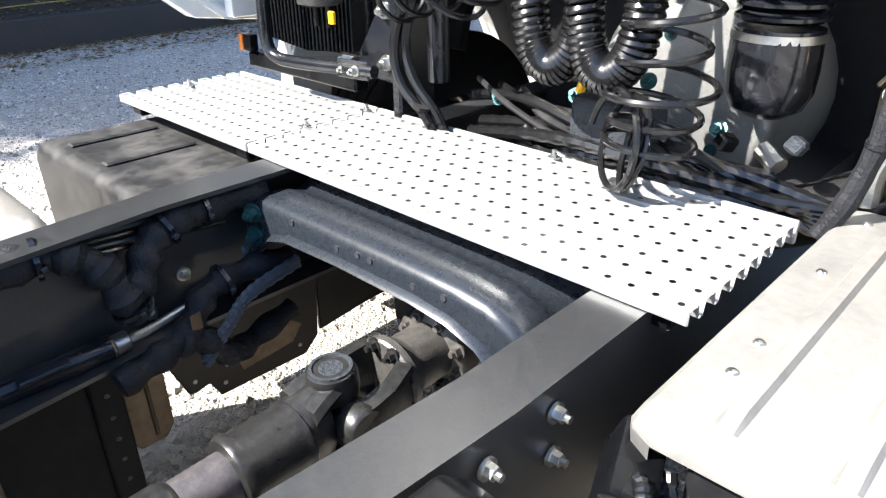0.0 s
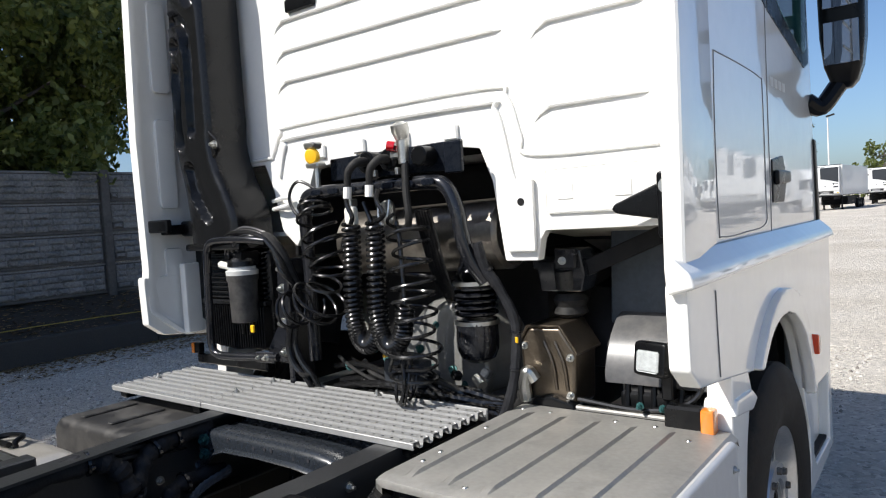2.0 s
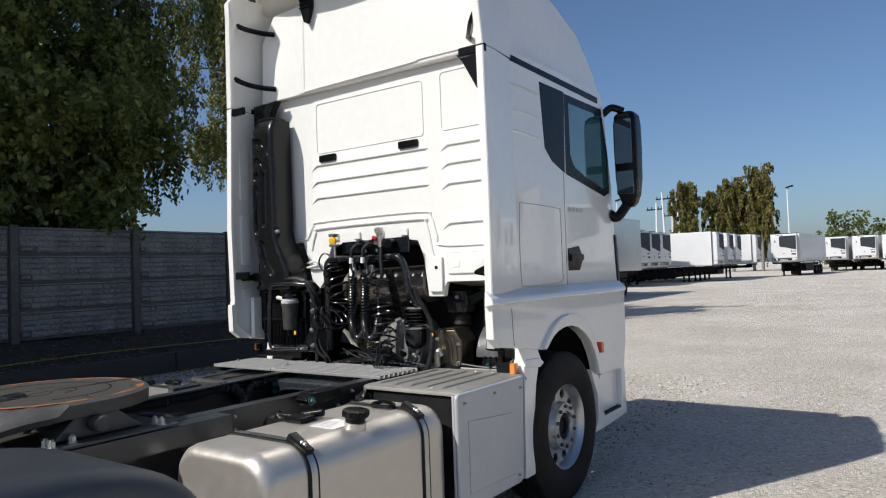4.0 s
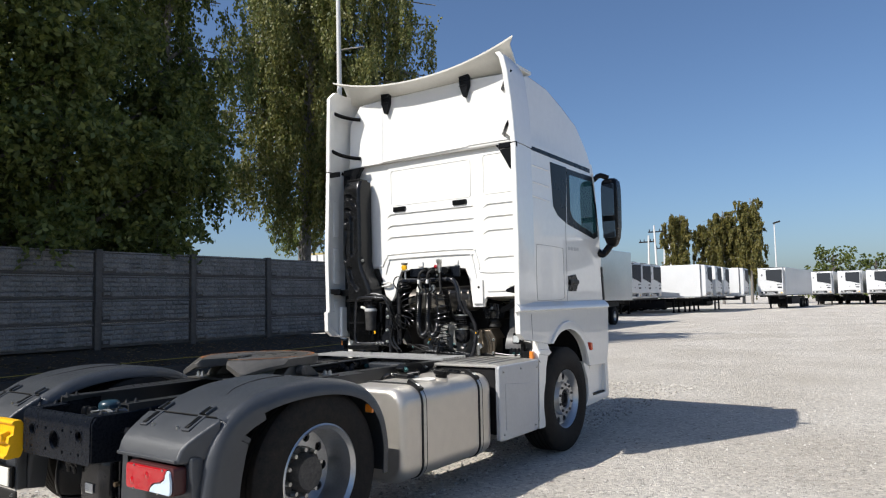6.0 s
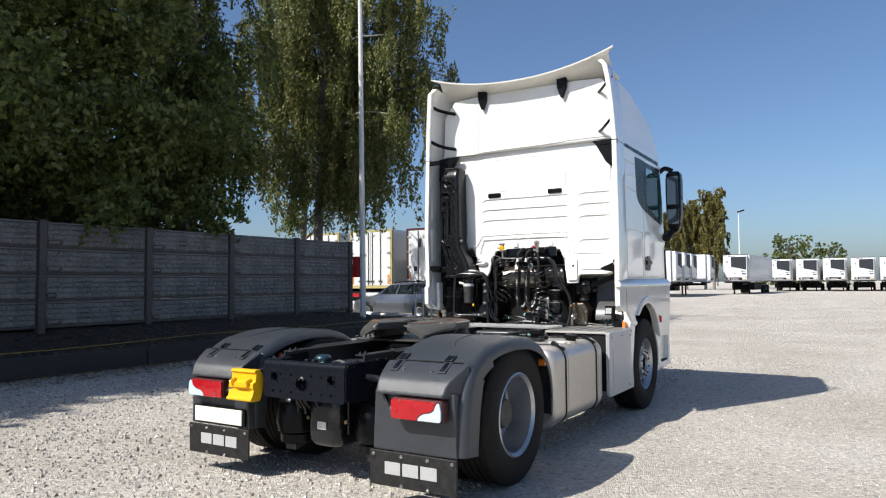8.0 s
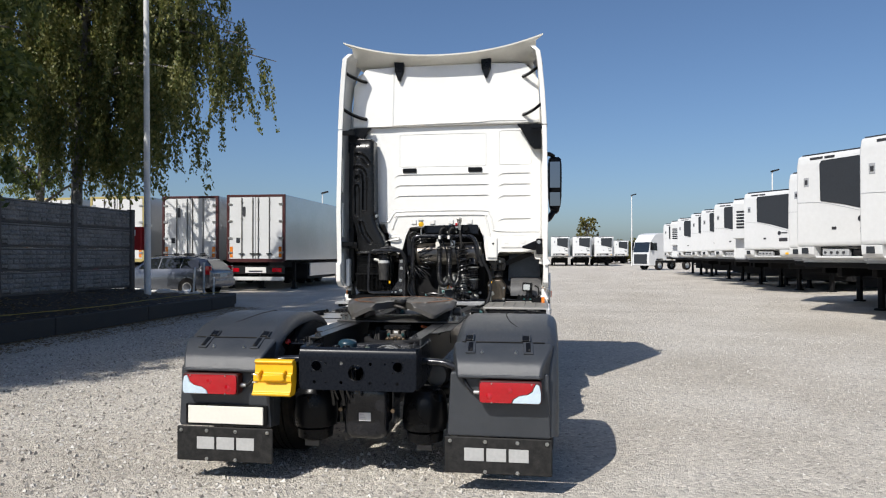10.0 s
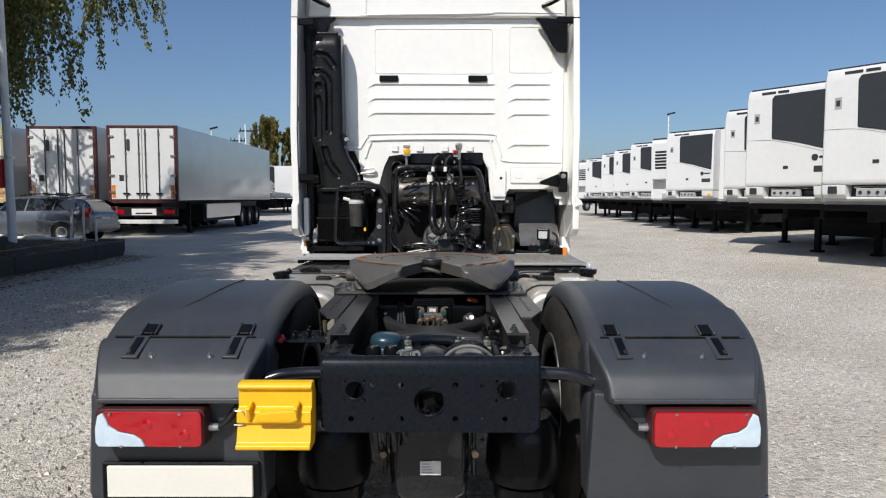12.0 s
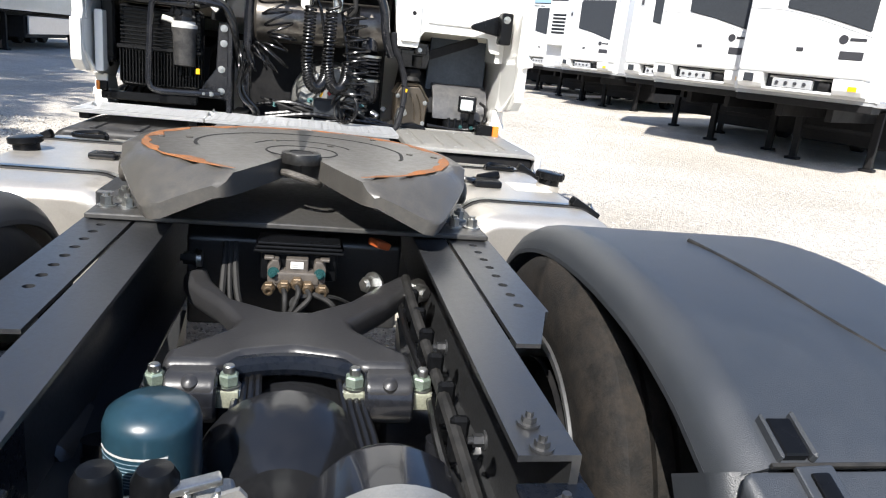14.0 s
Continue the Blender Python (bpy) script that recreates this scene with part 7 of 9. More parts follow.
cooler()
ff = hang("fuel_filter", lathe([(0, 0.040), (0.006, 0.056), (0.17, 0.060), (0.18, 0.066), (0.20, 0.066)], (-0.69, 2.62, 1.20), (0, 0, 1), 24), DUSTYBLACK, "black fuel filter bowl with clear top")
hang("clear_ring", lathe([(0, 0.066), (0.018, 0.067), (0.022, 0.058), (0.036, 0.056), (0.040, 0.0)], (-0.69, 2.62, 1.40), (0, 0, 1), 24), CLOUDY, parent=ff, label="cloudy clear plastic filter top")
hang("filter_head", box(-0.735, -0.645, 2.585, 2.68, 1.438, 1.50, 0.010, 2), BLACK, parent=ff)
hang("head_port", cyl((-0.715, 2.585, 1.475), (-0.715, 2.565, 1.475), 0.018, seg=14, bevel=0.003), BLACK, parent=ff)
hang("head_pipe", tube([(-0.67, 2.60, 1.49), (-0.66, 2.57, 1.53), (-0.60, 2.58, 1.56), (-0.52, 2.60, 1.54)], 0.010, 8), HOSE, parent=ff)
hang("spout", tube([(-0.80, 2.595, 1.445), (-0.77, 2.60, 1.438), (-0.73, 2.612, 1.425)], 0.015, 10), PLATE, parent=ff, label="white plastic spout")
hang("head_knob", cyl((-0.655, 2.60, 1.50), (-0.655, 2.60, 1.525), 0.020, seg=14, bevel=0.004), BLACK, parent=ff)
hang("head_cover", lathe([(0, 0.060), (0.02, 0.058), (0.035, 0.045), (0.04, 0.0)], (-0.69, 2.62, 1.436), (0, 0, 1), 24), DUCT, parent=ff)
hang("drain_tag", box(-0.625, -0.605, 2.59, 2.60, 1.165, 1.195, 0.002), YELLOW, parent=ff)
for dx in (-0.02, 0.03):
    hang("drain_stub", cyl((-0.69 + dx, 2.62, 1.15), (-0.69 + dx, 2.62, 1.20), 0.008, seg=8), BLACK, parent=ff)
gb = hang("guard_bar", tube([(-0.50, 2.60, 1.535), (-0.60, 2.58, 1.545), (-0.78, 2.565, 1.545), (-0.835, 2.565, 1.52), (-0.85, 2.565, 1.45), (-0.86, 2.565, 1.20), (-0.86, 2.565, 1.10), (-0.83, 2.57, 1.065), (-0.74, 2.58, 1.06), (-0.50, 2.62, 1.065)], 0.0165, 12), BLACKGLOSS, "bent black tubular guard bar")
hang("bar_end", obox((-0.56, 2.605, 1.065), (0.10, 0.012, 0.045), (0, 0, 10), 0.004), BLACKGLOSS, parent=gb)
for x in (-0.585, -0.545):
    hang("bolt", bolt((x, 2.60, 1.065), (0.1, -1, 0), 0.009), STEEL, parent=gb)
br = hang("bracket_plate", prism([(-0.62, 1.04), (-0.46, 1.03), (-0.46, 1.45), (-0.52, 1.45), (-0.53, 1.20), (-0.60, 1.10)], "y", 2.635, 2.655, 0.005), BLACKGLOSS, "black steel support bracket")
for x, z in ((-0.50, 1.08), (-0.50, 1.20), (-0.49, 1.34), (-0.49, 1.42)):
    hang("bolt", bolt((x, 2.635, z), (0, -1, 0), 0.013), STEEL, parent=br)
hang("bracket_post", box(-0.47, -0.44, 2.62, 2.74, 0.95, 1.46, 0.006), BLACKGLOSS, parent=br)

for ob, dy in ((gb, 0.045), (br, 0.07), (ff, 0.045)):
    ob.matrix_basis = pose(0.01, dy, 0.0)
# side marker on the left
sm = hang("side_marker_lamp", box(-1.125, -1.085, 2.70, 2.73, 1.03, 1.08, 0.006, 2), BLACK, "amber side marker lamp on a black bracket")
hang("lens", box(-1.142, -1.122, 2.695, 2.732, 1.03, 1.08, 0.006, 2), AMBER, parent=sm)
hang("marker_bracket", box(-1.12, -0.62, 2.71, 2.76, 0.985, 1.03, 0.006), BLACK, parent=sm)

# frame tube and connection panel
ft = hang("hose_frame", tube([(-0.36, 2.75, 1.05), (-0.355, 2.745, 1.40), (-0.35, 2.735, 1.60), (-0.335, 2.73, 1.68), (-0.27, 2.728, 1.71), (0.0, 2.728, 1.71), (0.28, 2.728, 1.71), (0.352, 2.728, 1.69), (0.388, 2.73, 1.62), (0.402, 2.735, 1.52), (0.422, 2.75, 1.44), (0.455, 2.78, 1.37)], 0.026, 14, 8), BLACKGLOSS, "black tubular frame carrying the trailer hoses")
for i in range(7):
    x = -0.24 + 0.09 * i
    hang("oval_slot", prism(rrect(0.055, 0.022, 0.010, 3, x, 1.71), "y", 2.694, 2.702, 0.002), CHASSISBLUE, parent=ft)
pn = hang("connection_panel", prism([(-0.22, 1.75), (-0.22, 1.835), (0.40, 1.845), (0.40, 1.745)], "y", 2.76, 2.775, 0.004), CHASSISBLUE, "black steel hose connection panel")
hang("panel_end", box(0.34, 0.41, 2.74, 2.76, 1.735, 1.84, 0.004), CHASSISBLUE, parent=pn)
for x in (0.02, 0.125):
    hang("socket", cyl((x, 2.76, 1.80), (x, 2.70, 1.80), 0.040, seg=18, bevel=0.005), BLACK, parent=pn)
    hang("plug", tube([(x, 2.72, 1.80), (x - 0.005, 2.665, 1.80), (x - 0.03, 2.645, 1.77), (x - 0.04, 2.645, 1.72)], lambda t: 0.018 - 0.006 * t, 12), RUBBER, parent=pn)
    hang("plug_band", cyl((x - 0.04, 2.645, 1.715), (x - 0.042, 2.643, 1.675), 0.015, seg=10), PAPER, parent=pn)
    hang("lug", box(x + 0.03, x + 0.045, 2.70, 2.72, 1.745, 1.77, 0.003), STEEL, parent=pn)
hang("socket", cyl((0.27, 2.76, 1.80), (0.27, 2.69, 1.80), 0.034, seg=16, bevel=0.005), BLACK, parent=pn)
# couplings
cy = hang("yellow_coupling", lathe([(0, 0.022), (0.006, 0.030), (0.018, 0.031), (0.024, 0.024), (0.026, 0)], (-0.25, 2.71, 1.85), (0.2, -0.8, -0.1), 18), YELLOW, "air coupling with yellow cap")
hang("coupling_claw", box(-0.285, -0.215, 2.69, 2.74, 1.805, 1.825, 0.006), STEEL, parent=cy)
hang("coupling_cover", prism([(-0.275, 1.875), (-0.225, 1.875), (-0.215, 1.90), (-0.28, 1.90)], "y", 2.68, 2.73, 0.006), STEEL, parent=cy)
hang("coupling_stem", cyl((-0.25, 2.72, 1.70), (-0.25, 2.72, 1.81), 0.011, seg=10), STEEL, parent=cy)
cg = hang("grey_coupling", lathe([(0, 0.024), (0.03, 0.032), (0.05, 0.030), (0.06, 0.0)], (0.20, 2.70, 1.865), (0.0, -0.3, 1), 16), STEEL, "zinc air coupling with red cap")
hang("coupling_body", cyl((0.20, 2.70, 1.78), (0.20, 2.70, 1.87), 0.018, 0.022, 14), STEEL, parent=cg)
hang("red_cap", cyl((0.175, 2.69, 1.84), (0.15, 2.68, 1.845), 0.018, seg=12), RED, parent=cg)
hang("coupling_arm", box(0.15, 0.21, 2.685, 2.705, 1.80, 1.825, 0.004), STEEL, parent=cg)
hang("ribbed_hose", tube([(0.205, 2.70, 1.79), (0.215, 2.685, 1.68), (0.225, 2.68, 1.60), (0.20, 2.70, 1.56)], 0.013, 10), RUBBER, parent=cg)
# white and grey parking caps
wc = hang("white_cap", prism(rrect(0.05, 0.085, 0.022, 5, -0.05, 1.61), "y", 2.672, 2.70, 0.008, 2), PLATE, "white plastic dummy coupling cap")
hang("cap_hook", box(-0.065, -0.035, 2.67, 2.71, 1.645, 1.675, 0.004), STEEL, parent=wc)
gc = hang("metal_cap", prism(rrect(0.055, 0.09, 0.024, 5, 0.125, 1.615), "y", 2.675, 2.70, 0.008, 2), STEEL, "spring-wired metal dummy coupling")
hang("wire_bail", tube([(0.10, 2.67, 1.66), (0.105, 2.66, 1.60), (0.125, 2.66, 1.57), (0.145, 2.66, 1.60), (0.15, 2.67, 1.66)], 0.004, 6), STEEL, parent=gc)

# electric coil cables, tightly wound
for x0, xr, seed in ((-0.02, 0.095, 1), (0.095, 0.215, 2)):
    c = hang("electric_coil_cable", helix([(x0, 2.65, 1.585), (x0 - 0.003, 2.648, 1.45), (x0 - 0.008, 2.645, 1.30), (x0 + 0.012, 2.64, 1.19), (x0 + 0.055, 2.642, 1.155), (x0 + 0.095, 2.65, 1.20), (x0 + 0.105, 2.66, 1.30)], 0.029, 44, 0.0070, 6, 14), HOSE, "black tightly coiled electric trailer cable")
    hang("cable_lead", tube([(x0 + 0.03, 2.645, 1.70), (x0 + 0.02, 2.645, 1.66), (x0 + 0.045, 2.648, 1.61), (x0, 2.65, 1.585)] if seed == 2 else [(x0 - 0.0, 2.645, 1.70), (x0 - 0.01, 2.645, 1.66), (x0 + 0.01, 2.648, 1.61), (x0, 2.65, 1.585)], 0.0085, 8), HOSE, parent=c)
    hang("cable_lead", tube([(x0 + 0.105, 2.66, 1.30), (x0 + 0.085, 2.68, 1.42), (x0 + 0.06, 2.70, 1.56), (x0 + 0.02, 2.70, 1.66)], 0.0085, 8), HOSE, parent=c)
# loose air coils
ar = hang("air_coil", helix([(0.215, 2.68, 1.60), (0.235, 2.665, 1.48), (0.245, 2.655, 1.36), (0.25, 2.65, 1.24), (0.245, 2.645, 1.12), (0.235, 2.64, 1.04)], 0.068, 10.5, 0.0062, 7, 22, 0.078, jitter=0.35, seed=4), HOSE, "loosely hanging black air coil")
hang("hanging_loop", helix([(0.235, 2.64, 1.05), (0.21, 2.625, 1.055), (0.19, 2.60, 1.06)], 0.075, 3.0, 0.0062, 7, 24, 0.085, jitter=0.3, seed=8), HOSE, parent=ar)
al = hang("air_coil", helix([(-0.25, 2.70, 1.69), (-0.235, 2.68, 1.62), (-0.20, 2.68, 1.52), (-0.17, 2.68, 1.42), (-0.20, 2.67, 1.33), (-0.26, 2.66, 1.26)], 0.062, 9.0, 0.0062, 7, 22, 0.085, jitter=0.5, seed=6), HOSE, "tangled black air coil beside the guard bar")
hang("hanging_loop", helix([(-0.26, 2.66, 1.30), (-0.34, 2.645, 1.27), (-0.40, 2.64, 1.26)], 0.075, 3.2, 0.0062, 7, 24, 0.06, jitter=0.5, seed=9), HOSE, parent=al)
hang("hose_end", tube([(-0.25, 2.72, 1.72), (-0.34, 2.70, 1.76), (-0.385, 2.69, 1.70), (-0.33, 2.68, 1.63), (-0.25, 2.68, 1.64)], 0.0062, 8), HOSE, parent=al)
hl = hang("drop_hose", tube([(-0.36, 2.65, 1.26), (-0.39, 2.64, 1.14), (-0.37, 2.64, 1.06), (-0.31, 2.65, 1.0), (-0.295, 2.68, 0.93)], 0.0115, 8), HOSE, "twin black hoses dropping to the chassis")
hang("hose", tube([(-0.34, 2.66, 1.27), (-0.375, 2.66, 1.15), (-0.35, 2.66, 1.07), (-0.29, 2.67, 1.0), (-0.275, 2.69, 0.93)], 0.0115, 8), HOSE, parent=hl)
hang("tie", cyl((-0.325, 2.655, 1.015), (-0.32, 2.655, 1.025), 0.026, seg=10), RUBBER, parent=hl)

# hoses over the cooler
for k in range(3):
    hang("coolant_hose", tube([(-0.74 + 0.02 * k, 2.64, 1.47), (-0.72 + 0.02 * k, 2.63, 1.56), (-0.62, 2.63 + 0.012 * k, 1.575 + 0.008 * k), (-0.50, 2.64 + 0.012 * k, 1.55), (-0.43, 2.66, 1.46 - 0.02 * k), (-0.41, 2.70, 1.36), (-0.40, 2.78, 1.25)], 0.011, 8), HOSE, "thin black coolant hose")
hang("thick_hose", tube([(-0.60, 2.66, 1.53), (-0.50, 2.66, 1.55), (-0.44, 2.68, 1.48), (-0.42, 2.72, 1.36), (-0.40, 2.8, 1.22)], 0.022, 10), RUBBER, "thick black corrugated hose")
# wrapped loom descending at the right of the tunnel
wl_ = hang("wiring_loom", tube([(0.455, 2.74, 1.50), (0.47, 2.755, 1.42), (0.51, 2.78, 1.34), (0.545, 2.80, 1.24), (0.55, 2.79, 1.12), (0.53, 2.78, 1.0), (0.50, 2.77, 0.92)], lambda t: 0.0175 + 0.0012 * math.sin(t * 31) + 0.0006 * math.sin(t * 97), 10, 10), TAPE, "taped black wiring loom")
for p, r in (((0.457, 2.742, 1.49), 0.018), ((0.478, 2.76, 1.41), 0.0185), ((0.548, 2.80, 1.20), 0.0185), ((0.545, 2.785, 1.08), 0.0185)):
    hang("cable_tie", cyl(p, (p[0] + 0.001, p[1], p[2] + 0.008), r, seg=12), BLACKGLOSS, parent=wl_)
hang("loom_tape", box(0.556, 0.566, 2.778, 2.785, 1.17, 1.19, 0.002), YELLOW, parent=wl_)

# exhaust and engine
mf = hang("silencer", cyl((-0.34, 3.0, 1.50), (0.44, 3.0, 1.52), 0.13, seg=32, bevel=0.015), SILENCER, "dull brown-grey steel silencer drum")
for k in range(6):
    hang("black_hose", tube([(0.19 + 0.012 * k, 2.76, 1.62), (0.185 + 0.013 * k, 2.80, 1.5), (0.20 + 0.012 * k, 2.83, 1.38), (0.24 + 0.01 * k, 2.86, 1.28)], 0.006, 6), HOSE, parent=mf)
# Plain dark block and hull added so the unlit engine space stays black.
en = hang("engine_filler", box(-0.42, 0.46, 3.2, 3.9, 0.70, 1.80, 0.05, 2), UNDER, "plain dark block filling the unlit engine space")
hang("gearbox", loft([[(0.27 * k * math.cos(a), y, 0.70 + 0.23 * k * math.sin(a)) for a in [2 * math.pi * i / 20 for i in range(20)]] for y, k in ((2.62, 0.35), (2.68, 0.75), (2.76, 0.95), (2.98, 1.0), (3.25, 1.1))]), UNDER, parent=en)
hang("bell_housing", lathe([(0, 0.10), (0.02, 0.19), (0.10, 0.23), (0.3, 0.25)], (0.12, 2.95, 1.05), (0, 1, 0), 28), CASTALU, parent=en, label="pale cast aluminium housing")
hang("cast_cover", prism([(0.02, 0.97), (0.06, 1.14), (0.12, 1.26), (0.22, 1.27), (0.30, 1.18), (0.33, 1.02), (0.30, 0.92), (0.16, 0.90)], "y", 2.955, 3.03, 0.02, 3), CASTALU, parent=en, label="pale cast aluminium cover")
for p in ((0.10, 2.955, 1.18), (0.24, 2.955, 1.255), (0.08, 2.955, 1.02), (0.22, 2.955, 0.96)):
    hang("cover_bolt", bolt(p, (0, -1, 0), 0.009, 0.008), TEAL, parent=en)
for p in ((-0.20, 2.78, 1.03), (0.0, 2.78, 1.07), (0.30, 2.78, 1.06), (0.42, 2.75, 0.92), (0.15, 2.79, 1.12), (0.22, 2.79, 0.93)):
    hang("teal_bolt", bolt(p, (0, -1, 0.5), 0.011, 0.012), TEAL, parent=en)
hang("grey_cover", box(0.02, 0.20, 2.72, 2.80, 0.98, 1.09, 0.02, 2), DARKGREY, parent=en)
hang("green_lever", obox((0.07, 2.70, 1.135), (0.012, 0.02, 0.07), (0, 20, 0), 0.002), YELLOW, parent=en)
hang("red_knob", cyl((0.10, 2.69, 1.12), (0.12, 2.69, 1.14), 0.012, seg=10), REDBOX, parent=en)
# intake bellows and elbow
be = hang("intake_elbow", lathe([(0, 0.0), (0.004, 0.035), (0.02, 0.062), (0.05, 0.075), (0.09, 0.077), (0.16, 0.073)], (0.345, 2.895, 1.065), (0, 0, 1), 32), BLACKGLOSS, "shiny black rubber intake elbow")
for i in range(5):
    z = 1.235 + 0.022 * i
    hang("bellow", lathe([(0, 0.068), (0.006, 0.079), (0.012, 0.079), (0.02, 0.068)], (0.342, 2.90, z), (0, 0, 1), 28), BLACKGLOSS, parent=be)
for z in (1.205, 1.345):
    hang("hose_clamp", lathe([(0, 0.075), (0, 0.080), (0.014, 0.080), (0.014, 0.075)], (0.342, 2.90, z), (0, 0, 1), 28, loop=True), STEEL, parent=be, label="bright worm-drive hose clamp")
hang("intake_riser", cyl((0.335, 2.90, 1.36), (0.335, 2.96, 1.46), 0.066, seg=24), BLACKGLOSS, parent=be)
be.matrix_basis = pose(-0.014, 0, 0)
hang("drain_fitting", cyl((0.38, 2.82, 1.03), (0.42, 2.80, 1.01), 0.018, seg=8), STEEL, parent=be)
# corrugated cables behind the catwalk
for k, z in enumerate((0.985, 0.955, 1.0)):
    hang("corrugated_cable", tube([(-0.25, 2.74 + 0.02 * k, z - 0.03), (0.0, 2.72 + 0.02 * k, z + 0.01), (0.2, 2.73 + 0.02 * k, z), (0.36, 2.74 + 0.02 * k, z - 0.01), (0.5, 2.80, z - 0.04)], lambda t: 0.014 + 0.0015 * math.sin(t * 260), 8, 16), HOSE, "black corrugated cable conduit")
hang("wrapped_hose", tube([(-0.12, 2.76, 0.96), (0.05, 2.74, 0.94), (0.22, 2.76, 0.93), (0.3, 2.85, 0.92)], lambda t: 0.030 + 0.0025 * math.sin(t * 190), 10, 14), HOSE, "ribbed black hose")

ARCHGREY = mat("arch_grey", (0.075, 0.075, 0.077), 0.30, var=0.15, scale=6, dust=0.15, spec=0.4)
# heat shield box, cab mount, wheel house at the right
hs_ = hang("exhaust_shield", prism([(0.54, 0.94), (0.535, 1.155), (0.57, 1.205), (0.69, 1.21), (0.745, 1.13), (0.735, 0.94)], "y", 2.86, 3.02, 0.018, 3), SHIELD, "dark dusty pressed metal exhaust shield")
hang("shield_top", prism([(0.528, 1.15), (0.567, 1.212), (0.692, 1.217), (0.753, 1.125), (0.745, 1.115), (0.685, 1.206), (0.572, 1.202), (0.538, 1.145)], "y", 2.855, 3.04, 0.004), SHIELD, parent=hs_)
for a in (0.66, 0.70):
    hang("pressed_rib", tube([(a - 0.03, 2.858, 1.16), (a, 2.856, 1.09), (a + 0.01, 2.858, 1.0)], 0.006, 6), SHIELD, parent=hs_)
for p in ((0.555, 2.86, 1.14), (0.725, 2.86, 1.11), (0.555, 2.86, 1.0), (0.72, 2.86, 0.985)):
    hang("bolt", bolt(p, (0, -1, 0), 0.009), STEEL, parent=hs_)
hang("shield_foot", prism([(0.53, 0.90), (0.76, 0.90), (0.74, 0.965), (0.66, 0.985), (0.56, 0.965)], "y", 2.83, 2.88, 0.012, 2), BLACK, parent=hs_)
cm = hang("cab_mount", prism([(0.58, 1.28), (0.78, 1.28), (0.80, 1.36), (0.78, 1.47), (0.68, 1.47), (0.66, 1.42), (0.56, 1.42)], "y", 2.94, 3.06, 0.012, 2), BLACKGLOSS, "black rear cab mount with spring strut")
hang("mount_plate", box(0.67, 0.77, 2.915, 2.945, 1.385, 1.475, 0.006), BLACKGLOSS, parent=cm)
hang("bolt", bolt((0.71, 2.915, 1.42), (0, -1, 0), 0.012), STEEL, parent=cm)
hang("mount_cup", cyl((0.70, 2.97, 1.30), (0.70, 2.95, 1.38), 0.05, 0.045, 18), IRON, parent=cm)
hang("air_spring", lathe([(0, 0.05), (0.02, 0.075), (0.05, 0.065), (0.08, 0.075), (0.11, 0.06)], (0.68, 3.02, 1.16), (0, 0, 1), 22), RUBBER, parent=cm)
hang("side_arm", obox((0.62, 2.97, 1.40), (0.16, 0.05, 0.07), (0, 12, 0), 0.01), BLACKGLOSS, parent=cm)
hang("brace_bar", obox((0.94, 2.985, 1.445), (0.52, 0.02, 0.07), (0, -22, 0), 0.004), UNDER, parent=cm)
cm.matrix_basis = pose(-0.055, 0.04, 0.0) @ Matrix.Translation((0.66, 3.0, 1.42)) @ Matrix.Diagonal((0.78, 0.9, 0.78, 1)) @ Matrix.Translation((-0.66, -3.0, -1.42))
hs_.matrix_basis = pose(-0.03, 0.03, 0)
wh_ = hang("inner_wheel_arch", prism([(2.985, 1.055), (2.992, 1.10), (3.012, 1.15), (3.045, 1.20), (3.10, 1.25), (3.20, 1.285), (3.20, 1.265), (3.11, 1.23), (3.06, 1.185), (3.03, 1.14), (3.012, 1.09), (3.005, 1.055)], "x", 0.785, 1.14, 0.004, 2), ARCHGREY, "grey plastic inner wheel arch")
hang("arch_panel", prism([(0.745, 1.22), (0.76, 1.58), (1.13, 1.58), (1.13, 1.22)], "y", 3.15, 3.18, 0.006), DARKBLUE, parent=wh_, label="dark blue-grey side sheet")
hang("ribbed_cover", box(0.86, 1.09, 2.93, 3.02, 0.93, 1.05, 0.01), BLACK, parent=wh_)
for i in range(5):
    x = 0.885 + 0.042 * i
    hang("cover_fin", cyl((x, 2.92, 0.94), (x, 2.94, 1.07), 0.014, 0.010, 8), BLACK, parent=wh_)
wh_.matrix_basis = pose(-0.02, 0, -0.04)
wl2 = hang("work_lamp", obox((0.965, 2.90, 1.125), (0.115, 0.05, 0.105), (-8, 0, -16), 0.014, 2), BLACK, "small square work lamp")
hang("lens", obox((0.957, 2.873, 1.122), (0.078, 0.008, 0.066), (-8, 0, -16), 0.006), LAMPGLASS, parent=wl2)
hang("lamp_foot", box(0.985, 1.02, 2.90, 2.94, 1.0, 1.09, 0.005), BLACK, parent=wl2)
hang("lamp_cable", tube([(1.05, 2.92, 1.14), (1.09, 2.93, 1.11), (1.09, 2.94, 1.03), (1.03, 2.91, 0.98), (0.90, 2.89, 0.965), (0.72, 2.88, 0.98)], 0.009, 8), HOSE, parent=wl2)
tb = hang("deflector_bracket", prism([(0.905, 1.585), (0.92, 1.60), (1.08, 1.665), (1.13, 1.67), (1.13, 1.53), (1.08, 1.545), (0.92, 1.57)], "y", 2.77, 2.80, 0.010, 2), BLACK, "black triangular deflector bracket")
hang("bracket_block", box(1.07, 1.14, 2.69, 2.78, 1.50, 1.68, 0.012, 2), BLACK, parent=tb)
hang("bolt", bolt((1.10, 2.69, 1.64), (0, -1, 0), 0.014), STEEL, parent=tb)
hang("rail_strip", box(0.56, 1.10, 2.872, 2.90, 0.942, 0.958, 0.005), DECKALU, "bent aluminium strip along the cover")
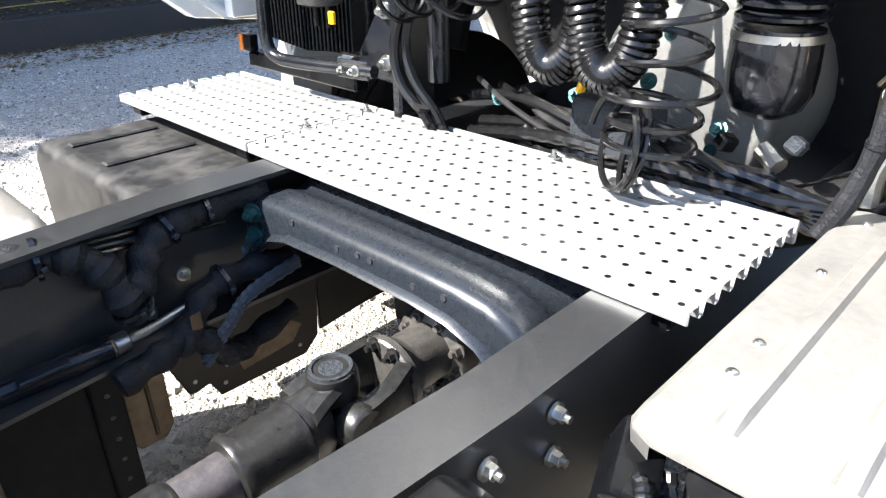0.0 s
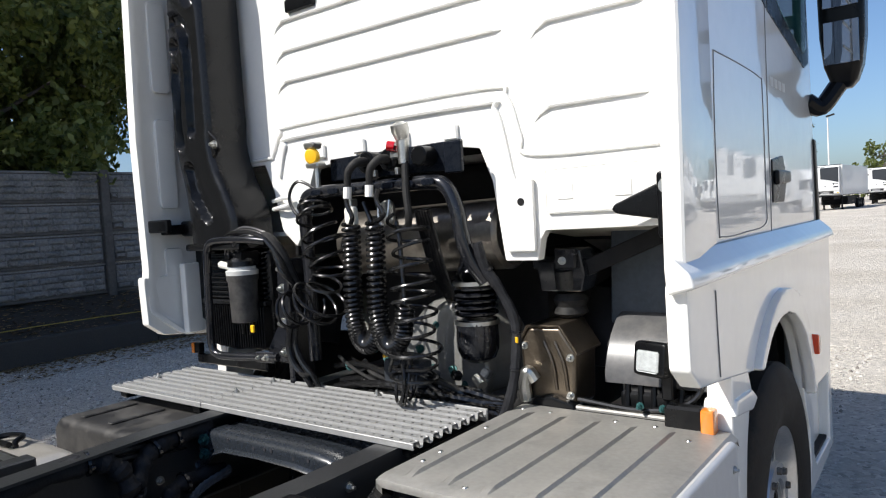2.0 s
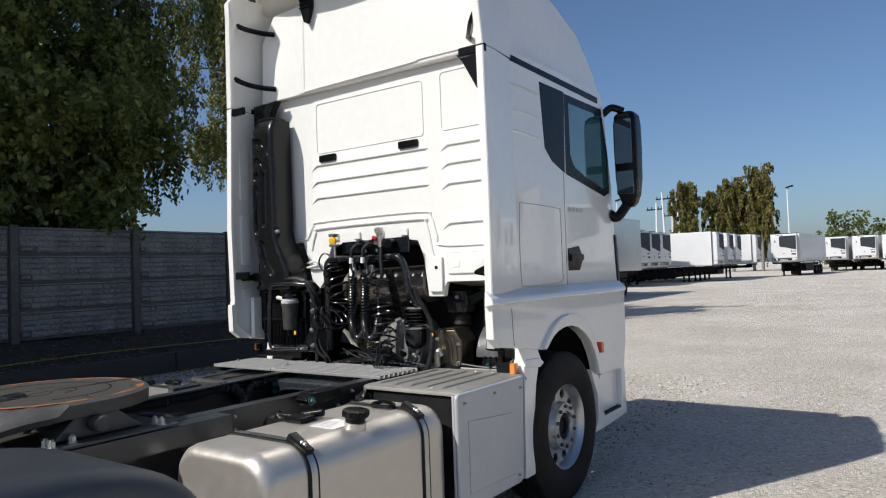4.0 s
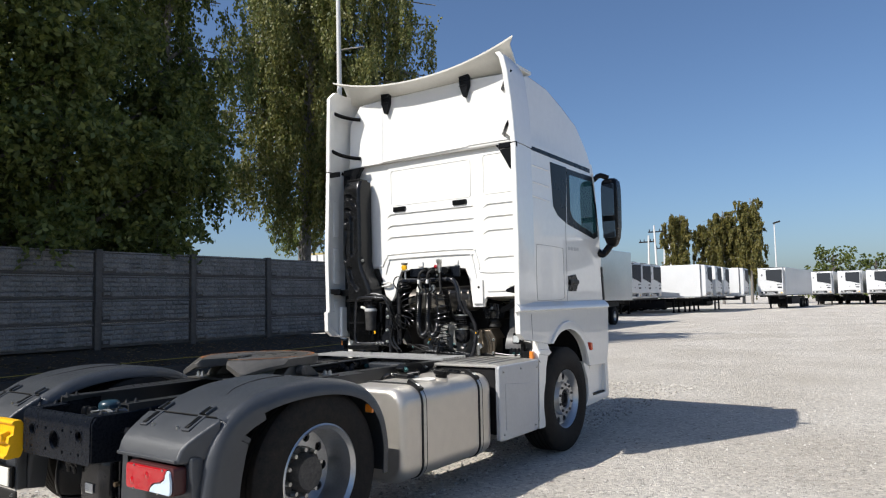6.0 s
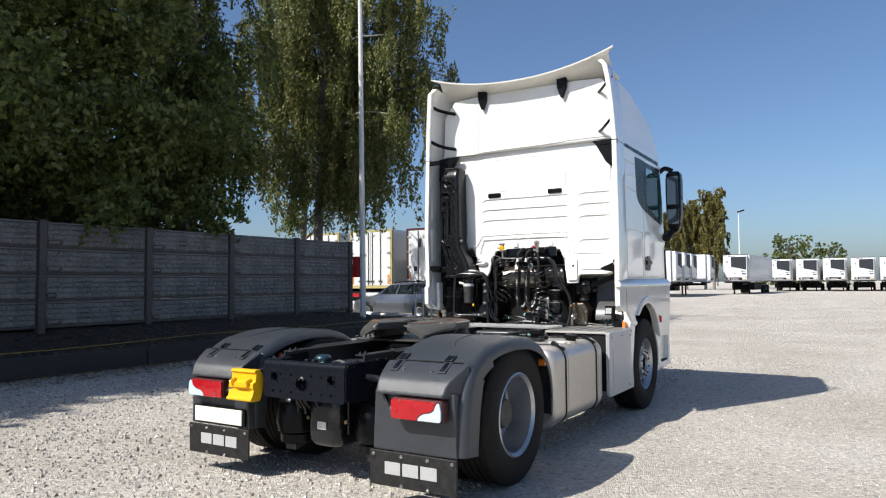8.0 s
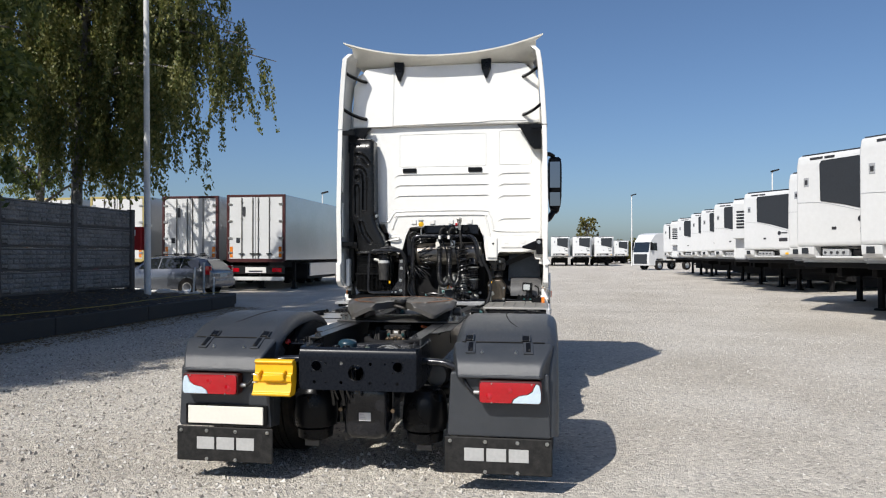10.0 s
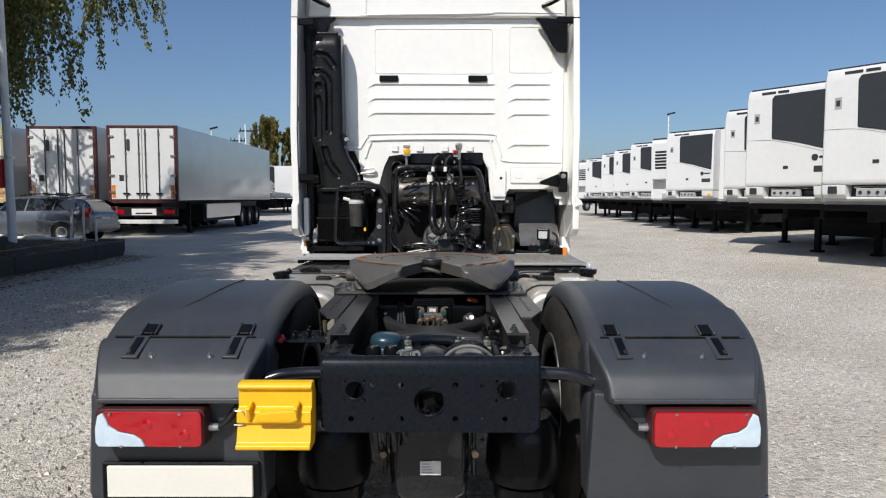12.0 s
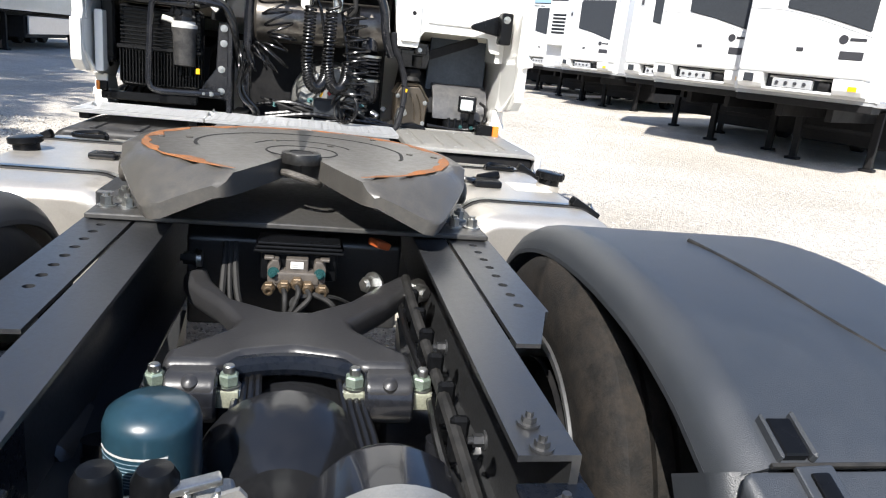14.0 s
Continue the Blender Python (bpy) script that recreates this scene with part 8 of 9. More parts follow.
rm = hang("side_marker_lamp", box(1.02, 1.130, 2.815, 2.862, 0.93, 1.012, 0.008), BLACK, "amber side marker lamp beside the cover")
hang("lens", box(1.125, 1.165, 2.800, 2.850, 0.935, 1.015, 0.010, 2), AMBER, parent=rm)
for x in (0.93, 1.0):
    hang("teal_bolt", bolt((x, 2.87, 0.985), (0, -1, 0), 0.008), TEAL, parent=rm)
hang("drain_tap", tube([(0.535, 2.87, 0.96), (0.535, 2.86, 1.02), (0.55, 2.86, 1.06), (0.57, 2.87, 1.03)], 0.022, 10), STEEL, "pale cast bracket with a round lug")
hang("exhaust_pipe", tube([(0.36, 2.78, 0.90), (0.45, 2.86, 0.915), (0.52, 3.0, 0.93)], 0.055, 18), RUBBER, "dusty black pipe behind the catwalk")

gc_ = hang("gearbox_cable", tube([(-0.30, 2.80, 1.02), (-0.12, 2.76, 1.05), (0.05, 2.75, 1.02), (0.20, 2.77, 1.00), (0.40, 2.80, 0.99)], 0.012, 8, 8), HOSE, "black cable bundle lying over the gearbox")
for k in range(9):
    a = 0.4 * math.sin(k * 2.1)
    hang("cable", tube([(-0.28 + 0.05 * k, 2.80 + 0.02 * (k % 3), 1.06 - 0.01 * k), (-0.15 + 0.05 * k, 2.75 + 0.015 * (k % 2), 1.03 + 0.02 * a), (0.0 + 0.045 * k, 2.745 + 0.02 * (k % 3), 0.985 + 0.03 * a), (0.12 + 0.04 * k, 2.80, 0.95)], 0.007 + 0.002 * (k % 3), 7, 8), HOSE if k % 2 else RUBBER, parent=gc_)
for k in range(5):
    hang("conduit", tube([(0.05 + 0.02 * k, 2.735 + 0.012 * k, 0.955), (0.2, 2.73 + 0.012 * k, 0.975 + 0.006 * k), (0.36, 2.74 + 0.012 * k, 0.97), (0.50, 2.79, 0.96 - 0.01 * k)], lambda t: 0.010 + 0.0012 * math.sin(t * 230), 8, 16), HOSE, parent=gc_)
for k in range(4):
    hang("clip_box", obox((0.10 + 0.11 * k, 2.77 + 0.02 * (k % 2), 1.02 + 0.012 * k), (0.035, 0.03, 0.028), (10 * k, 15, 30 * k), 0.005), DARKGREY if k % 2 else BLACK, parent=gc_)


# ---- between the rails ----
# V-shaped axle stay
XST = [(-0.27, 0.27), (-0.22, 0.33), (-0.19, 0.22), (-0.13, 0.10), (-0.03, 0.035), (0.04, 0.035), (0.13, 0.11), (0.20, 0.22), (0.28, 0.33), (0.32, 0.27), (0.22, 0.10), (0.13, -0.02), (0.14, -0.06), (0.24, -0.18), (0.24, -0.235), (0.14, -0.235), (0.10, -0.19), (0.01, -0.165), (-0.08, -0.19), (-0.12, -0.235), (-0.22, -0.235), (-0.22, -0.18), (-0.12, -0.07), (-0.11, -0.03), (-0.16, 0.07), (-0.24, 0.18)]
stay = part("axle_stay", prism(XST, "z", 0.778, 0.838, 0.019, 3), STAYIRON, truck, "satin black forged X-shaped axle stay")
part("stay_bridge", tube([(-0.19, -0.24, 0.785), (-0.10, -0.205, 0.808), (0.01, -0.185, 0.812), (0.12, -0.205, 0.808), (0.21, -0.24, 0.785)], 0.022, 10), CHASSISBLUE, stay)
for x in (-0.163, 0.192):
    eye = lathe([(-0.047, 0.034), (-0.046, 0.046), (-0.041, 0.051), (0.041, 0.051), (0.046, 0.046), (0.047, 0.034)], (x, -0.242, 0.776), (1, 0, 0), 28)
    eye_body = part("clamp_eye", eye, BLACKGLOSS, stay, "glossy black rubber-bushed eye")
    part("eye_neck", prism([(-0.29, 0.80), (-0.275, 0.823), (-0.25, 0.829), (-0.17, 0.827), (-0.16, 0.79), (-0.20, 0.76)], "x", x - 0.045, x + 0.045, 0.010, 2), STAYIRON, eye_body)
    part("eye_boss", lathe([(0, 0.016), (0.010, 0.014), (0.014, 0.008), (0.015, 0)], (x, -0.272, 0.812), (0, -0.55, 0.83), 14), STAYIRON, eye_body)
    part("eye_pin", cyl((x - 0.085, -0.242, 0.776), (x + 0.085, -0.242, 0.776), 0.020, seg=16), STEEL, eye_body)
    for d in (-0.064, 0.064):
        nut = part("clamp_nut", box(x + d - 0.020, x + d + 0.020, -0.268, -0.225, 0.760, 0.796, 0.005, 2), BOLTZINC, stay, "zinc-yellow clamp pad")
        part("washer", cyl((x + d, -0.247, 0.796), (x + d, -0.247, 0.800), 0.021, seg=20), STEEL, nut)
        part("hex_nut", cyl((x + d, -0.247, 0.800), (x + d, -0.247, 0.822), 0.0185, seg=6, bevel=0.003), GREENZINC, nut)
        part("stud", cyl((x + d, -0.247, 0.822), (x + d, -0.247, 0.838), 0.0105, seg=14, bevel=0.002), STEEL, nut)
for p, d, r in (((-0.255, 0.40, 0.83), (-1, 0, 0), 0.018), ((0.20, 0.255, 0.83), (-0.6, -0.6, 0.1), 0.021), ((0.312, 0.255, 0.815), (0.5, -0.8, 0.1), 0.023)):
    sb = part("stay_bolt", bolt(p, d, r, 0.030), STEEL if r > 0.02 else IRON, stay, "large zinc-plated hex bolt")
    part("bolt_collar", cyl(Vector(p) - Vector(d) * 0.012, p, r * 1.25, seg=18), STEEL, sb)
# axle and final drive
ax = part("rear_axle", tube([(-0.9, 0.0, 0.495), (-0.45, 0.0, 0.50), (0, 0, 0.52), (0.45, 0, 0.50), (0.9, 0, 0.495)], lambda t: 0.085 + 0.06 * math.exp(-((t - 0.5) * 7) ** 2), 16), CHASSIS, truck, "black rear axle with final drive")
part("final_drive", lathe([(-0.26, 0.06), (-0.22, 0.15), (-0.10, 0.20), (0.05, 0.22), (0.16, 0.19), (0.24, 0.11), (0.27, 0.07)], (0.01, -0.08, 0.58), (0, 1, 0.12), 28), TAR, ax)
part("cover_pad", loft([[(0.01 + w * a, -0.235 + 0.075 * b, 0.752 + h - 0.018 * abs(a) ** 2 - 0.03 * max(0, -b)) for a, b in ((-1, -1), (-0.5, -1.06), (0, -1.08), (0.5, -1.06), (1, -1), (1.04, 0), (1, 1), (0.5, 1.06), (0, 1.08), (-0.5, 1.06), (-1, 1), (-1.04, 0))] for w, h in ((0.100, -0.06), (0.098, -0.004), (0.090, 0.0))]), TAR, ax, "glossy crinkled casting pad")
part("drive_cover", lathe([(-0.14, 0.02), (-0.12, 0.10), (-0.05, 0.15), (0.05, 0.16)], (0.01, -0.36, 0.66), (0, 1, -0.1), 24), TAR, ax)
for s in (1, -1):
    part("brake_chamber", cyl((s * 0.42, -0.12, 0.62), (s * 0.42, -0.32, 0.64), 0.085, seg=22, bevel=0.012), CHASSIS, ax)
    part("air_bellows", lathe([(0, 0.10), (0.02, 0.145), (0.08, 0.155), (0.16, 0.15), (0.24, 0.14), (0.28, 0.11)], (s * 0.385, -0.56, 0.31), (0, 0, 1), 28), BLACK, ax, "black rubber air suspension bellows")
    part("bellows_pot", lathe([(0, 0.08), (0.02, 0.12), (0.08, 0.125), (0.10, 0.10)], (s * 0.385, -0.56, 0.23), (0, 0, 1), 24), BLACK, ax)
    part("suspension_beam", loft([[(s * 0.34, y, z - 0.05), (s * 0.44, y, z - 0.05), (s * 0.44, y, z + 0.04), (s * 0.34, y, z + 0.04)] for y, z in ((-0.62, 0.24), (-0.35, 0.30), (0.0, 0.40), (0.5, 0.42), (0.75, 0.50))]), CHASSIS, ax)
    part("damper", cyl((s * 0.30, -0.38, 0.30), (s * 0.30, -0.30, 0.72), 0.035, seg=14), BLACKGLOSS, ax)
# propeller shaft
SHAFT = Vector((0, 1.895, 0.072)).normalized()


def on_shaft(y):
    return Vector((0.01, y, 0.60 + (y - 0.22) * 0.038))


def shaft_ring(y, rx, rz):
    """An oval across the shaft's line."""
    c = on_shaft(y)
    return [(c.x + rx * math.cos(a), c.y, c.z + rz * math.sin(a)) for a in [2 * math.pi * i / 28 for i in range(28)]]


ps = part("propeller_shaft", lathe([(0, 0.052), (1.60, 0.052), (1.612, 0.048), (1.62, 0.040)], on_shaft(0.22), SHAFT, 32), IRON, truck, "black propeller shaft with a universal joint")
part("spline_sleeve", lathe([(0, 0.044), (0.12, 0.044)], on_shaft(1.81), SHAFT, 28), SPLINE, ps, "dull violet-grey spline sleeve")
part("slip_tube", lathe([(0, 0.046), (0.002, 0.060), (0.008, 0.064), (0.018, 0.064), (0.024, 0.060), (0.105, 0.060), (0.110, 0.063), (0.118, 0.063), (0.122, 0.058)], on_shaft(1.915), SHAFT, 36), IRON, ps)
JC = on_shaft(2.118)
part("fork", loft([shaft_ring(2.03, 0.060, 0.060), shaft_ring(2.045, 0.058, 0.064), shaft_ring(2.065, 0.054, 0.071), shaft_ring(2.08, 0.046, 0.074), shaft_ring(2.088, 0.030, 0.050)]), IRON, ps, "forged joint fork")
for s in (1, -1):
    ear = lathe([(0.030, 0.030), (0.034, 0.041), (0.050, 0.044), (0.076, 0.043), (0.084, 0.040), (0.086, 0.036)], JC, (0, -0.05, s), 28)
    loft([[(JC.x + hx * k, y, JC.z + s * z + q) for k, q in ((-1, 0), (-0.8, s * 0.012), (0.8, s * 0.012), (1, 0), (0.8, s * -0.02), (-0.8, s * -0.02))] for y, hx, z in ((2.045, 0.052, 0.045), (2.075, 0.047, 0.058), (2.11, 0.040, 0.066))], bm=ear)
    part("fork_ear", ear, IRON, ps)
    part("bearing_cap", lathe([(0.084, 0.037), (0.089, 0.036), (0.089, 0.031), (0.085, 0.029), (0.085, 0.022), (0.0865, 0.020), (0.0865, 0.0)], JC, (0, -0.05, s), 28), DARKGREY, ps)
    arm = lathe([(0.030, 0.028), (0.034, 0.038), (0.050, 0.041), (0.074, 0.040), (0.082, 0.034)], JC, (s, 0, 0), 28)
    loft([[(JC.x + s * (x + dx), y, JC.z + h * k) for dx, k in ((-0.016, -1), (0.012, -0.9), (0.018, 0), (0.012, 0.9), (-0.016, 1), (-0.02, 0))] for y, x, h in ((2.10, 0.064, 0.034), (2.14, 0.068, 0.041), (2.18, 0.066, 0.048), (2.215, 0.056, 0.058), (2.235, 0.050, 0.062))], bm=arm)
    part("fork_ear", arm, IRON, ps)
part("joint_cross", cyl((JC.x - 0.07, JC.y, JC.z), (JC.x + 0.07, JC.y, JC.z), 0.024, seg=14), IRON, ps)
part("joint_cross", cyl((JC.x, JC.y, JC.z - 0.07), (JC.x, JC.y, JC.z + 0.07), 0.024, seg=14), IRON, ps)
part("flange", lathe([(0, 0.05), (0.0, 0.070), (0.005, 0.074), (0.018, 0.074), (0.022, 0.066), (0.036, 0.060), (0.044, 0.056), (0.11, 0.056), (0.12, 0.074), (0.132, 0.078), (0.16, 0.080)], on_shaft(2.228), SHAFT, 36), FLANGEIRON, ps, "grey cast flange ring")
for i in range(8):
    a = 2 * math.pi * (i + 0.5) / 8
    c = on_shaft(2.228)
    part("flange_bolt", bolt((c.x + 0.062 * math.cos(a), c.y, c.z + 0.062 * math.sin(a)), (0, -1, 0), 0.010, 0.011), IRON, ps)
    part("gearbox_bolt", bolt((c.x + 0.070 * math.cos(a), 2.348, c.z + 0.070 * math.sin(a)), (0, -1, 0), 0.011, 0.012), FLANGEIRON, ps)
part("shaft_guard", lathe([(0, 0.10), (0.0, 0.165), (0.008, 0.165), (0.008, 0.10)], on_shaft(2.40), (0, 1, 0), 28, loop=True), BLACKGLOSS, ps)
part("rear_flange", lathe([(0, 0.07), (0.05, 0.10), (0.08, 0.10), (0.1, 0.06)], (0.01, 0.16, 0.595), (0, 1, 0.06), 24), IRON, ps)
# Added black box: hides the sunlit ground beneath the coupling.
part("coupling_filler", prism([(0.50, 0.60), (0.86, 0.60), (0.86, 0.86), (0.80, 0.92), (0.56, 0.92), (0.50, 0.86)], "x", -0.30, 0.30, 0.012, 2), CHASSIS, truck, "black filler box added below the coupling")
# air drier with valve block
fl = part("air_drier", lathe([(0, 0.064), (0.01, 0.067), (0.10, 0.067), (0.115, 0.062), (0.128, 0.045), (0.133, 0.0)], (-0.175, -0.50, 0.775), (0, 0, 1), 32), BLUEFILTER, truck, "dark blue air drier cartridge with printed band")
def print_arc(a0, a1, z, h, mt):
    """A stripe printed round part of the cartridge."""
    rows = []
    for k in range(13):
        a = radians(a0 + (a1 - a0) * k / 12)
        rows.append([(-0.175 + q * math.cos(a), -0.50 + q * math.sin(a), z + dz) for q, dz in ((0.0668, 0), (0.0676, 0), (0.0676, h), (0.0668, h))])
    part("print_line", loft(rows), mt, fl)


print_arc(-158, -62, 0.848, 0.0030, PRINT)
print_arc(-158, -64, 0.841, 0.0008, BLUEPRINT)
for k in range(7):
    print_arc(-150, -(96 - 7 * (k * 3 % 4)), 0.834 - 0.0050 * k, 0.0012, BLUEPRINT)
part("valve_body", box(-0.235, -0.115, -0.70, -0.57, 0.68, 0.755, 0.012, 2), STEEL, fl, "grey cast valve block")
part("valve_base", cyl((-0.175, -0.50, 0.70), (-0.175, -0.50, 0.776), 0.06, seg=24), BLACK, fl)
for x in (-0.215, -0.145):
    part("valve_dome", lathe([(0, 0.032), (0.05, 0.030), (0.065, 0.022), (0.068, 0.0)], (x, -0.615, 0.755), (0, 0, 1), 16), BLACK, fl)
    part("hose", tube([(x, -0.70, 0.71), (x, -0.74, 0.69), (x + 0.01, -0.76, 0.62), (x + 0.02, -0.74, 0.5)], 0.012, 8), HOSE, fl)
pv_ = part("pressure_valve", obox((-0.085, -0.605, 0.757), (0.075, 0.055, 0.05), (8, 6, 14), 0.010, 3), CASTALU, fl, "cast alloy valve with a lug")
lug = drilled([(-0.062, 0.755), (-0.062, 0.800), (-0.040, 0.808), (-0.030, 0.796), (-0.030, 0.755)], [(-0.046, 0.790, 0.007)], "y", -0.645, -0.637, 12)
part("valve_lug", lug, CASTALU, pv_)
part("valve_strip", obox((-0.105, -0.620, 0.797), (0.085, 0.022, 0.012), (0, -6, 16), 0.004, 2), STEEL, pv_)
for dx in (-0.02, 0.018):
    part("valve_screw", bolt((-0.085 + dx, -0.625, 0.781), (0, -0.3, 1), 0.006, 0.006), STEEL, pv_)
part("valve_port", cyl((-0.05, -0.635, 0.75), (-0.045, -0.67, 0.745), 0.016, seg=12), CASTIRON, fl)
part("valve_hose", tube([(-0.045, -0.67, 0.745), (-0.06, -0.70, 0.70), (-0.11, -0.72, 0.66)], 0.006, 6), HOSE, fl)
part("yellow_tag", box(-0.25, -0.232, -0.63, -0.60, 0.80, 0.818, 0.003), YELLOW, fl)
for k, (x, y, z, r) in enumerate(((-0.235, -0.665, 0.735, 0.020), (-0.195, -0.705, 0.70, 0.017), (-0.155, -0.71, 0.70, 0.017), (-0.115, -0.705, 0.705, 0.017), (-0.08, -0.66, 0.74, 0.022), (-0.045, -0.69, 0.72, 0.016))):
    part("valve_stub", cyl((x, y, z), (x, y - 0.035, z - 0.012), r, r * 0.85, 12, 0.003), STEEL if k % 2 else CASTALU, fl)
    part("valve_tube", tube([(x, y - 0.03, z - 0.01), (x, y - 0.07, z - 0.03), (x + 0.01, y - 0.08, z - 0.12), (x + 0.03, y - 0.03, z - 0.22)], 0.007, 7, 6), HOSE, fl)
for k in range(4):
    part("drive_line", tube([(-0.085 + 0.012 * k, -0.20, 0.80), (-0.09 + 0.014 * k, -0.30, 0.765), (-0.12 + 0.014 * k, -0.40, 0.73), (-0.14 + 0.012 * k, -0.50, 0.70)], 0.007, 7, 6), HOSE, fl)
    part("drive_line", tube([(0.10 + 0.012 * k, -0.20, 0.80), (0.11 + 0.012 * k, -0.28, 0.775), (0.13 + 0.012 * k, -0.38, 0.74), (0.16, -0.48, 0.70)], 0.007, 7, 6), HOSE, fl)
for k in range(6):
    part("rail_clip", bolt((0.318, -0.50 + 0.11 * k + 0.02 * (k % 2), 0.84 - 0.05 * (k % 3)), (-1, 0, 0), 0.011, 0.016), STEEL if k in (1, 4) else CHASSIS, fl)
    part("rail_clip", box(0.268, 0.300, -0.47 + 0.12 * k, -0.452 + 0.12 * k, 0.775, 0.86, 0.006), BLACK, fl)
part("rail_cable", tube([(0.285, -0.68, 0.80), (0.275, -0.45, 0.84), (0.285, -0.2, 0.82), (0.275, 0.05, 0.85), (0.285, 0.28, 0.84)], 0.012, 8, 10), RUBBER, fl)
part("rail_cable", tube([(0.27, -0.68, 0.77), (0.26, -0.45, 0.79), (0.275, -0.2, 0.78), (0.26, 0.05, 0.80), (0.27, 0.28, 0.80)], 0.009, 8, 10), HOSE, fl)
for ob in fl.children:
    if ob.name.startswith(("valve_body", "valve_dome", "valve_stub", "valve_tube", "pressure", "valve_port", "valve_hose")):
        ob.matrix_basis = pose(0.0, -0.015, 0.06)
# air reservoir with a steel band
rv = part("air_reservoir", lathe([(0, 0.0), (0.008, 0.05), (0.03, 0.09), (0.07, 0.113), (0.10, 0.118), (0.27, 0.118), (0.305, 0.10), (0.32, 0.05)], (0.155, -0.875, 0.772), (0, 1, 0.03), 36), BLACKGLOSS, truck, "glossy black air reservoir with steel band")
part("reservoir_band", lathe([(0, 0.1185), (0, 0.1215), (0.028, 0.1215), (0.028, 0.1185)], (0.155, -0.72, 0.777), (0, 1, 0.03), 36, loop=True), CASTALU, rv)
part("band_bolt", cyl((0.265, -0.71, 0.83), (0.29, -0.71, 0.76), 0.006, seg=8), STEEL, rv)
# modulator valve under the coupling
mv = part("brake_modulator", box(-0.085, 0.105, 0.265, 0.34, 0.825, 0.905, 0.008, 2), BLACK, truck, "black brake modulator with brass ports")
for k in range(3):
    part("lid_rib", box(-0.100 + 0.004 * k, 0.120 - 0.004 * k, 0.245 + 0.004 * k, 0.345, 0.902 + 0.009 * k, 0.909 + 0.009 * k, 0.002), BLACK, mv)
part("port_block", box(-0.050, 0.062, 0.222, 0.270, 0.828, 0.862, 0.008, 2), MODCAST, mv, "dusty brown cast port block")
part("port_block", box(-0.022, 0.034, 0.232, 0.270, 0.855, 0.893, 0.005, 2), MODCAST, mv)
part("label_plate", box(-0.010, 0.022, 0.2295, 0.2325, 0.868, 0.886, 0.001), PAPER, mv)
for k in range(2):
    part("label_bar", box(-0.007, 0.010, 0.2285, 0.2296, 0.872 + 0.006 * k, 0.875 + 0.006 * k, 0), PRINT, mv)
for sx in (-1, 1):
    x = 0.006 + sx * 0.056
    part("port_tower", prism([(x - 0.014, 0.82), (x + 0.014, 0.82), (x + 0.016, 0.872), (x + 0.008 - sx * 0.004, 0.89), (x - 0.008 - sx * 0.004, 0.89), (x - 0.016, 0.872)], "y", 0.228, 0.272, 0.005, 2), MODCAST, mv)
    part("tower_ear", box(min(x, x + sx * 0.024), max(x, x + sx * 0.024), 0.236, 0.262, 0.886, 0.894, 0.002), MODCAST, mv)
    part("teal_bolt", bolt((x, 0.228, 0.858), (0, -1, 0), 0.0095, 0.008), TEAL, mv)
for i, (x, z) in enumerate(((-0.060, 0.822), (-0.023, 0.828), (0.008, 0.838), (0.034, 0.828), (0.070, 0.820))):
    port = part("brass_port", cyl((x, 0.228, z), (x, 0.212, z - 0.004), 0.0165, seg=6, bevel=0.002), BRASS, mv)
    part("port_collar", lathe([(0, 0.013), (0.006, 0.013), (0.010, 0.011), (0.010, 0.006), (0.004, 0.005)], (x, 0.212, z - 0.004), (0, -1, -0.25), 16), BRASS, port)
    if i in (1, 2, 3):
        part("air_line", tube([(x, 0.205, z - 0.005), (x + 0.004, 0.18, z - 0.02), (x - 0.02 * (i - 2) - 0.02, 0.17, 0.76), (x - 0.05, 0.19, 0.70), (x - 0.09, 0.26, 0.66)], 0.0065, 7), RUBBER, mv)
part("loose_loop", tube([(0.05, 0.20, 0.815), (0.09, 0.17, 0.805), (0.105, 0.17, 0.775), (0.06, 0.16, 0.76), (0.01, 0.17, 0.775), (0.0, 0.19, 0.80), (0.04, 0.20, 0.81), (0.10, 0.22, 0.80), (0.14, 0.26, 0.77)], 0.0065, 7, 8), RUBBER, mv)
for k in range(3):
    part("air_line", tube([(-0.15 - 0.012 * k, 0.33, 0.90), (-0.145 - 0.014 * k, 0.28, 0.84), (-0.13 - 0.02 * k, 0.24, 0.77), (-0.10 - 0.02 * k, 0.22, 0.72)], 0.008 - 0.002 * (k % 2), 7), RUBBER, mv)
part("orange_plug", obox((0.215, 0.335, 0.915), (0.046, 0.05, 0.022), (0, 18, 30), 0.007, 2), DEEPORANGE, mv)
# canister below the cross member
cn = part("brake_canister", loft([[(0.005 + k * a, -0.55 + k2 * b, z) for a, b in rrect(0.315, 0.34, 0.07, 5)] for z, k, k2 in ((0.26, 0.60, 0.6), (0.275, 0.80, 0.8), (0.31, 0.95, 0.95), (0.42, 1, 1), (0.56, 0.98, 0.98), (0.60, 0.92, 0.92))]), BLACKGLOSS, truck, "black moulded canister with a white label")
part("label", box(-0.03, 0.050, -0.7295, -0.722, 0.398, 0.452, 0.001), PAPER, cn)
for k in range(4):
    part("label_bar", box(-0.022, 0.02 - 0.005 * k, -0.7315, -0.729, 0.407 + 0.011 * k, 0.411 + 0.011 * k, 0), PRINT, cn)
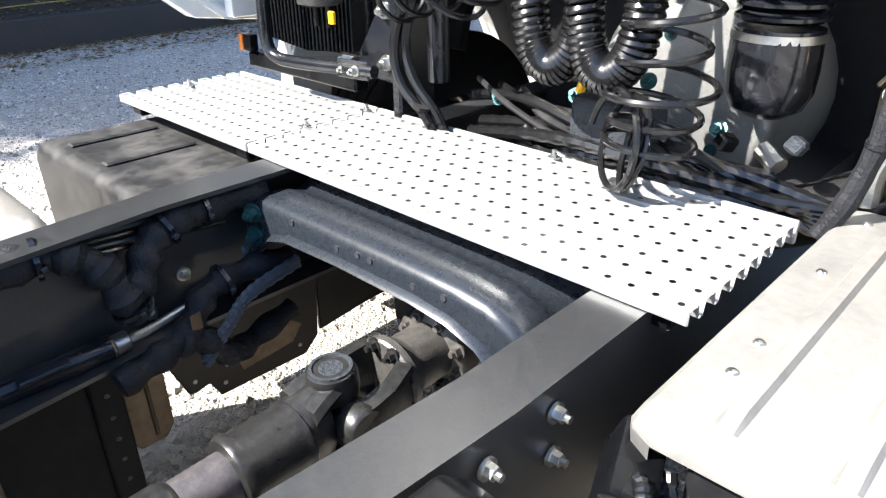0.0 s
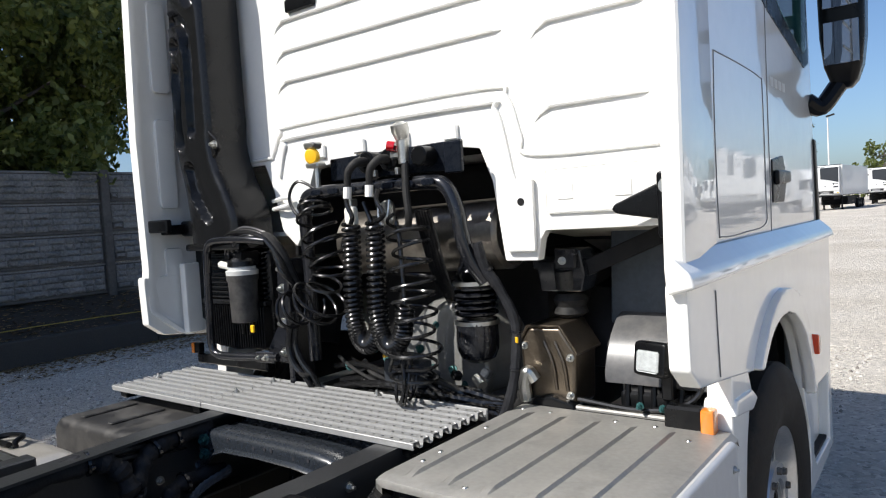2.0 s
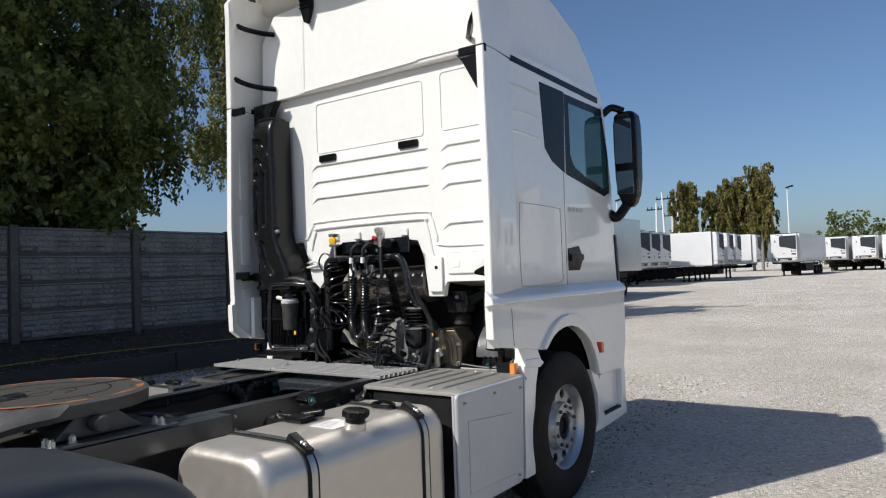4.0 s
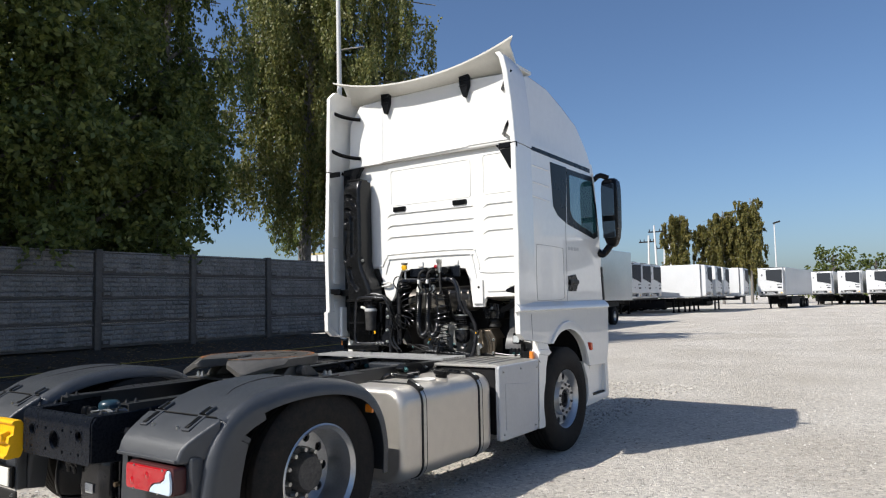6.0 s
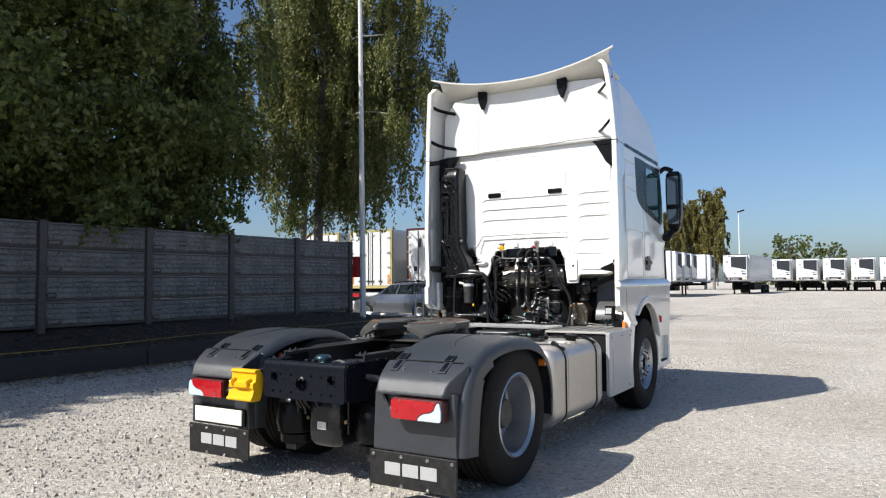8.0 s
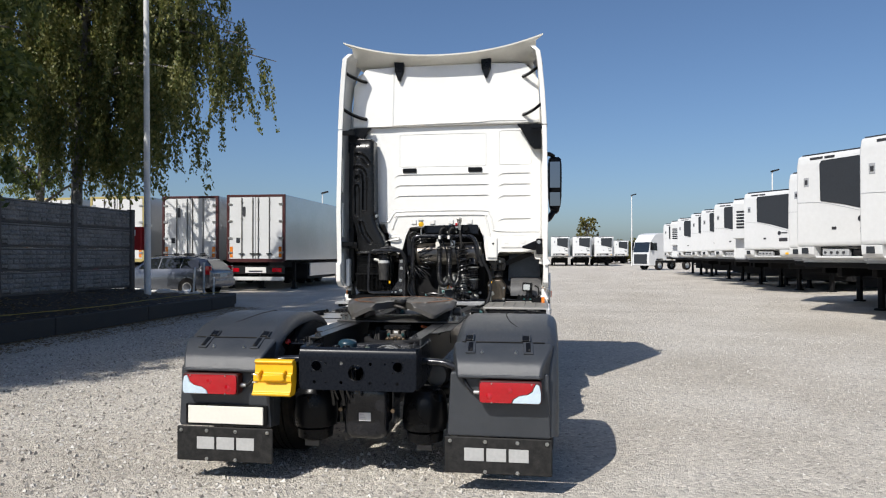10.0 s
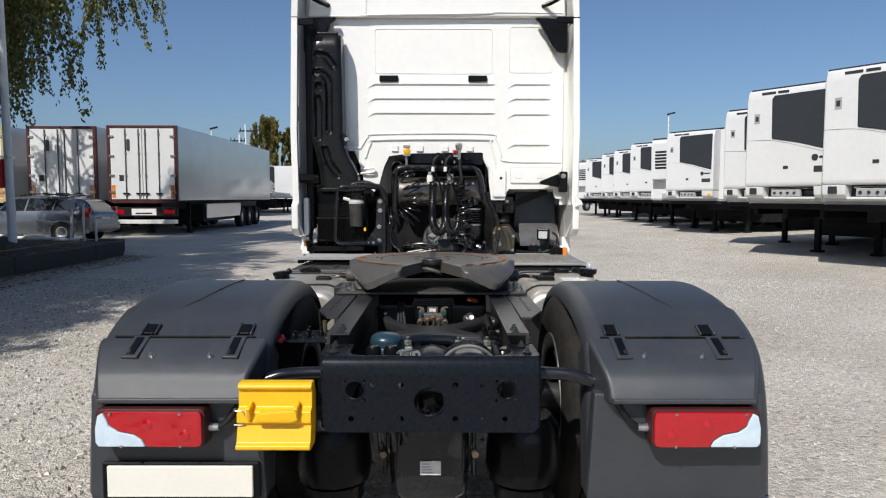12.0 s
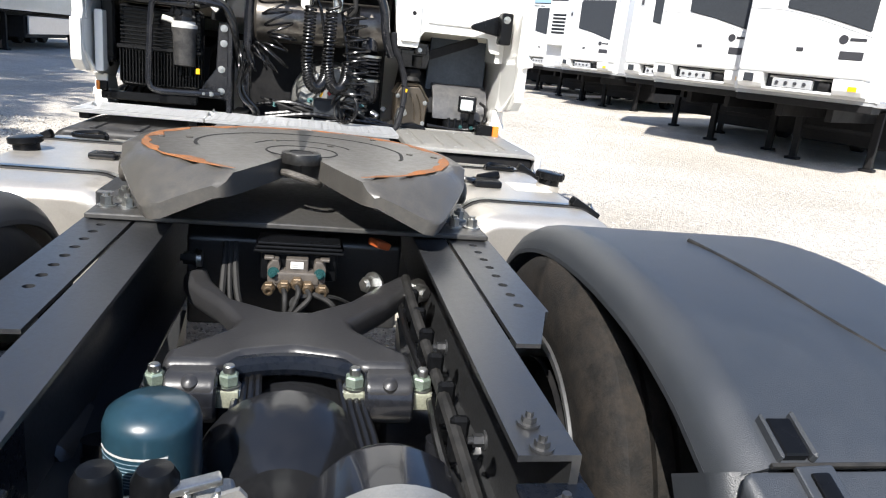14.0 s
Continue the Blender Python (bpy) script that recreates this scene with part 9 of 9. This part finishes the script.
for s in (1, -1):
    part("strap", box(0.005 + s * 0.175 - 0.008, 0.005 + s * 0.175 + 0.008, -0.64, -0.46, 0.36, 0.66, 0.004), BLACKGLOSS, cn)
    part("brass_stub", cyl((0.005 + s * 0.18, -0.64, 0.455), (0.005 + s * 0.18, -0.67, 0.455), 0.014, seg=8), BRASS, cn)
# cables at the left rail
lm = part("cable_loom", tube([(-0.375, 0.95, 0.905), (-0.37, 1.30, 0.905), (-0.385, 1.60, 0.905), (-0.395, 1.80, 0.915), (-0.385, 1.89, 0.905), (-0.37, 1.935, 0.86), (-0.36, 1.955, 0.80), (-0.365, 1.975, 0.775)], lambda t: 0.030 + 0.005 * math.sin(t * 47) + 0.002 * math.sin(t * 131), 12, 10), TAPE, truck, "thick cloth-taped cable loom along the rail")
part("branch", tube([(-0.365, 1.945, 0.775), (-0.37, 1.985, 0.82), (-0.385, 2.02, 0.87), (-0.40, 2.07, 0.897), (-0.41, 2.16, 0.905), (-0.415, 2.28, 0.905)], lambda t: 0.029 + 0.004 * math.sin(t * 41), 12, 10), TAPE, lm)
part("branch", tube([(-0.335, 1.90, 0.66), (-0.34, 1.98, 0.675), (-0.35, 2.05, 0.70), (-0.37, 2.105, 0.748), (-0.375, 2.18, 0.762), (-0.375, 2.30, 0.755)], lambda t: 0.026 + 0.005 * math.sin(t * 37), 12, 10), TAPE, lm)
part("branch", tube([(-0.34, 2.02, 0.69), (-0.345, 2.08, 0.66), (-0.36, 2.13, 0.60), (-0.40, 2.20, 0.58), (-0.42, 2.32, 0.60)], lambda t: 0.026 + 0.004 * math.sin(t * 31), 12, 9), TAPE, lm)
for k in range(5):
    part("thin_line", tube([(-0.412, 1.2, 0.930 - 0.010 * k), (-0.425, 1.8, 0.925 - 0.011 * k), (-0.432, 2.02, 0.917 - 0.013 * k), (-0.435, 2.2, 0.905 - 0.014 * k)], 0.0042, 6), GREYLINE if k % 2 else HOSE, lm)
for k in range(2):
    part("corrugated_line", tube([(-0.33, 2.06, 0.62 + 0.012 * k), (-0.33, 2.12, 0.68 + 0.012 * k), (-0.335, 2.18, 0.725 + 0.012 * k), (-0.34, 2.30, 0.75 + 0.012 * k)], lambda t: 0.0095 + 0.0016 * math.sin(t * 240), 8, 18), DARKBLUE, lm)
for p, ax in (((-0.393, 1.84, 0.914), (0.2, 1, 0)), ((-0.398, 2.06, 0.893), (0, 1, 0.4)), ((-0.408, 2.14, 0.904), (0, 1, 0.1)), ((-0.36, 1.96, 0.79), (0, 0.4, -1)), ((-0.374, 2.14, 0.757), (0, 1, 0.2)), ((-0.375, 1.40, 0.905), (0, 1, 0))):
    q = Vector(p) + Vector(ax).normalized() * 0.009
    tie = part("cable_tie", cyl(p, q, 0.037, seg=16), BLACKGLOSS, lm)
    part("tie_head", obox((p[0] + 0.036, p[1] + 0.004, p[2] - 0.004), (0.012, 0.014, 0.012), (10, 20, 0), 0.002), BLACKGLOSS, tie)
part("paper_tag", obox((-0.325, 2.055, 0.725), (0.002, 0.024, 0.036), (0, 0, 10), 0), HEATSHIELD, lm, "brown paper tag")
part("metal_hook", tube([(-0.425, 2.00, 0.79), (-0.42, 2.03, 0.80), (-0.42, 2.045, 0.825), (-0.425, 2.04, 0.845)], 0.004, 8), STEEL, lm)
for y, z in ((2.10, 0.765), (2.02, 0.71), (1.72, 0.78), (1.66, 0.72)):
    part("rail_nut", bolt((-0.447, y, z), (1, 0, 0), 0.010, 0.010), STEEL, lm)
cb = part("control_box", box(-0.16, 0.10, 0.98, 1.02, 0.80, 0.90, 0.008), BLACK, truck, "black control unit with orange rim")
part("orange_rim", loft([[(x, y, z) for x, y in rrect(0.27, 0.018, 0.006, 2, -0.03, 0.975)] for z in (0.872, 0.905)]), RUSTPLUG, cb)
part("second_box", box(0.12, 0.30, 1.08, 1.14, 0.82, 0.91, 0.008), BLACK, cb)
part("second_rim", box(0.115, 0.305, 1.07, 1.08, 0.895, 0.915, 0.003), RUSTPLUG, cb)
for k in range(7):
    x = -0.2 + 0.07 * k
    part("loose_cable", tube([(x, 0.95, 0.83), (x + 0.05, 1.1, 0.90), (x + 0.10 - 0.03 * k, 1.25, 0.88), (-0.25, 1.45, 0.84)], 0.008, 6), HOSE, cb)
# side links and heat plates below the left rail
part("tank_bracket", prism([(0.60, 0.95), (0.60, 0.40), (0.72, 0.36), (0.80, 0.40), (0.80, 0.95)], "x", -0.56, -0.50, 0.006), CHASSIS, truck, "black tank bracket")
part("tank_bracket", prism([(1.55, 0.95), (1.55, 0.40), (1.65, 0.36), (1.75, 0.40), (1.75, 0.95)], "x", -0.56, -0.50, 0.006), CHASSIS, truck, "black tank bracket")
for y, w in ((1.945, 0.092), (1.60, 0.10)):
    hp = part("heat_plate", prism([(y, 0.64), (y, 0.385), (y + 0.012, 0.368), (y + w - 0.022, 0.368), (y + w, 0.395), (y + w, 0.64)], "x", -0.515, -0.495, 0.006, 2), HEATSHIELD, truck, "brown heat-stained sheet below the rail")
    part("plate_bead", tube([(-0.494, y + w * 0.52, 0.62), (-0.494, y + w * 0.54, 0.50), (-0.494, y + w * 0.56, 0.39)], 0.005, 8), HEATSHIELD, hp)
bp_ = part("black_plate", prism([(1.70, 0.64), (1.70, 0.24), (1.945, 0.24), (1.945, 0.64)], "x", -0.512, -0.498, 0.004), UNDER, truck, "black sheet bracket with a row of rivets")
part("plate_fold", box(-0.50, -0.485, 1.885, 1.945, 0.24, 0.64, 0.004), UNDER, bp_)
for k in range(7):
    part("rivet", lathe([(0, 0.006), (0.003, 0.004), (0.004, 0)], (-0.485, 1.915, 0.27 + 0.055 * k), (1, 0, 0), 8), CHASSIS, bp_)
ls_ = part("lower_shield", prism([(2.03, 0.74), (2.035, 0.57), (2.083, 0.443), (2.095, 0.438), (2.134, 0.446), (2.157, 0.399), (2.395, 0.395), (2.437, 0.433), (2.46, 0.74)], "x", -0.512, -0.498, 0.003), SOOT, truck, "sooty heat shield with a notched lower edge")
# Added dark panel: closes off the bright ground past the shield.
part("rear_panel", prism([(2.452, 0.74), (2.452, 0.435), (2.60, 0.45), (3.1, 0.47), (3.1, 0.74)], "x", -0.520, -0.508, 0.003), SOOT, ls_)
part("shield_patch", prism([(2.20, 0.49), (2.215, 0.50), (2.34, 0.53), (2.39, 0.49), (2.36, 0.45), (2.22, 0.44)], "x", -0.4985, -0.4965, 0.0006), HEATSHIELD, ls_)
for y, z in ((2.10, 0.47), (2.17, 0.43), (2.38, 0.43)):
    part("rivet", lathe([(0, 0.006), (0.003, 0.004), (0.004, 0)], (-0.498, y, z), (1, 0, 0), 8), STEEL, ls_)
pp_ = part("air_pipe", tube([(-0.40, 1.05, 0.70), (-0.40, 1.5, 0.70), (-0.40, 1.75, 0.70), (-0.40, 1.92, 0.70)], 0.024, 14), BLACKGLOSS, truck, "black air pipe with a brass and zinc union")
part("brass_nut", cyl((-0.40, 1.912, 0.70), (-0.40, 1.925, 0.70), 0.024, seg=6), BRASS, pp_)
part("zinc_union", cyl((-0.40, 1.925, 0.70), (-0.40, 1.955, 0.702), 0.020, seg=14, bevel=0.003), STEEL, pp_)
part("union_pipe", tube([(-0.40, 1.955, 0.702), (-0.40, 2.0, 0.704), (-0.405, 2.10, 0.72)], 0.009, 10), STEEL, pp_)
part("pipe_clip", prism([(1.76, 0.715), (1.84, 0.72), (1.845, 0.728), (1.76, 0.726)], "x", -0.385, -0.36, 0.003), BLACKGLOSS, pp_)
# right rail bracket and fittings seen beside the tank
rb = part("tank_step_bracket", prism([(1.66, 0.93), (1.70, 0.965), (1.92, 0.965), (1.96, 0.93), (1.93, 0.90), (1.70, 0.90)], "x", 0.44, 0.53, 0.010, 2), BLACK, truck, "black pressed bracket with teal bolt")
part("teal_bolt", bolt((0.531, 1.70, 0.925), (1, 0, 0), 0.017), TEAL, rb)
cn2 = part("tank_sender", box(0.70, 0.82, 1.30, 1.40, 0.975, 1.005, 0.010, 2), BLACK, tankR, "black fuel sender plug with cable")
part("sender_cable", tube([(0.72, 1.35, 0.99), (0.66, 1.30, 1.005), (0.60, 1.36, 1.0), (0.55, 1.33, 0.97), (0.48, 1.36, 0.90)], 0.013, 8), HOSE, cn2)
part("sender_stud", bolt((0.80, 1.44, 0.975), (0, 0, 1), 0.016, 0.024), STEEL, cn2)
part("sender_cap", cyl((0.74, 1.41, 0.995), (0.83, 1.44, 1.01), 0.020, seg=12), BLACK, cn2)
ls = part("tank_label", box(0.88, 1.04, 1.30, 1.47, 0.9755, 0.9775, 0), PAPER, tankR, "white paper label with grey print")
for k in range(5):
    part("label_bar", box(0.89, 1.0 - 0.01 * k, 1.315 + 0.022 * k, 1.323 + 0.022 * k, 0.9776, 0.9784, 0), PRINT, ls)
sn = part("tank_sender", box(-0.80, -0.70, 1.30, 1.38, 0.975, 1.0, 0.010, 2), BLACK, tankL, "black fuel sender plug")
part("sender_cable", tube([(-0.72, 1.34, 0.99), (-0.62, 1.33, 1.0), (-0.5, 1.36, 0.95)], 0.011, 8), HOSE, sn)
part("fuel_cap", lathe([(-0.05, 0.047), (0.012, 0.047), (0.014, 0.058), (0.018, 0.062), (0.036, 0.062), (0.040, 0.055), (0.040, 0.0)], (-1.05, 1.42, 0.985), (-0.12, 0, 1), 28), BLACK, tankL, "black filler cap")
for s, tk in ((1, tankR), (-1, tankL)):
    part("hook", tube([(s * 0.86, 1.78, 0.977), (s * 0.86, 1.78, 0.995), (s * 0.90, 1.82, 1.0), (s * 0.98, 1.80, 0.995), (s * 0.98, 1.76, 0.99), (s * 0.86, 1.76, 0.99)], 0.010, 8), BLACK, tk)
for tk in (tankR, tankL):
    for ob in tk.children:
        if ob.name.startswith(("tank_sender", "tank_label", "hook")) or (tk is tankL and ob.name.startswith("fuel_cap")):
            ob.matrix_basis = pose(0, 0.05, -0.080)
# amber side marker on the right mudguard, hose couplings on the left stay
mk = part("guard_marker_lamp", box(1.20, 1.255, 0.425, 0.455, 0.80, 0.855, 0.006), BLACK, truck, "amber marker lamp on the mudguard")
part("lens", box(1.205, 1.265, 0.405, 0.428, 0.80, 0.855, 0.008, 2), AMBER, mk)
tp = part("valve_plate", prism([(-0.62, -0.52), (-0.40, -0.52), (-0.40, -0.28), (-0.60, -0.30)], "z", 0.865, 0.875, 0.003), CHASSISBLUE, truck, "small plate with test valves and red cap")
for x, y in ((-0.56, -0.47), (-0.51, -0.44), (-0.46, -0.40), (-0.52, -0.36)):
    part("test_valve", lathe([(0, 0.012), (0.010, 0.013), (0.020, 0.008), (0.028, 0.010), (0.032, 0)], (x, y, 0.875), (0, 0, 1), 12), BLACK, tp)
part("red_cap", lathe([(0, 0.014), (0.015, 0.02), (0.03, 0.016), (0.034, 0)], (-0.60, -0.50, 0.872), (-0.4, -0.6, 0.6), 14), REDCAP, tp)
part("brass_valve", cyl((-0.45, -0.36, 0.875), (-0.45, -0.36, 0.93), 0.010, seg=8), BRASS, tp)

# dark shields below the left rail, connectors beside the right rail
part("side_shield", box(-0.545, -0.525, 0.86, 1.62, 0.36, 0.74, 0.01), UNDER, truck, "black sheet shield below the rail")
cnb = part("cable_connector", obox((0.530, 2.12, 0.875), (0.055, 0.11, 0.07), (12, 20, 25), 0.010, 2), BLACK, truck, "black plug connectors with corrugated leads")
part("connector_cap", obox((0.555, 2.05, 0.865), (0.05, 0.06, 0.055), (20, 10, 40), 0.008, 2), BLACK, cnb)
for k in range(4):
    part("corrugated_lead", tube([(0.53 + 0.012 * k, 2.11 + 0.01 * k, 0.89), (0.56 + 0.01 * k, 2.09, 0.90 - 0.02 * k), (0.58, 2.05 - 0.03 * k, 0.87), (0.575, 1.99 - 0.03 * k, 0.82)], lambda t: 0.0085 + 0.0012 * math.sin(t * 160), 8, 14), HOSE, cnb)
